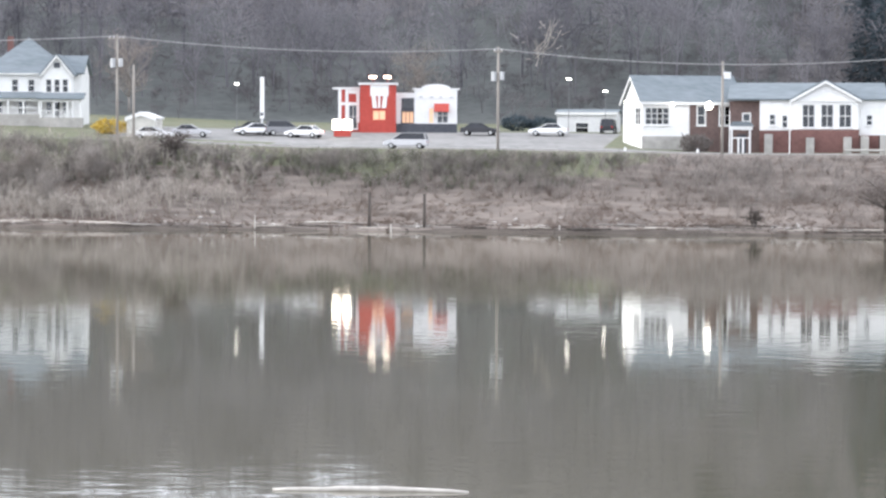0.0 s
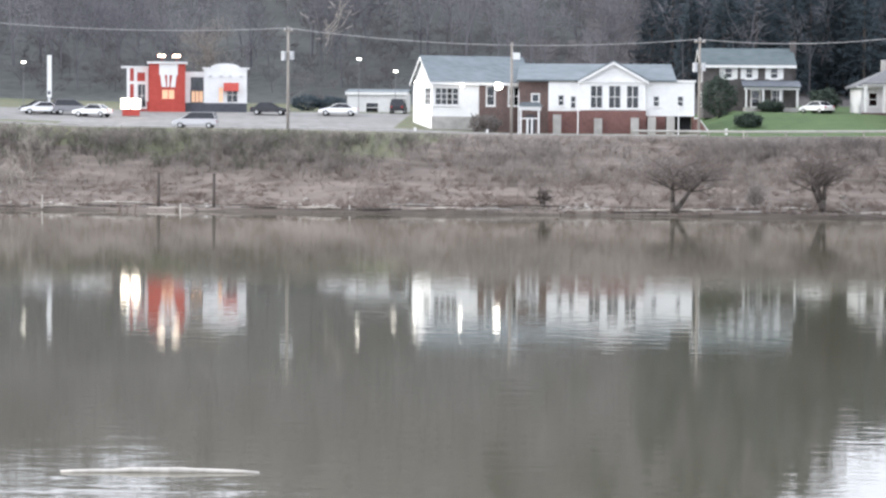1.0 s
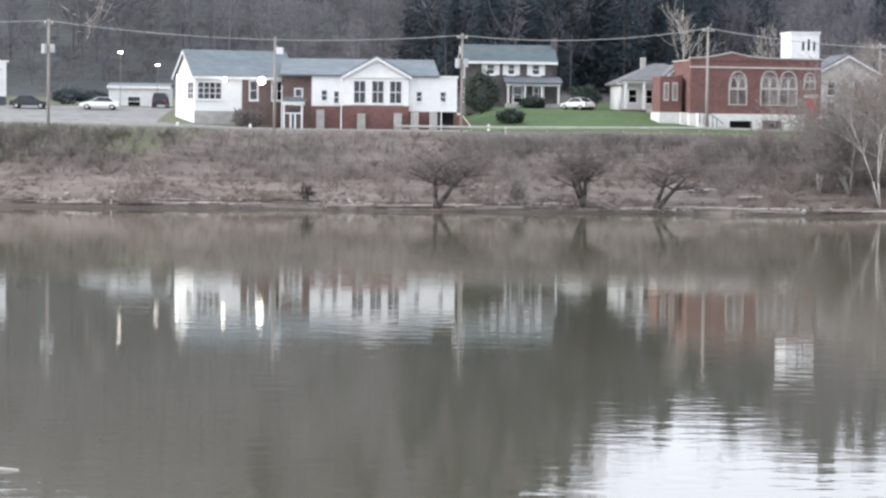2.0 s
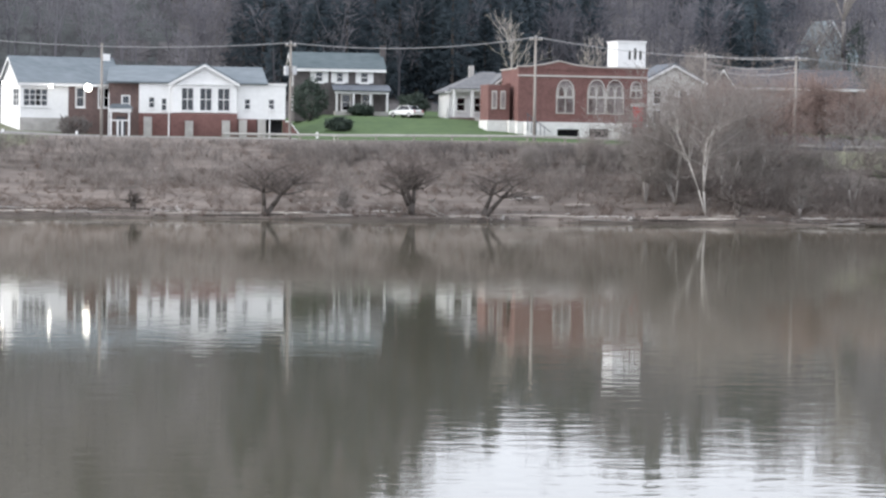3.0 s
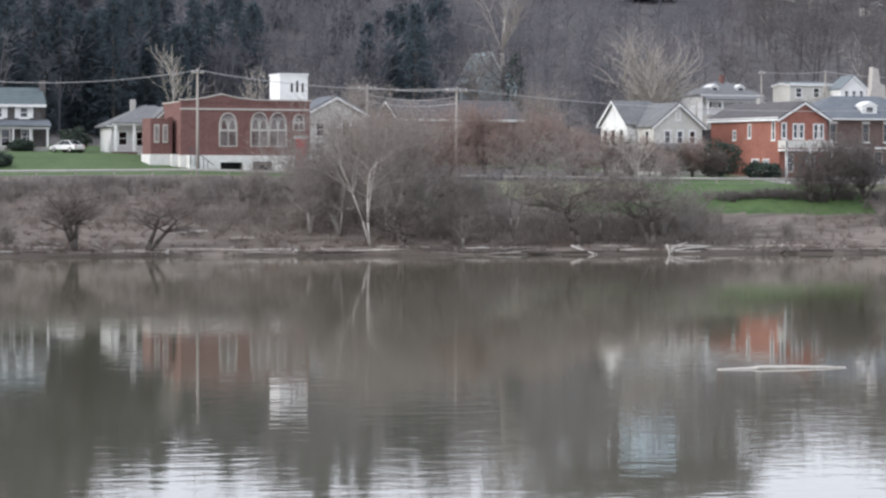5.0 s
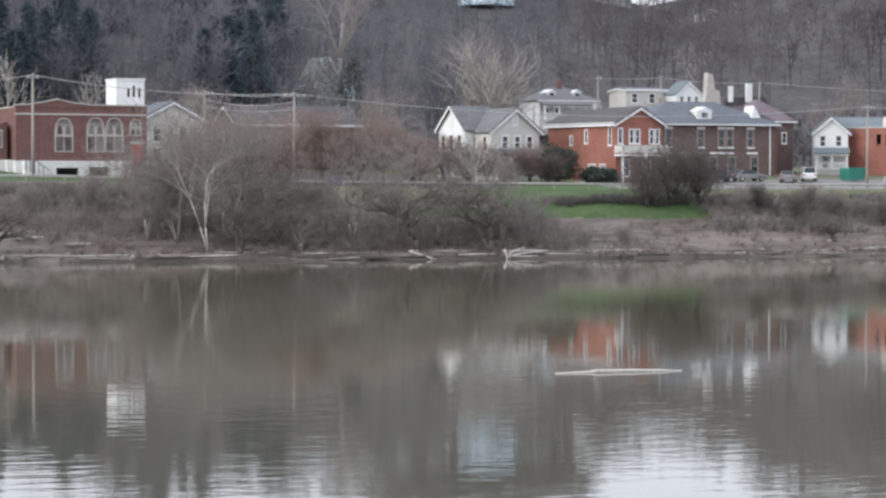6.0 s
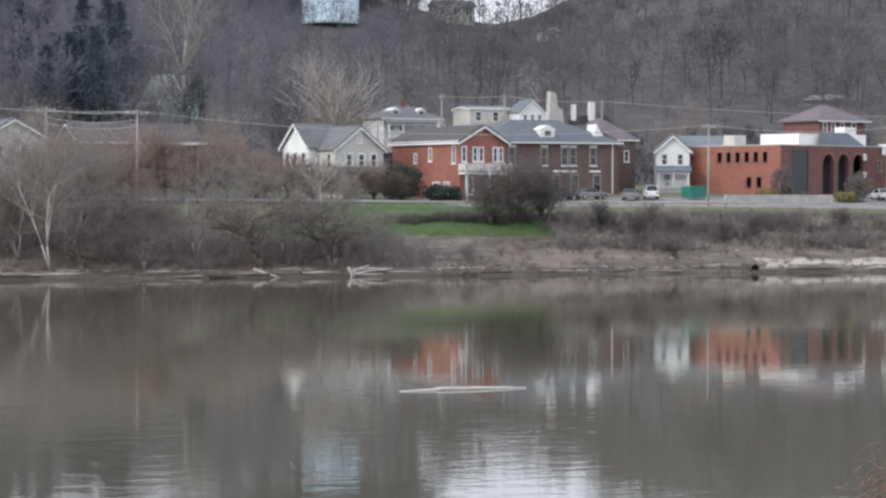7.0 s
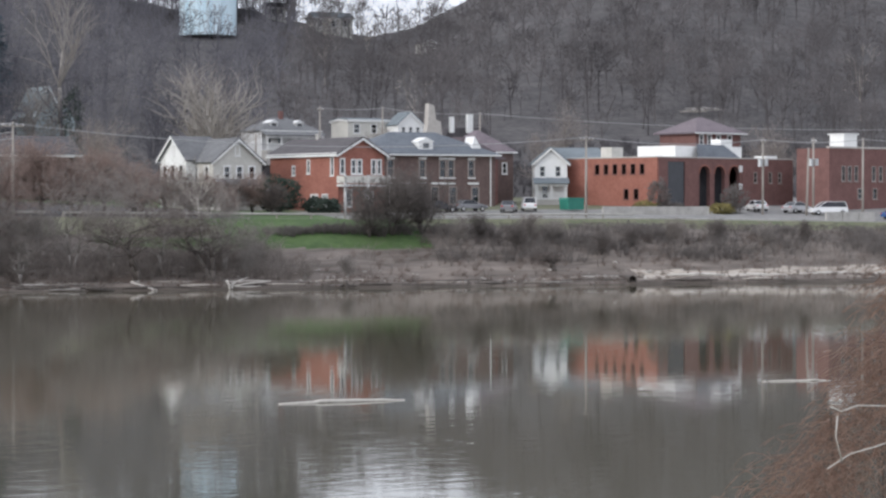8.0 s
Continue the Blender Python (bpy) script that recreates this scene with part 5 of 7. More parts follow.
plain_house("hill_house", 215.8, 540, 0, None, 3.2, 5, 3.0, 0.8, CREAM, ROOF_DARK, "y", "narrow pale house high on the wooded hill", front=[(0.5, 1.2, 1.0, 2.3), (1.9, 2.6, 1.0, 2.3)])


# ---- trees and brush ----
def bare_tree(name, label, x, y, height, spread=0.6, trunk=0.2, levels=4, forks=5, bark=None, twig=None, seed=1, lean=0.0, low=0.3, stems=1, fine=0.02, z=None, group="", wide=1.0):
    """A leafless tree: trunk, limbs and a crown of twigs; stems: how many trunks rise from one foot."""
    rng = np.random.default_rng(seed)
    t = thing(name, pose(x, y, (ground(x, y) if z is None else z) - 0.15, 0, 0, rng.uniform(0, 360)), label, "tree" if height > 3.5 else "bush", group)
    trunks, tw_p, tw_q, tw_r = [], [], [], []
    for s in range(stems):
        p, q, r0, r1, lv, limb = limbs(rng, height * rng.uniform(0.8, 1.0) if s else height, spread, trunk, levels, forks, lean if stems == 1 else rng.uniform(-0.5, 0.5), low)
        turn = np.array(Matrix.Rotation(rng.uniform(0, 6.28), 3, "Z"))
        p, q = p @ turn.T * (wide, wide, 1), q @ turn.T * (wide, wide, 1)
        tr, arms = Shape(), {}
        for a, b, c, d, k, own in zip(p, q, r0, r1, lv, limb):
            if k == 0:
                tr.tube(a, b, c, d, 7)
            elif k == 1 or (k == 2 and c > 0.03):
                arms.setdefault(own, Shape()).tube(a, b, c, d, 4)
            else:
                tw_p.append(a), tw_q.append(b), tw_r.append(max(fine * (0.8 if k == 3 else 1.2), 0.004))
        trunk_part = part("trunk", tr, bark or BARK, t, smooth=True)
        for arm in arms.values():
            part("limb", arm, bark or BARK, trunk_part)
    v, f = blades(tw_p, tw_q, np.array(tw_r), np.array(tw_r) * 0.5, rng)
    c = Shape()
    c.v, c.f = [tuple(a) for a in v], [tuple(int(i) for i in a) for a in f]
    me = bpy.data.meshes.new("crown")
    me.from_pydata(c.v, [], c.f)
    me.materials.append(twig or TWIGS)
    ob = new("crown", me)
    ob.parent = t
    return t


def leafy_bush(name, label, x, y, w, h, material, seed=1, z=None, category="bush", n=900):
    """A dense evergreen or flowering bush: stems and many small leaves over an uneven mound."""
    rng = np.random.default_rng(seed)
    t = thing(name, pose(x, y, (ground(x, y) if z is None else z) - 0.05), label, category)
    st = Shape()
    for i in range(7):
        a = rng.uniform(0, 6.28)
        st.tube((0, 0, 0), (math.cos(a) * w * 0.3, math.sin(a) * w * 0.3, h * rng.uniform(0.5, 0.8)), 0.05, 0.015, 4)
    part("stem_cluster", st, BARK_DARK, t)
    d = rng.normal(size=(n, 3))
    d /= np.linalg.norm(d, axis=1, keepdims=True)
    r = rng.uniform(0.45, 1.0, n) ** 0.5
    lump = 1 + 0.22 * np.sin(d[:, 0] * 5 + seed) * np.cos(d[:, 2] * 4 + d[:, 1] * 3)
    p = d * (r * lump)[:, None] * np.array([w / 2, w / 2, h / 2]) + np.array([0, 0, h / 2])
    p[:, 2] = np.maximum(p[:, 2], 0.05)
    v, f = blades(p, p + rng.normal(size=p.shape) * 0.16, 0.09, 0.04, rng)
    me = bpy.data.meshes.new("foliage")
    me.from_pydata(v.tolist(), [], f.tolist())
    me.materials.append(material)
    ob = new("foliage", me)
    ob.parent = t
    return t


def conifer(height, seed):
    rng = np.random.default_rng(seed)
    t = thing("conifer", pose(0, 0, -60), "dark green conifer on the hillside", "tree", "conifers on the hill")
    part("trunk", Shape().tube((0, 0, -0.5), (0, 0, height), 0.28, 0.03, 6), BARK_DARK, t)
    p, q = [], []
    for k in range(46):
        z = height * (0.08 + 0.9 * k / 46)
        reach = height * 0.2 * (1 - k / 47) ** 0.75 * rng.uniform(0.8, 1.12) + 0.3
        for i in range(8):
            a = rng.uniform(0, 6.28)
            d = np.array([math.cos(a), math.sin(a), rng.uniform(-0.35, 0.1)])
            for s in range(5):
                c = np.array([0, 0, z]) + d * reach * (0.2 + 0.16 * s) + rng.normal(size=3) * 0.15
                p.append(c), q.append(c + d * reach * 0.2 + rng.normal(size=3) * np.array([0.3, 0.3, 0.3]) * (0.4 + 0.03 * height))
    v, f = blades(p, q, 0.14, 0.07, rng)
    me = bpy.data.meshes.new("foliage")
    me.from_pydata(v.tolist(), [], f.tolist())
    me.materials.append(NEEDLES)
    ob = new("foliage", me)
    ob.parent = t
    return t


# the winter woods on the hill
def winter_tree(rng, sprays):
    """One bare tree of height 1: a trunk, rising limbs and a rounded haze of fine sprays, as starts, ends and half-widths."""
    p, q, w = [np.zeros(3)], [np.array([rng.normal() * 0.03, rng.normal() * 0.03, 0.62])], [0.011]
    lobes = []
    for i in range(rng.integers(5, 9)):
        a, r, z = rng.uniform(0, 6.28), rng.uniform(0.06, 0.24), rng.uniform(0.45, 0.86)
        c = np.array([math.cos(a) * r, math.sin(a) * r, z])
        root = np.array([0, 0, rng.uniform(0.2, 0.5)])
        mid = (root + c) / 2 + np.array([c[0], c[1], 0]) * 0.25
        p += [root, mid]
        q += [mid, c + np.array([c[0] * 0.2, c[1] * 0.2, 0.08])]
        w += [0.006, 0.004]
        lobes.append((c, rng.uniform(0.1, 0.17)))
    for i in range(sprays):
        c, size = lobes[rng.integers(len(lobes))]
        d = rng.normal(size=3)
        d /= np.linalg.norm(d)
        a = c + d * size * rng.uniform(0.2, 0.85)
        up = d * 0.8 + np.array([c[0] * 1.5, c[1] * 1.5, 0.55]) + rng.normal(size=3) * 0.3
        p.append(a)
        q.append(a + up / np.linalg.norm(up) * rng.uniform(0.04, 0.1))
        w.append(0.0042)
    return np.array(p), np.array(q), np.array(w)


def woods(name, label, material, count, sizes, seed, u_range=(-0.5, 0.7), y_range=(338, 606), sprays=250, wide=1.0):
    rng = np.random.default_rng(seed)
    kinds = [winter_tree(np.random.default_rng(seed * 10 + i), sprays) for i in range(6)]
    vs, fs, k, made = [], [], 0, 0
    while made < count:
        y = rng.uniform(*y_range)
        x = rng.uniform(*u_range) * y
        u = x / y
        # clearings: round the houses on the slope, the tank and the blue cottage
        if 108 < x < 215 and y < 372 or (abs(u - 0.304) < 0.018 and 500 < y < 562) or (abs(u - 0.232) < 0.01 and y < 394):
            continue
        clump = noise.noise((x * 0.02, y * 0.02, seed)) + 0.35
        if rng.uniform() > clump + 0.6:
            continue
        p, q, w = kinds[rng.integers(6)]
        h = rng.uniform(*sizes) * (1.15 if 0.335 < u < 0.4 and y > 540 else 1.0)
        a, b = rng.uniform(0, 6.28), h * wide * rng.uniform(0.85, 1.25)
        turn = np.array([[math.cos(a) * b, -math.sin(a) * b, 0], [math.sin(a) * b, math.cos(a) * b, 0], [0, 0, h]])
        base = np.array([x, y, ground(x, y) - 0.3])
        v, f = blades(p @ turn.T + base, q @ turn.T + base, np.maximum(w * h, 0.03), np.maximum(w * h * 0.5, 0.02), rng)
        vs.append(v), fs.append(f + k)
        k += len(v)
        made += 1
    stuff(name, np.concatenate(vs), np.concatenate(fs), material, label, "woods")


woods("hill_woods", "bare grey winter woods covering the hillside", WOODS, 1420, (10, 17.5), 3, (-0.5, 0.335), sprays=155)
woods("hill_woods", "bare brown winter woods covering the hillside", WOODS_WARM, 560, (9, 16), 33, (0.335, 0.7), sprays=155)
woods("ridge_woods", "tall bare woods on the ridge behind the tank", WOODS, 130, (15, 21), 44, (0.255, 0.343), (566, 606), 260, 1.2)
woods("hill_undergrowth", "low brown undergrowth among the bare trees", WOODS_BROWN, 1000, (3.5, 7), 4, sprays=90, wide=1.6)
woods("slope_foot_scrub", "low grey scrub at the foot of the hill", WOODS_BROWN, 560, (1.8, 4.6), 6, (-0.42, 0.02), (331, 415), 90, 2.0)
woods("pale_woods", "scattered pale-barked bare trees on the hillside", TWIGS_PALE, 22, (11, 16), 5, sprays=40)
first = [conifer(h, 20 + i) for i, h in enumerate((14.0, 17.0, 20.0))]
rng = np.random.default_rng(11)
spots = [(0.012, 372), (0.03, 350), (0.045, 390), (0.06, 362), (0.075, 345), (0.085, 400), (0.02, 420), (0.05, 440), (0.098, 358), (0.105, 372), (0.112, 350), (0.03, 480),
         (0.185, 352), (0.195, 366), (0.205, 346), (0.19, 400), (0.212, 380), (0.128, 430), (0.15, 470), (0.07, 470), (0.1, 450), (0.175, 440), (0.0, 400), (0.04, 520), (0.09, 520), (0.2, 430), (0.008, 352), (0.022, 362), (0.037, 372), (0.052, 352), (0.066, 380), (0.08, 362), (0.094, 388), (0.012, 440), (0.035, 405), (0.058, 410), (0.072, 425), (0.086, 440), (0.102, 410), (0.115, 392), (0.03, 455), (0.062, 480), (0.185, 375), (0.2, 358), (0.21, 410), (0.015, 345), (0.028, 342), (0.041, 345), (0.056, 342), (0.069, 346), (0.083, 343), (0.096, 346), (0.108, 343), (0.122, 352), (0.018, 385), (0.048, 375), (0.09, 372), (0.0, 360), (0.005, 385), (0.132, 372), (0.14, 395), (0.128, 400), (0.138, 350), (0.152, 500), (0.16, 515), (0.168, 495), (0.176, 510), (0.184, 500), (0.165, 530), (0.195, 348), (0.206, 362), (0.215, 395), (0.198, 385), (0.025, 352), (0.062, 352), (0.09, 352), (0.076, 355), (0.115, 365)]
# unseen conifers higher up, added to darken the hill's reflection in the river
spots += [(-0.06 + 0.011 * k, 460 + 37 * (k * 7 % 4)) for k in range(13)] + [(-0.055 + 0.012 * k, 480 + 41 * (k * 5 % 3)) for k in range(10)]
for i, (u, y) in enumerate(spots):
    x = u * y
    src = first[i % 3]
    m = pose(x, y, ground(x, y) - 0.3, 0, 0, rng.uniform(0, 360))
    if i < 3:
        src.matrix_world = m
    else:
        copy_thing(src, m)

# brush on the river bank
def brush(name, label, material, count, reach, seed, y_range, x_range=(-150, 215), width=0.022, rule=None, rise=(0.4, 1.0)):
    rng = np.random.default_rng(seed)
    p, q, w = [], [], []
    n = 0
    while n < count:
        x, y = rng.uniform(*x_range), rng.uniform(*y_range)
        c = noise.noise((x * 0.13, y * 0.2, seed * 1.3)) + 0.5 * noise.noise((x * 0.03, y * 0.05, seed))
        if rng.uniform() > 0.45 + c * 0.9 or (rule and not rule(x, y)):
            continue
        n += 1
        base = np.array([x, y, ground(x, y) - 0.05])
        size = rng.uniform(*reach) * (1 + 0.5 * c)
        if x > -75 and y < 263:  # kept low towards the road
            size = min(size, max(0.25, float(np.interp(x, TOP_X, TOP_Z)) - base[2] + (0.1 if x < 100 else -0.4)))
        for _ in range(9):
            a = rng.uniform(0, 6.28)
            out = np.array([math.cos(a), math.sin(a), 0]) * size * rng.uniform(0.1, 0.5)
            mid = base + out * 0.5 + np.array([0, 0, size * rng.uniform(*rise) * 0.75])
            tip = base + out * 1.5 + np.array([0, 0, size * rng.uniform(*rise)])
            p += [base, mid, mid]
            q += [mid, tip, mid + rng.normal(size=3) * size * 0.25]
            w += [width, width * 0.8, width * 0.6]
    v, f = blades(p, q, np.array(w), np.array(w) * 0.5, rng)
    stuff(name, v, f, material, label, "brush")


def off_lawn(x, y):
    return not (60 < x < 101 and y > 251)


brush("bank_brambles", "tangled dry brambles and dead stems on the bank", BRAMBLE, 3200, (0.6, 1.5), 7, (242, 262.5), rule=off_lawn, rise=(0.1, 0.55))
brush("bank_saplings", "thin grey saplings and brush on the bank", TWIGS, 1000, (1.0, 2.6), 8, (243, 262), width=0.018, rule=off_lawn)
brush("bank_scrub", "dark scrub along the top of the bank", SCRUB_DARK, 2000, (0.8, 2.2), 9, (254, 261.8), rule=off_lawn)
brush("bank_haze", "pale grey haze of dry weeds along the upper bank", TWIGS_GREY, 3000, (0.9, 1.9), 18, (250, 262), (-110, 62), 0.014, rise=(0.5, 1.0))
brush("dry_grass", "matted straw-brown dry grass on the lower bank", STRAW, 2400, (0.35, 0.9), 19, (242, 254), (-115, 62), 0.02, rise=(0.08, 0.4))
brush("bank_thicket", "grey-brown leafless thicket on the lower bank", TWIGS, 760, (0.9, 2.2), 15, (243, 251.5), (30, 84), 0.018)
brush("downstream_scrub", "dark low scrub on the bank below the car park", SCRUB_DARK, 1100, (0.7, 1.7), 16, (248, 261.5), (101, 160), 0.022)
brush("far_left_scrub", "pale leafless thicket on the bank", TWIGS_PALE, 900, (1.2, 3.4), 10, (242, 261), (-125, -62), 0.024)
brush("fresh_green_scrub", "low scrub with the first green leaves", GREENING, 640, (0.5, 1.4), 12, (252, 262.5), (-110, -24), 0.035)
brush("lawn_hedge", "dark low hedge across the lawn", SCRUB_DARK, 340, (0.6, 1.05), 14, (256.0, 257.6), (72, 101), 0.03)
brush("slope_weeds", "low brown weeds and saplings on the cleared slope", WOODS_BROWN, 1100, (0.8, 2.6), 17, (331, 374), (104, 218), 0.05)
brush("river_edge_stems", "dead weeds along the water's edge", BRAMBLE, 1500, (0.25, 0.7), 13, (240.2, 242.2), rise=(0.2, 0.8))
brush("drift_litter", "matted drift twigs and reeds along the waterline", SCRUB_DARK, 1300, (0.2, 0.6), 22, (239.7, 241.6), rise=(0.0, 0.35))

# single trees along the water, from the red restaurant downstream
for i, (x, y, h, st, kind) in enumerate((
        (2.2, 241.5, 6.6, 3, 0), (16.4, 242, 7.2, 4, 0), (23.2, 242, 6.6, 2, 0), (10.0, 242.5, 3.4, 3, 2), (-10.3, 242, 2.6, 2, 0), (48.3, 242, 4.6, 2, 0),
        (41.2, 250, 7.5, 3, 2), (38.5, 256, 6.5, 2, 2), (34.5, 254, 5.0, 3, 2), (51.5, 247, 8.5, 3, 2), (54.8, 244, 6.0, 2, 2), (66.6, 242.5, 8.0, 2, 0),
        (74.0, 242.5, 7.8, 2, 0), (78.0, 244, 4.0, 3, 2), (84.0, 243, 3.2, 3, 2), (89.0, 243.5, 2.8, 3, 2), (98.8, 256.5, 8.8, 6, 3),
        (102.5, 257, 8.2, 5, 3), (96.0, 256, 6.8, 4, 3), (109.0, 256, 3.6, 4, 3), (115.0, 256, 3.4, 4, 2), (121.0, 250, 3.2, 4, 3), (132.0, 254, 3.4, 4, 2), (138.0, 255, 3.0, 4, 3),
        (-86.0, 252, 5.5, 4, 2), (-79.0, 252, 5.0, 4, 2), (-90.5, 250, 6.5, 4, 2), (-95.5, 252, 6.5, 4, 2), (-71.5, 256, 4.0, 4, 0), (113.5, 246, 2.6, 3, 0), (43.0, 247, 16.0, 3, 2), (47.5, 246, 16.5, 3, 2), (50.0, 251, 14.5, 3, 2), (40.0, 247, 12.0, 3, 2), (53.5, 252, 12.5, 3, 1),
        (56.0, 249, 8.0, 3, 2), (60.5, 246, 12.0, 2, 2), (64.5, 247, 12.5, 2, 2), (69.0, 245, 11.0, 2, 2), (76.5, 246, 10.0, 2, 2), (80.5, 248, 5.0, 3, 2), (105.5, 254, 3.8, 4, 2), (112.0, 253, 3.6, 4, 3),
        (118.0, 255, 3.2, 4, 2), (126.0, 253, 3.0, 4, 3), (144.0, 254, 2.8, 4, 2), (150.0, 255, 2.8, 4, 3), (29.0, 254, 3.6, 4, 2), (-98.5, 249, 6.0, 4, 2), (-83, 247, 4.5, 4, 2))):
    bare_tree("bank_tree", ("dark multi-stemmed bare tree at the water's edge", "russet bare tree on the bank", "grey bare tree with fine twigs on the bank", "dense dark bare shrub on the bank")[kind],
              x, y, h, 0.68, 0.3 if kind == 0 else 0.12 if h > 4 else 0.06, 5 if h > 6.5 or (kind == 0 and h > 4) else 4, 4 if kind == 0 or h > 6.5 else 5, (BARK_DARK, BARK_DARK, BARK, BARK_DARK)[kind], (TWIGS_DUSK, TWIGS_RED, (TWIGS, TWIGS_GREY)[i % 2], TWIGS_DARK)[kind], 100 + i, low=0.5 if kind == 0 else 0.2, stems=st, fine=0.017 if h > 9.5 else 0.017 if h > 6.5 else 0.014, wide=1.7 if kind == 0 else 1.0, group="trees on the river bank")
bare_tree("sycamore", "pale multi-stemmed sycamore leaning over the bank", 45.3, 243, 17.0, 0.45, 0.08, 5, 4, BARK_PALE, TWIGS, 306, low=0.5, stems=4, fine=0.014, wide=1.25)
bare_tree("sycamore", "pale slender tree on the bank", 75.5, 250, 11.0, 0.4, 0.14, 4, 5, BARK_PALE, TWIGS_PALE, 302, low=0.4, fine=0.018)
for i, (x, y, h) in enumerate(((56.5, 276, 8.6), (60.5, 277, 9.6), (64.5, 276, 9.4), (68.5, 277, 9.4), (72.5, 279, 8.4), (78.0, 284, 6.5), (53.0, 278, 8.0), (49.5, 279, 7.0), (75.5, 277, 6.5))):
    bare_tree("russet_tree", "round russet budding tree beside the road", x, y, h, 0.72, 0.2, 5, 5, BARK_DARK, TWIGS_RED, 320 + i, low=0.1, stems=2, fine=0.021, group="russet trees by the road")
for i, (x, y, h) in enumerate(((84.6, 366, 13.0), (87.8, 370, 11.0), (86.2, 374, 12.0))):
    bare_tree("slope_tree", "thin grey bare tree before the blue cottage", x, y, h, 0.5, 0.16, 4, 5, BARK, TWIGS_GREY, 380 + i, low=0.3, fine=0.035, group="trees before the cottage")
for i, (x, y, h) in enumerate(((81.5, 286, 6.5), (84.0, 284, 6.0), (86.8, 286, 5.6), (89.5, 285, 5.2), (92.3, 286, 5.6), (94.6, 285, 4.4), (88.0, 282, 4.0), (83.0, 281, 4.5))):
    bare_tree("shrubby_tree", "brown twiggy bare tree before the gabled house", x, y, h, 0.66, 0.1, 4, 5, BARK_DARK, (TWIGS_RED, TWIGS_DUSK)[i % 2], 350 + i, low=0.1, stems=4, fine=0.022, group="twiggy trees before the gabled house")
bare_tree("spreading_tree", "large pale spreading bare tree behind the gabled house", 104.2, 340, 20.0, 0.45, 0.52, 4, 4, BARK_WARM, TWIGS, 340, low=0.3, stems=6, fine=0.026, wide=1.2)
bare_tree("tall_tree", "tall ivy-hung grey tree on the slope", 89.6, 368, 31.0, 0.4, 0.5, 4, 5, BARK, TWIGS, 341, low=0.45, fine=0.03)
leafy_bush("ivy_mass", "dark ivy round the foot of the tall tree", 90.3, 366.5, 3.2, 11.0, EVERGREEN, 342, n=1300, category="ivy")
bare_tree("pale_tree", "small pale blossoming tree behind the church", 46.7, 331, 13.0, 0.4, 0.12, 4, 4, BARK_PALE, TWIGS_PALE, 343, low=0.6, fine=0.04)
bare_tree("pale_tree", "small pale blossoming tree behind the church", 34.6, 325, 15.0, 0.3, 0.12, 4, 4, BARK_PALE, TWIGS_PALE, 344, low=0.6, fine=0.04)
for i, (x, y, h) in enumerate(((-100, 335, 12), (-60, 338, 11), (52, 318, 10), (58, 322, 11), (80, 316, 11), (86, 330, 12), (130, 340, 10), (160, 345, 13), (188, 330, 13), (186, 322, 11), (152, 334, 10))):
    bare_tree("street_tree", "bare grey tree behind the houses", x, y, h, 0.55, 0.2, 4, 6, BARK, TWIGS, 360 + i, low=0.3, fine=0.028, group="bare trees behind the houses")
for i, (x, y, w, h, lab, m) in enumerate(((8.0, 303, 4.4, 5.2, "large dark holly in front of the brick house", EVERGREEN), (10.9, 284, 3.2, 1.5, "dark clipped hedge on the lawn", EVERGREEN),
        (96.6, 289, 6.2, 4.6, "large dark evergreen beside the brick apartment house", EVERGREEN), (101.5, 287, 4.6, 2.0, "low dark evergreen hedge", EVERGREEN),
        (-18.5, 280.2, 3.4, 2.0, "brown leafless shrub against the white hall", SCRUB_DARK), (20.5, 303, 3.5, 3.0, "dark shrub beside the bungalow", EVERGREEN), (-43.2, 313, 4.2, 2.0, "dark blue-green hedge beside the low shed", NEEDLES), (-40.0, 313.5, 4.4, 1.8, "dark blue-green hedge beside the low shed", NEEDLES),
        (14.5, 307, 3.0, 1.4, "dark hedge under the porch", EVERGREEN), (-87, 284, 4.2, 1.8, "yellow forsythia in flower", YELLOW_BUSH), (155.6, 286, 3.0, 1.4, "yellow-green shrub by the car park", OLIVE_BUSH),
        (148.5, 290, 3.0, 4.2, "dark shrub against the brick corner", SCRUB_DARK), (158.0, 287, 3.6, 3.8, "dark shrub in front of the arches", SCRUB_DARK), (146.0, 289, 3.2, 1.4, "yellow-green low hedge by the road", OLIVE_BUSH),
        (150, 290, 4.2, 1.2, "dark low hedge by the brick building", SCRUB_DARK), (186.5, 286, 4.0, 3.6, "bare brown shrub in front of the brick block", SCRUB_DARK), (56.5, 303, 3.6, 3.2, "dark evergreen between the houses", EVERGREEN))):
    leafy_bush("bush", lab, x, y, w, h, m, 400 + i, n=2400 if m == EVERGREEN else 900)


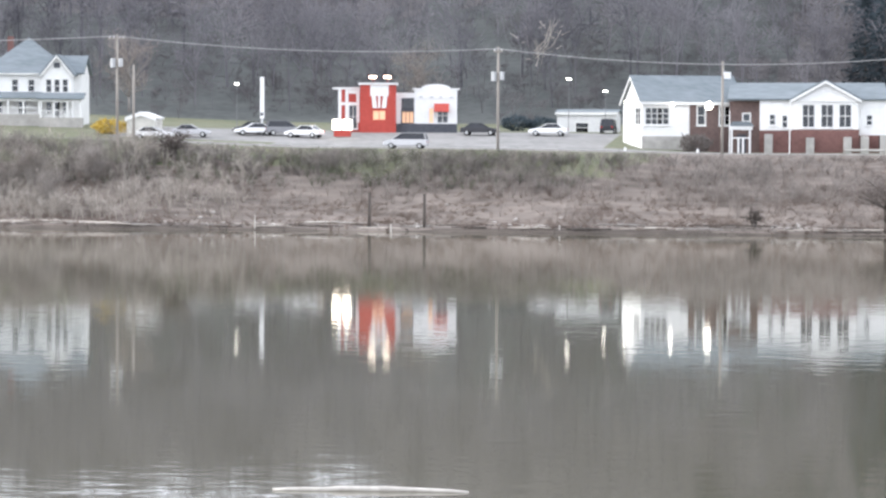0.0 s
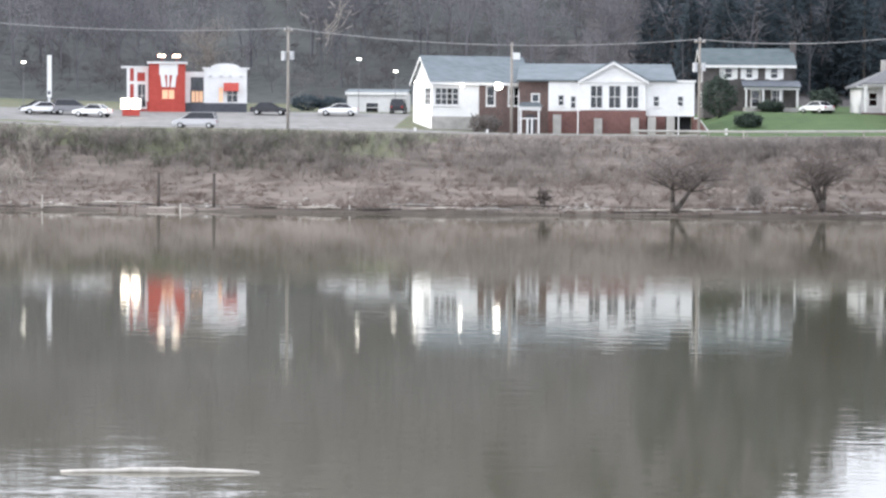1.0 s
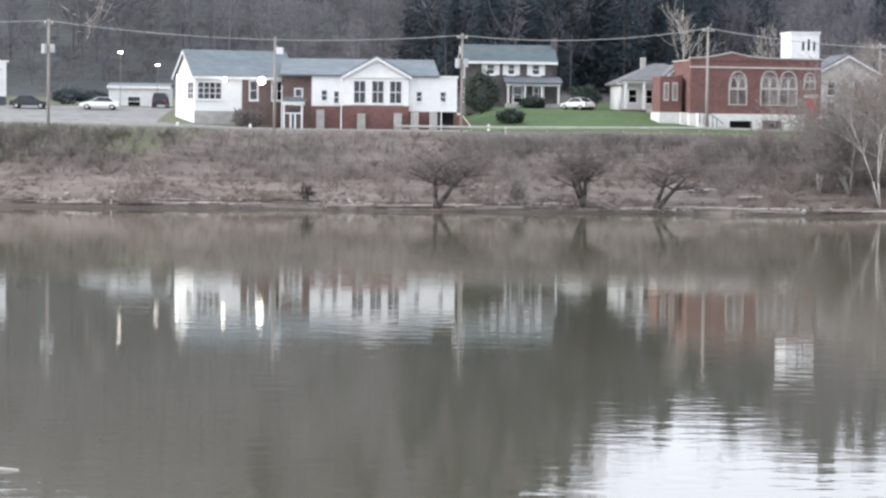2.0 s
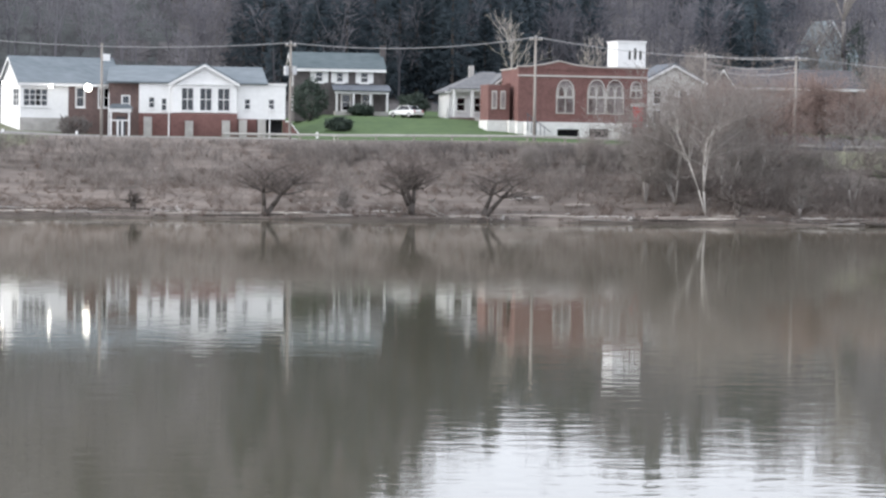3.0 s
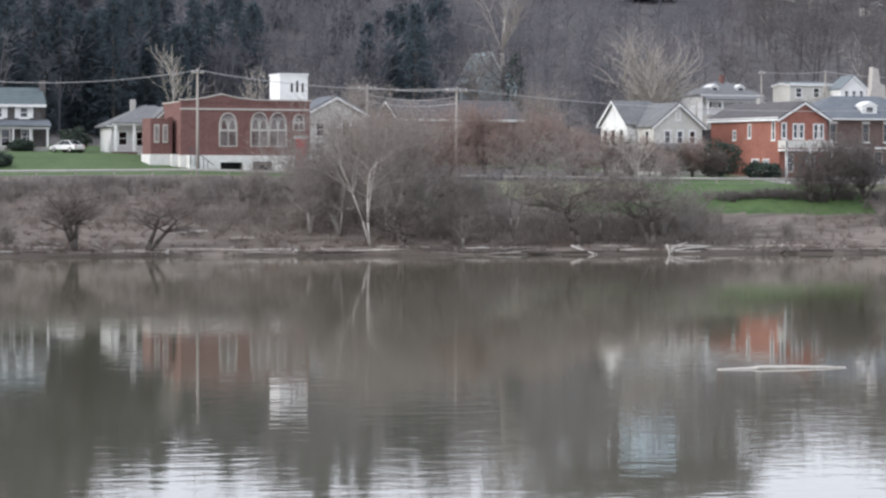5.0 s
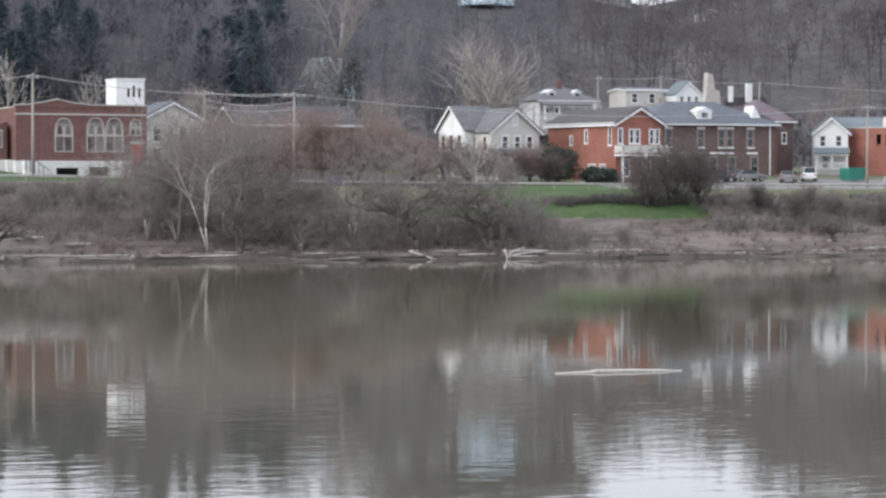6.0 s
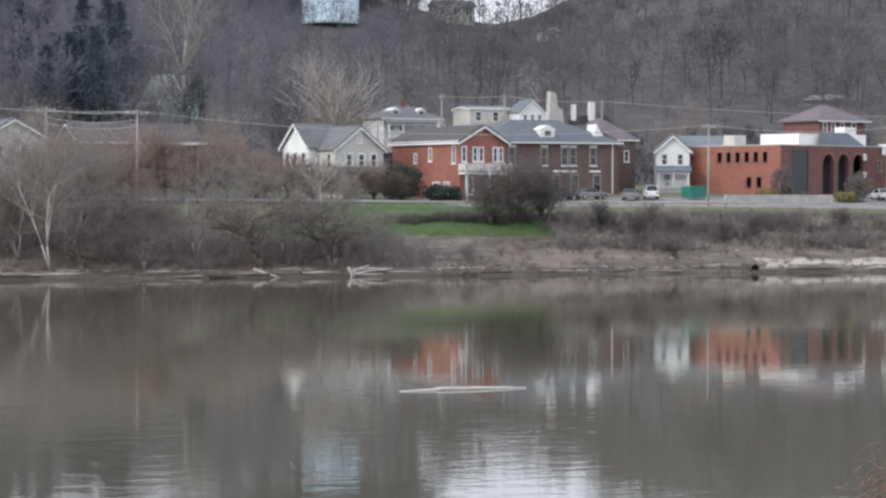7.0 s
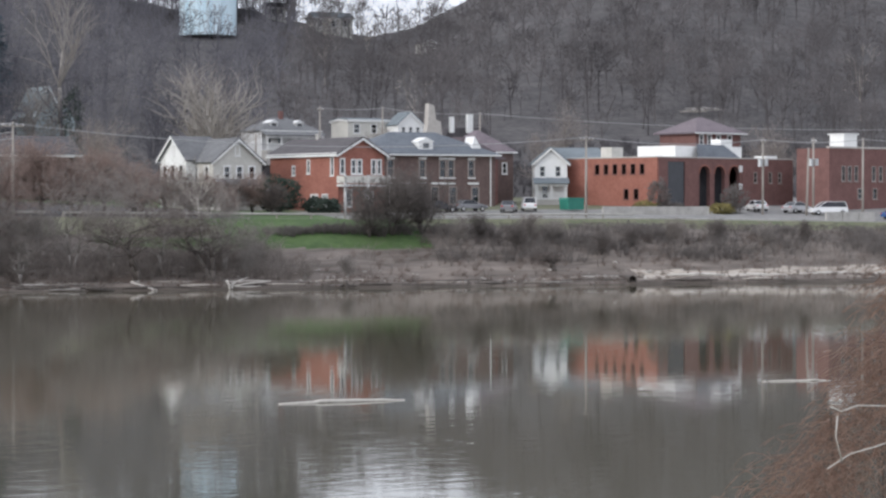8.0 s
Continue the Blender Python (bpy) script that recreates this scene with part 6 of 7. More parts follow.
def near_shrub():
    """The russet shrub on the near bank, whose top hangs over the water."""
    rng = np.random.default_rng(77)
    t = thing("willow_shrub", pose(8.15, 12.6, 1.96), "russet drooping shrub with bleached branches on the near bank", "bush")
    arms, p, q = Shape(), [], []

    def crest(x):
        return float(np.interp(x, (-1.05, -0.85, -0.5, -0.25, 0.0, 0.3, 1.2), (4.2, 4.6, 4.85, 5.25, 5.75, 5.9, 5.5)))

    for i in range(30):
        x, y = rng.uniform(-0.75, 1.1), rng.uniform(-0.35, 0.5)
        h = crest(x) - rng.uniform(0.1, 0.6)
        arms.loft([(x * 0.25, y * 0.3, 0), (x * 0.6, y * 0.6, h * 0.45), (x * 0.9, y * 0.9, h * 0.8), (x, y, h)], [0.03, 0.02, 0.011, 0.004], 5)
    for i in range(3000):
        x, y = rng.uniform(-0.95, 1.2), rng.uniform(-0.45, 0.5)
        top = crest(x) - abs(rng.normal()) * 0.22
        c = np.array([x + 0.12, y, top - rng.uniform(0.1, 0.25)])
        d = np.array([-rng.uniform(0.1, 0.8), rng.normal() * 0.4, rng.uniform(0.4, 1.2)])
        for s in range(6):
            e = c + d / np.linalg.norm(d) * 0.055
            p.append(c), q.append(e)
            c, d = e, d + np.array([-0.12, rng.normal() * 0.2, -0.42]) + rng.normal(size=3) * 0.16
    part("branching", arms, BARK_DARK, t)
    v, f = blades(p, q, 0.0026, 0.0018, rng)
    me = bpy.data.meshes.new("crown")
    me.from_pydata(v.tolist(), [], f.tolist())
    me.materials.append(TWIGS_RUST)
    ob = new("crown", me)
    ob.parent = t
    for pts in (((-0.78, -0.45, 4.93), (-0.71, -0.45, 4.9), (-0.6, -0.45, 4.93), (-0.4, -0.45, 4.92), (0.2, -0.3, 4.8)), ((-0.8, -0.45, 4.58), (-0.65, -0.45, 4.66), (-0.5, -0.45, 4.69), (-0.1, -0.4, 4.78)), ((-0.74, -0.46, 4.88), (-0.75, -0.46, 4.76), (-0.71, -0.46, 4.62))):
        part("dead_branch", Shape().loft([(a - 0.07, b, c + 0.01) for a, b, c in pts], [0.0038] * len(pts), 6), BARK_PALE, t, "bleached dead branch", smooth=True)


near_shrub()


# ---- cars, poles, wires and other small things ----
def paint(name, c):
    return shade(name, c, tuple(min(1, k * 1.1 + 0.005) for k in c), 1.5, 0.25, 0.2)


PAINTS = {"white": paint("white_car_paint", (0.72, 0.72, 0.72)), "silver": paint("silver_car_paint", (0.45, 0.45, 0.46)), "black": paint("dark_car_paint", (0.03, 0.03, 0.035)),
          "blue": paint("blue_car_paint", (0.05, 0.12, 0.3)), "grey": paint("grey_car_paint", (0.2, 0.2, 0.21))}


def car(x, y, turn, colour, label, kind="sedan", z=None, length=4.5):
    t = thing("car", place(x, y, turn, z), label, "car", "parked cars")
    L, W = length / 2, 0.88
    if kind == "van":
        low = [(-L, 0.35), (-L, 0.95), (-L + 0.1, 1.05), (L - 1.0, 1.05), (L - 0.15, 0.85), (L, 0.6), (L, 0.35)]
        cab = [(-L + 0.1, 1.05), (-L + 0.35, 1.72), (L - 2.0, 1.74), (L - 0.95, 1.05)]
    else:
        low = [(-L, 0.35), (-L, 0.85), (-L + 0.15, 0.95), (L - 1.1, 0.95), (L - 0.15, 0.75), (L, 0.55), (L, 0.35)]
        cab = [(-L + 0.55, 0.95), (-L + 1.2, 1.42), (L - 2.2, 1.44), (L - 1.3, 0.95)]
    def loft(o, w0, w1, z0, z1):
        n, v = len(o), []
        for s in (-1, 1):
            v += [(a, s * (w0 + (w1 - w0) * (b - z0) / (z1 - z0)), b) for a, b in o]
        return Shape().add(v, [tuple(range(n)), tuple(range(2 * n - 1, n - 1, -1))] + [(i, (i + 1) % n, (i + 1) % n + n, i + n) for i in range(n)])
    body = part("body", loft(low, W, W - 0.06, 0.35, 1.05), PAINTS[colour], t)
    bev = body.modifiers.new("soft_edges", "BEVEL")
    bev.width, bev.segments = 0.07, 2
    top = part("cabin", loft([(a * 0.985, b - 0.02) for a, b in cab], W - 0.08, W - 0.26, 0.95, 1.7), GLASS_DARK, t, "dark glass cabin")
    zt = max(b for a, b in cab)
    part("roof_panel", Shape().box(cab[1][0], cab[2][0], -W + 0.24, W - 0.24, zt - 0.03, zt + 0.03), PAINTS[colour], t)
    for a, b in ((cab[0], cab[1]), (cab[2], cab[3])):
        for s in (-1, 1):
            part("pillar", Shape().tube((a[0], s * (W - 0.09), a[1]), (b[0], s * (W - 0.24 if b[1] > a[1] else W - 0.09), b[1]), 0.05, 0.05, 5), PAINTS[colour], t)
    for sx in (-L + 0.8, L - 0.85):
        for s in (-1, 1):
            wh = part("wheel", Shape().tube((sx, s * (W - 0.18), 0.32), (sx, s * (W + 0.02), 0.32), 0.32, 0.32, 14), RUBBER, t)
            part("rim", Shape().tube((sx, s * (W + 0.0), 0.32), (sx, s * (W + 0.035), 0.32), 0.2, 0.18, 12), CHROME, wh)
    for s in (-1, 1):
        part("headlight", Shape().box(L - 0.1, L + 0.02, s * 0.6 - 0.16, s * 0.6 + 0.16, 0.58, 0.72), LAMP_CLEAR, t)
        part("tail_light", Shape().box(-L - 0.02, -L + 0.08, s * 0.65 - 0.12, s * 0.65 + 0.12, 0.7, 0.88), LAMP_RED, t)
    part("bumper", Shape().box(L - 0.05, L + 0.06, -W + 0.1, W - 0.1, 0.36, 0.52), PAINTS[colour], t)


for row in ((-49.4, 270.5, 180, "silver", "silver minivan on the road below the restaurant", "van", None, 4.8), (-72.0, 292, 160, "black", "dark sedan parked beside the pylon sign"), (-71.2, 289.5, 200, "white", "white sedan in the restaurant car park"),
            (-67.8, 290.5, 25, "grey", "grey car in the restaurant car park", "van"), (-64.7, 288, 165, "white", "white sedan in the restaurant car park"), (-45.0, 295, 0, "black", "black sedan parked beside the restaurant"),
            (-36.8, 295, 180, "white", "long white car parked near the shed", "sedan", None, 4.6), (-79.9, 277.5, 0, "white", "pale car parked by the garden shed"), (-77.2, 283.5, 10, "silver", "silver car parked by the garden shed"),
            (-30.6, 304, 90, "black", "dark car parked beside the white hall", "van"), (19.6, 302, 128, "white", "white car parked on the lawn drive"), (126.6, 288, 60, "grey", "grey car parked by the brick hall"),
            (130.2, 290, 70, "white", "white truck parked near the row house", "van"), (170.8, 285, 170, "white", "white van parked by the brick block", "van", None, 5.0), (168.0, 288, 20, "silver", "silver car by the utility poles"),
            (177.8, 279, 0, "blue", "blue car on the road"), (118.0, 290, 0, "black", "dark car parked before the brick hall"), (122.5, 291, 10, "grey", "grey car parked before the brick hall"), (163.0, 290, 80, "white", "white car by the arches")):
    car(*row)


def utility_pole(x, y, top, arm=1.1, can=False, label="weathered wooden utility pole with a crossarm", lean=0.0, lamp=False):
    z = ground(x, y)
    t = thing("utility_pole", pose(x, y, z, 0, lean, 0), label, "utility pole", "poles along the road")
    h = top - z
    part("pole", Shape().tube((0, 0, -0.6), (0, 0, h), 0.17, 0.12, 8), WOOD_POLE, t, smooth=True)
    if arm:
        part("crossarm", Shape().box(-arm, arm, -0.2, -0.08, h - 0.55, h - 0.4), WOOD_POLE, t)
        for a in (-arm + 0.1, -0.35, 0.35, arm - 0.1):
            part("insulator", Shape().tube((a, -0.14, h - 0.4), (a, -0.14, h - 0.22), 0.05, 0.04, 6), TRIM, t)
    if can:
        c = part("transformer", Shape().tube((-0.45, -0.1, h - 3.7), (-0.45, -0.1, h - 2.7), 0.3, 0.3, 10).tube((0.42, -0.1, h - 3.6), (0.42, -0.1, h - 2.7), 0.26, 0.26, 10), STEEL, t, "grey transformer can", smooth=False)
    if lamp:
        part("lamp_arm", Shape().tube((0, 0, h - 1.5), (0.2, -1.6, h - 0.9), 0.04), STEEL, t)
    return (x, y - 0.14, top - 0.2)


P_A = utility_pole(-82.6, 272, 20.7, 0.9, True)
P_1 = utility_pole(-39.5, 272, 19.2, 0.5, True)
P_B = utility_pole(-15.1, 272, 17.6, 0.0, False, "short wooden pole with a lamp arm", lamp=True)
P_2 = utility_pole(5.1, 272, 18.2, 0.6, True)
P_3 = utility_pole(31.65, 272, 19.3, 0.7)
P_4 = utility_pole(50.7, 274, 17.8, 1.0)
P_5 = utility_pole(59.5, 268, 17.45, 1.2)
P_6 = utility_pole(132.5, 278, 17.0, 0.9)
P_7 = utility_pole(161.1, 285, 17.2, 0.3, True)
P_8 = utility_pole(168.6, 285, 17.3, 0.3, True)
utility_pole(167.0, 284, 16.0, 0.0, lean=2.0, label="plain leaning wooden pole")
P_9 = utility_pole(173.0, 280, 17.2, 0.0, label="plain weathered wooden utility pole")
utility_pole(-80.7, 272, 17.3, 0.0, label="plain wooden pole by the garden shed")
S_1 = utility_pole(122.7, 348, 23.1, 0.5)
S_2 = utility_pole(133.3, 350, 23.3, 0.0)
S_3 = utility_pole(148.2, 348, 22.6, 0.0)
S_0 = utility_pole(97.3, 300, 17.5, 0.0)


def wire(a, b, sag, dx=0.0, dz=0.0):
    c = Shape()
    pts = []
    for i in range(13):
        s = i / 12
        pts.append(Vector(a).lerp(Vector(b), s) + Vector((dx, 0, dz - sag * 4 * s * (1 - s))))
    c.loft(pts, [0.045] * len(pts), 6)
    tagged(part("overhead_wire", c, CABLE), "thin grey overhead wire between utility poles", "wire", "overhead wires")


OUT = (-140, 272, 21.0)
for a, b, s in ((OUT, P_A, 0.8), (P_A, P_1, 0.9), (P_1, P_2, 1.2), (P_2, P_3, 0.9), (P_3, P_5, 0.8), (P_5, P_6, 1.8), (P_6, P_7, 0.7), (P_7, P_9, 0.4), (P_9, (240, 276, 17.5), 1.0)):
    wire(a, b, s)
for dz in (-0.9, -1.6):
    wire(P_4, P_5, 0.5, dz=dz)
wire(S_1, S_2, 0.3)
wire(S_2, S_3, 0.4)
wire(S_3, (230, 345, 21), 1.0)
wire(P_4, P_5, 0.4)


def street_lamp(x, y, top, label="street lamp with a small bright head"):
    z = ground(x, y)
    t = thing("street_lamp", pose(x, y, z), label, "street lamp", "lit street lamps")
    h = top - z
    part("post", Shape().tube((0, 0, -0.3), (0, 0, h + 0.1), 0.05, 0.035, 6), POST_GREY, t)
    part("lamp_head", Shape().box(-0.27, 0.27, -0.25, 0.15, h + 0.06, h + 0.16), POST_GREY, t)
    part("lamp", Shape().box(-0.23, 0.23, -0.2, 0.1, h - 0.08, h + 0.056), STREET_LIGHT, t, "glowing lamp")


street_lamp(-75.9, 300, 15.9)
street_lamp(-35.0, 300, 16.5)
street_lamp(-31.2, 306, 15.2)


def wall_light(x, y, z, r):
    t = thing("wall_light", pose(x, y, z), "bright round security light on the hall", "light", "lights on the white hall")
    part("bracket", Shape().tube((0, 0, 0), (0.1, 1.6, 0.1), 0.04), STEEL, t)
    g = Shape()
    rows, cols = 6, 10
    g.add([(r * math.sin(math.pi * i / rows) * math.cos(2 * math.pi * j / cols), r * math.sin(math.pi * i / rows) * math.sin(2 * math.pi * j / cols), r * math.cos(math.pi * i / rows)) for i in range(rows + 1) for j in range(cols)],
          [(i * cols + j, i * cols + (j + 1) % cols, (i + 1) * cols + (j + 1) % cols, (i + 1) * cols + j) for i in range(rows) for j in range(cols)])
    part("globe", g, STREET_LIGHT, t, smooth=True)


wall_light(-17.1, 281.4, 13.0, 0.42)
wall_light(-21.2, 281.5, 13.1, 0.22)
wall_light(-26.4, 281.8, 13.4, 0.16)


def log(x, y, length, r, turn, label, floating=False, mat=None, z=None, seed=0):
    rng = np.random.default_rng(seed)
    n = 12
    steps = [i / n - 0.5 for i in range(n + 1)]
    t = Shape().loft([(k * length, 0.03 * length * math.sin(k * 3.0 + seed), 0.03 * length * (0.1 - k * k) + rng.normal() * 0.012) for k in steps],
                     [r * (1.15 - abs(k) * 1.1) * rng.uniform(0.88, 1.1) for k in steps], 9)
    ob = part("driftwood_log", t, mat or DRIFTWOOD, smooth=True)
    ob.matrix_world = pose(x, y, (0.02 if floating else ground(x, y) + r * 0.4) if z is None else z, 0, 0, turn)
    tagged(ob, label, "log", "" if floating else "driftwood on the bank")


log(-11.3, 57.4, 4.6, 0.075, 4, "bleached driftwood log floating in the river", True, BARK_PALE, seed=1)
log(35.5, 97.9, 5.6, 0.085, 3, "bleached driftwood log floating in the river", True, BARK_PALE, seed=2)
log(59.4, 101.9, 3.4, 0.05, -4, "thin bleached branch floating in the river", True, BARK_PALE, seed=3)
rng = np.random.default_rng(5)
for i, x in enumerate(np.arange(-100, 178, 5.2)):
    y = 240.2 + rng.uniform(0.2, 0.9) - 0.8 * noise.noise((x * 0.05, 3.1, 0)) - 0.5 * noise.noise((x * 0.21, 8.7, 0))
    log(x + rng.uniform(-2, 2), y, rng.uniform(2.5, 7.5), rng.uniform(0.06, 0.15), rng.uniform(-5, 5), "grey driftwood log lying along the water's edge", seed=10 + i, mat=DRIFTWOOD if i % 5 in (0, 3) else BARK if i % 5 == 1 else BARK_DARK)
for i, x in enumerate(np.arange(-104, 120, 4.3)):
    y = 241.3 + rng.uniform(0, 1.6) - 0.8 * noise.noise((x * 0.05, 3.1, 0))
    log(x + rng.uniform(-2, 2), y, rng.uniform(4, 11), rng.uniform(0.05, 0.11), rng.uniform(-3, 3), "long thin driftwood pole stranded above the waterline", seed=200 + i, mat=(DRIFTWOOD, BARK_DARK, BARK_PALE, BARK_DARK, BARK)[i % 5])
for i, (x, y, l, turn, m) in enumerate(((29.0, 247.5, 6.0, 25, BARK_PALE), (33.5, 246.0, 4.0, 20, DRIFTWOOD),
        (129, 242.8, 7.0, 2, BARK_PALE), (137, 243.2, 8.0, -2, BARK_PALE), (146, 243, 8.5, 2, BARK_PALE), (155, 243, 7.0, 0, BARK_PALE), (61.0, 240.3, 2.2, 5, BARK_DARK), (-64.6, 246, 1.2, 70, BARK_PALE))):
    log(x, y, l, 0.16, turn, "pale dead branch stranded on the bank", mat=m, seed=70 + i)


x, y = 0.536 * 405, 405
log(x, y, 9.0, 0.28, 12, "pale fallen trunk lying across the wooded slope", mat=BARK_PALE, z=ground(x, y) + 0.9, seed=91)
log(x - 3.2, y - 1.5, 5.0, 0.22, -35, "pale fallen trunk lying across the wooded slope", mat=BARK_WARM, z=ground(x, y) + 0.4, seed=92)


def snag(label, mat, arms, name="fallen_branch", category="branch"):
    """A dead tangle at the waterline: each arm a bent limb from a to b, with side shoots."""
    t = thing(name, pose(arms[0][0][0], arms[0][0][1], 0), label, category, "dead wood at the water's edge")
    o = np.array([arms[0][0][0], arms[0][0][1], 0.0])
    rng = np.random.default_rng(int(abs(o[0]) * 10))
    for a, b, r in arms:
        a, b = np.array(a) - o, np.array(b) - o
        mid = a + (b - a) * 0.5 + rng.normal(size=3) * 0.07
        s = Shape().loft([tuple(a), tuple(a + (mid - a) * 0.5), tuple(mid), tuple(mid + (b - mid) * 0.6), tuple(b)], [r, r * 0.95, r * 0.85, r * 0.65, r * 0.4], 7)
        limb = part("limb", s, mat, t, smooth=True)
        for k in range(2):
            c = a + (b - a) * rng.uniform(0.4, 0.8)
            d = (b - a) * 0.25 + rng.normal(size=3) * 0.22
            part("shoot", Shape().tube(tuple(c), tuple(c + d), r * 0.4, r * 0.15, 5), mat, limb)


snag("bleached branch slanting into the river", BARK_PALE, [((65.2, 241.0, 0.85), (67.5, 239.6, 0.05), 0.11)])
snag("bleached broken stump with grey fallen limbs", BARK_PALE, [((74.85, 240.2, 0.95), (75.1, 240.0, -0.4), 0.13), ((75.45, 240.2, 0.7), (75.3, 240.0, -0.4), 0.12), ((75.2, 240.3, 0.4), (77.4, 241.2, 1.15), 0.09), ((75.6, 240.2, 0.35), (79.0, 240.6, 0.75), 0.09), ((75.6, 240.1, 0.3), (78.4, 240.2, 0.3), 0.08)])
snag("grey fallen limbs at the foot of a bank tree", BARK, [((18.0, 240.8, 1.3), (20.1, 240.0, 0.3), 0.09), ((17.6, 240.9, 0.9), (19.8, 240.1, 0.2), 0.08), ((17.9, 240.7, 1.6), (19.0, 240.2, 0.7), 0.06)])
snag("dark rotten stump at the water's edge", BARK_DARK, [((87.4, 240.3, 0.75), (87.5, 240.1, -0.5), 0.3), ((87.5, 240.2, 0.3), (88.6, 240.0, 0.2), 0.14), ((87.3, 240.2, 0.4), (86.6, 240.0, 0.0), 0.12)], "rotten_stump", "stump")
snag("dark drift snag lying in the water", BARK_DARK, [((60.5, 240.0, 0.35), (63.2, 239.8, 0.05), 0.24), ((60.6, 240.1, 0.1), (62.5, 239.6, 0.3), 0.14)])


def pale_boulder(x, y, s):
    rng = np.random.default_rng(int(x * 7))
    b = Shape().loft([(0, 0, -0.3 * s), (0, 0, 0), (0.03, 0, 0.5 * s), (0.05, 0, 0.9 * s), (0.05, 0, s)], [0.42 * s, 0.5 * s, 0.46 * s, 0.3 * s, 0.05 * s], 8)
    b.v = [(p[0] + rng.normal() * 0.03, p[1] + rng.normal() * 0.03, p[2]) for p in b.v]
    ob = part("pale_stone", b, CONCRETE)
    ob.matrix_world = pose(x, y, ground(x, y) - 0.05)
    tagged(ob, "pale stone at the water's edge", "stone", "pale stones by the water")


pale_boulder(25.1, 240.7, 0.36), pale_boulder(37.5, 240.7, 0.38), pale_boulder(8.3, 241.5, 0.3)


def post(x, top):
    y = 241.2
    t = thing("mooring_post", pose(x, y, 0), "dark weathered wooden mooring post at the waterline", "post", "mooring posts")
    part("post_shaft", Shape().tube((0, 0, -1.5), (0.03, 0, top), 0.17, 0.15, 8), STEEL_DARK, t, smooth=True)
    part("pile_cap", Shape().tube((0.03, 0, top), (0.03, 0, top + 0.06), 0.18, 0.16, 8), STEEL_DARK, t)


post(-47.7, 3.7), post(-42.25, 3.6)
for x, h in ((-28.9, 0.8), (-59.0, 1.5), (-45.4, 0.7)):
    t = thing("marker_stake", pose(x, 240.3, 0), "short bleached stake at the water's edge", "stake")
    part("stake", Shape().tube((0, 0, -1), (0.05, 0, h), 0.09, 0.07, 6), BARK_PALE, t)


def guardrail(x0, x1, y=263.8):
    t = thing("guardrail", pose(0, 0, 0), "pale weathered guardrail along the river road", "guardrail")
    n = int((x1 - x0) / 4)
    for i in range(n):
        a, b = x0 + (x1 - x0) * i / n, x0 + (x1 - x0) * (i + 1) / n
        za, zb = ground(a, y) + 0.5, ground(b, y) + 0.5
        part("rail", Shape().add([(a, y, za - 0.12), (b - 0.02, y, zb - 0.12), (b - 0.02, y - 0.05, zb), (a, y - 0.05, za), (a, y, za + 0.14), (b - 0.02, y, zb + 0.14), (a, y + 0.06, za), (b - 0.02, y + 0.06, zb)],
                                 [(0, 1, 2, 3), (3, 2, 5, 4), (4, 5, 7, 6), (6, 7, 1, 0), (0, 3, 4, 6), (1, 7, 5, 2)]), CONCRETE, t)
        part("rail_post", Shape().box(a - 0.08, a + 0.08, y + 0.064, y + 0.2, ground(a, y) - 0.3, za + 0.15), WOOD_POLE, t)


guardrail(-2, 62)
guardrail(64, 132)


def kerb(x0, x1, y):
    k = Shape()
    for a in np.arange(x0, x1, 3.0):
        k.box(a, a + 2.97, y, y + 0.25, ground(a, y) - 0.3, ground(a, y) + 0.15)
    tagged(part("kerb", k, CONCRETE), "pale concrete kerb along the road", kind="structure")


kerb(-78, 5, 273.6), kerb(100, 180, 273.6)
t = thing("dumpster", place(136.2, 290, 15), "green steel dumpster beside the brick building", "dumpster")
part("bin", Shape().prism(((-1.2, 0.15), (1.2, 0.15), (1.35, 1.5), (-1.35, 1.5)), -0.9, 0.9), GREEN_BOX, t)
part("lid", Shape().prism(((-1.4, 1.5), (1.4, 1.5), (1.2, 1.7), (-1.2, 1.7)), -0.95, 0.95), GREEN_BOX, t)
t = thing("drain_pipe", pose(120.0, 241.4, 0.45), "dark corrugated drain pipe in the bank", "pipe")
n = 14
ring = [(math.cos(2 * math.pi * i / n), math.sin(2 * math.pi * i / n)) for i in range(n)]
part("pipe", Shape().add([(c * r, y, s * r) for r, y in ((0.5, -1.2), (0.5, 3), (0.42, -1.2), (0.42, 3)) for c, s in ring],
     [(i, (i + 1) % n, (i + 1) % n + n, i + n) for i in range(n)] + [(i + 2 * n, i + 3 * n, (i + 1) % n + 3 * n, (i + 1) % n + 2 * n) for i in range(n)]
     + [(i, i + 2 * n, (i + 1) % n + 2 * n, (i + 1) % n) for i in range(n)]), STEEL_DARK, t)
t = thing("hillside_cottage", place(88.4, 384, 13, 19.5), "pale blue-grey cottage with a steep roof among the trees", "house")
shell(t, 5.0, 6, 3.2, PALE_BLUE, z0=-3)
gable_roof(t, 5.0, 6, 3.2, 4.3, ROOF_PALE, "y", 0.45, PALE_BLUE)
part("lean_to", Shape().prism(((5.0, -3), (7.6, -3), (7.6, 2.2), (6.4, 4.6), (5.0, 4.6)), 0.8, 5), PALE_BLUE, t)
t = thing("stone_ruin", place(139.0, 348, 6, 17.5), "pale stone chimney stack and wall on the slope", "ruin")
part("masonry", Shape().prism(((0, 0), (3.4, 0), (3.0, 3.6), (2.2, 3.9), (1.9, 6.0), (1.0, 6.3), (0.8, 3.0)), 0, 1.2), STONE_LIGHT, t)
part("white_flue", Shape().box(4.7, 5.3, 0, 0.6, 2, 4.4), WHITE, t)
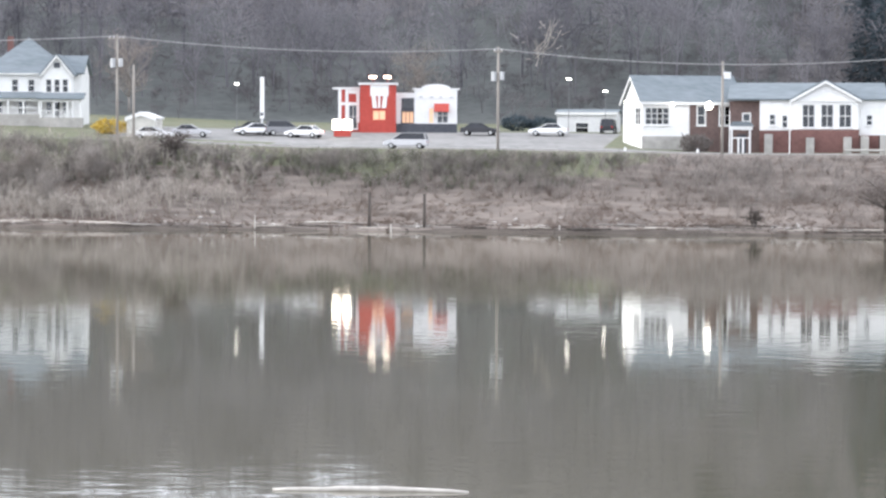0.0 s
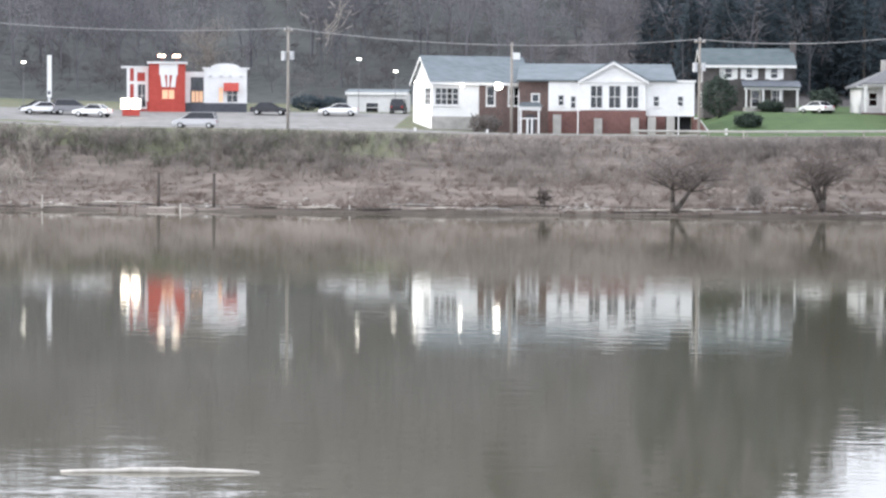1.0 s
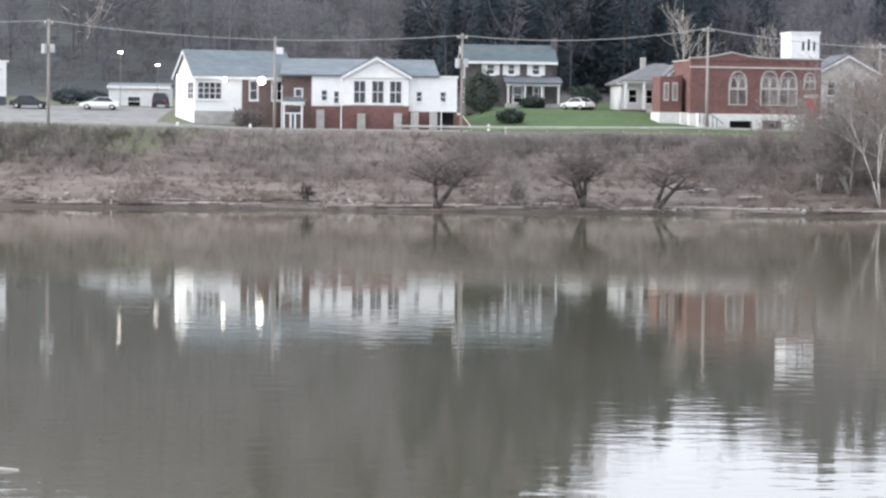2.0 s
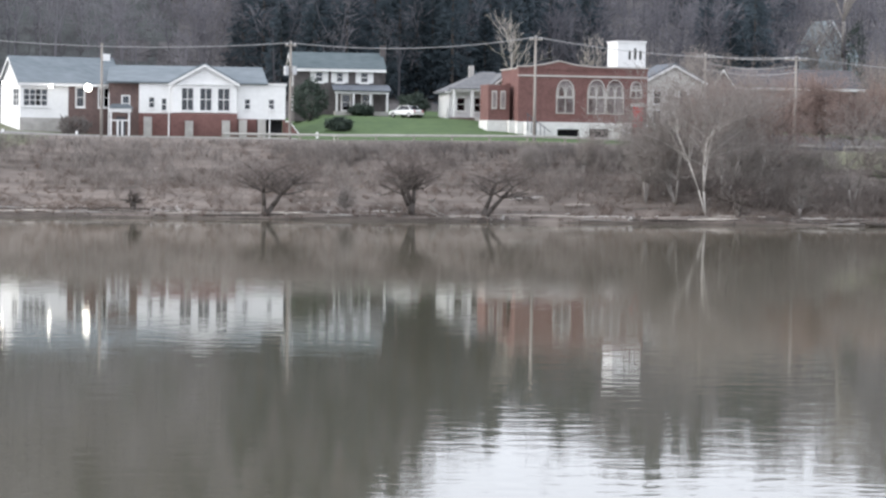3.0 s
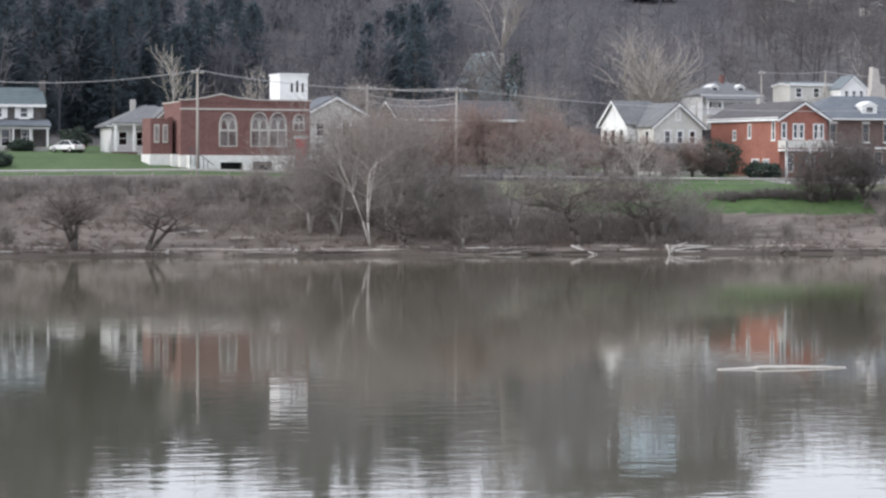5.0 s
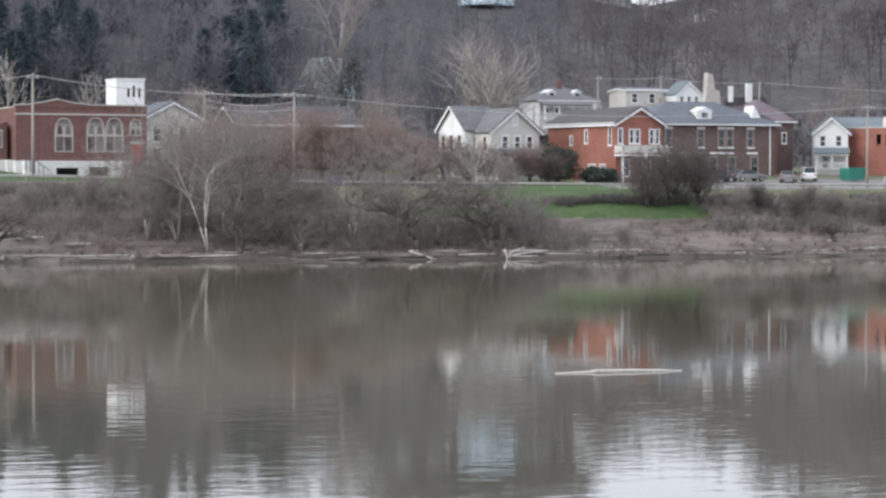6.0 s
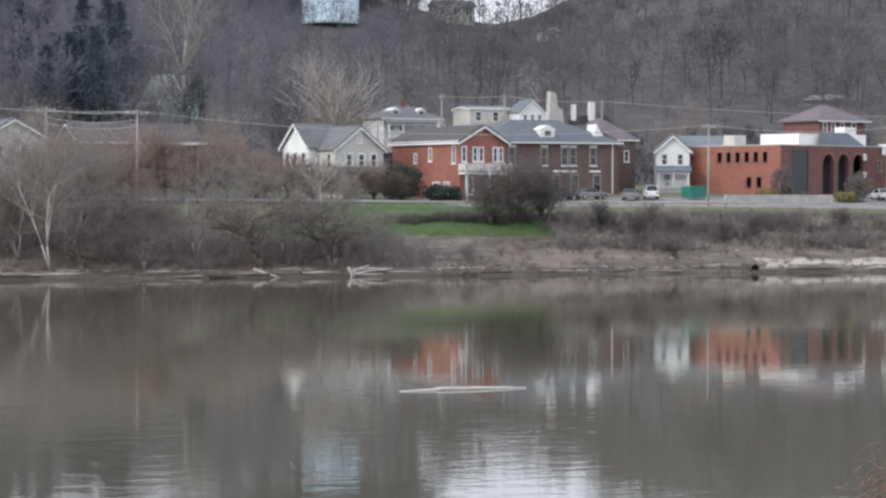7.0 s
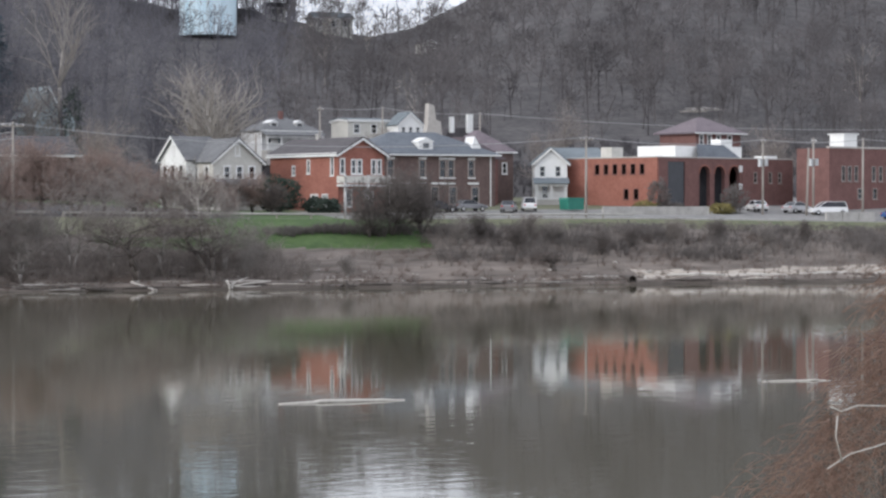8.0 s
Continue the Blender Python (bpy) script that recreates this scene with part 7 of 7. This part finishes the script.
part("white_flue", Shape().box(7.6, 8.5, 0, 0.6, 2, 4.8), WHITE, t)
part("roof", Shape().prism(((3.6, 0), (13.0, 0), (11, 2.8), (5, 2.8)), 0.8, 5), ROOF_DARK, t)
for x, y, h in ((-18.0, 276.5, 0.5), (8.2, 276.6, 0.7), (-26.0, 276.8, 0.4)):
    b = thing("bollard", place(x, y), "small white bollard beside the road", "bollard")
    part("post", Shape().tube((0, 0, -0.2), (0, 0, h), 0.16, 0.13, 8), TRIM, b)
t = thing("barrier_wall", place(165.5, 276.5), "low pale concrete barrier beside the road", "wall")
for i in range(3):
    part("block", Shape().prism(((i * 2.4, -0.3), (i * 2.4 + 2.36, -0.3), (i * 2.4 + 2.3, 1.1), (i * 2.4 + 0.06, 1.1)), 0, 0.4), CONCRETE, t)
t = thing("retaining_wall", place(137.5, 283.5), "low grey retaining wall below the brick building", "wall")
for i in range(5):
    part("wall_panel", Shape().box(i * 3.0, i * 3.0 + 2.97, 0, 0.35, -0.4, 1.0), CONCRETE, t)
for x, y, h in ((-14.7, 279.2, 4.6), (-8.1, 279.0, 5.4), (3.0, 279.2, 3.2)):
    b = thing("slim_post", place(x, y), "slim white post in front of the halls", "post", "posts before the halls")
    part("shaft", Shape().tube((0, 0, -0.3), (0, 0, h), 0.07, 0.05, 8), TRIM, b)
    part("finial", Shape().tube((0, 0, h), (0, 0, h + 0.15), 0.08, 0.02, 8), TRIM, b)
t = thing("marker_stake", place(9.6, 258.5), "short bleached stake leaning on the bank", "stake")
part("stake", Shape().tube((0, 0, -0.4), (-0.25, 0, 1.6), 0.07, 0.06, 6), BARK_PALE, t)

# pale stones, bottles and wood chips strewn over the lower bank
rng = np.random.default_rng(21)
vs, fs = [], []
for i in range(420):
    x, y = rng.uniform(-110, 190), 240.9 + abs(rng.normal()) * 2.6
    r = rng.uniform(0.06, 0.2) * (1.6 if rng.uniform() < 0.1 else 1.0)
    c = np.array([x, y, ground(x, y) + r * 0.3])
    a = rng.normal(size=(6, 3)) * 0.15 + np.array([(1.6, 0, 0), (-1.6, 0, 0), (0, 1, 0), (0, -1, 0), (0, 0, 0.7), (0, 0, -0.7)])
    k = len(vs) * 6
    vs.append(c + a * r)
    fs += [(p + k, q + k, s + k) for p, q, s in ((0, 2, 4), (2, 1, 4), (1, 3, 4), (3, 0, 4), (2, 0, 5), (1, 2, 5), (3, 1, 5), (0, 3, 5))]
stuff("bank_debris", np.concatenate(vs), fs, DEBRIS, "pale stones and drift litter on the lower bank", "stones")
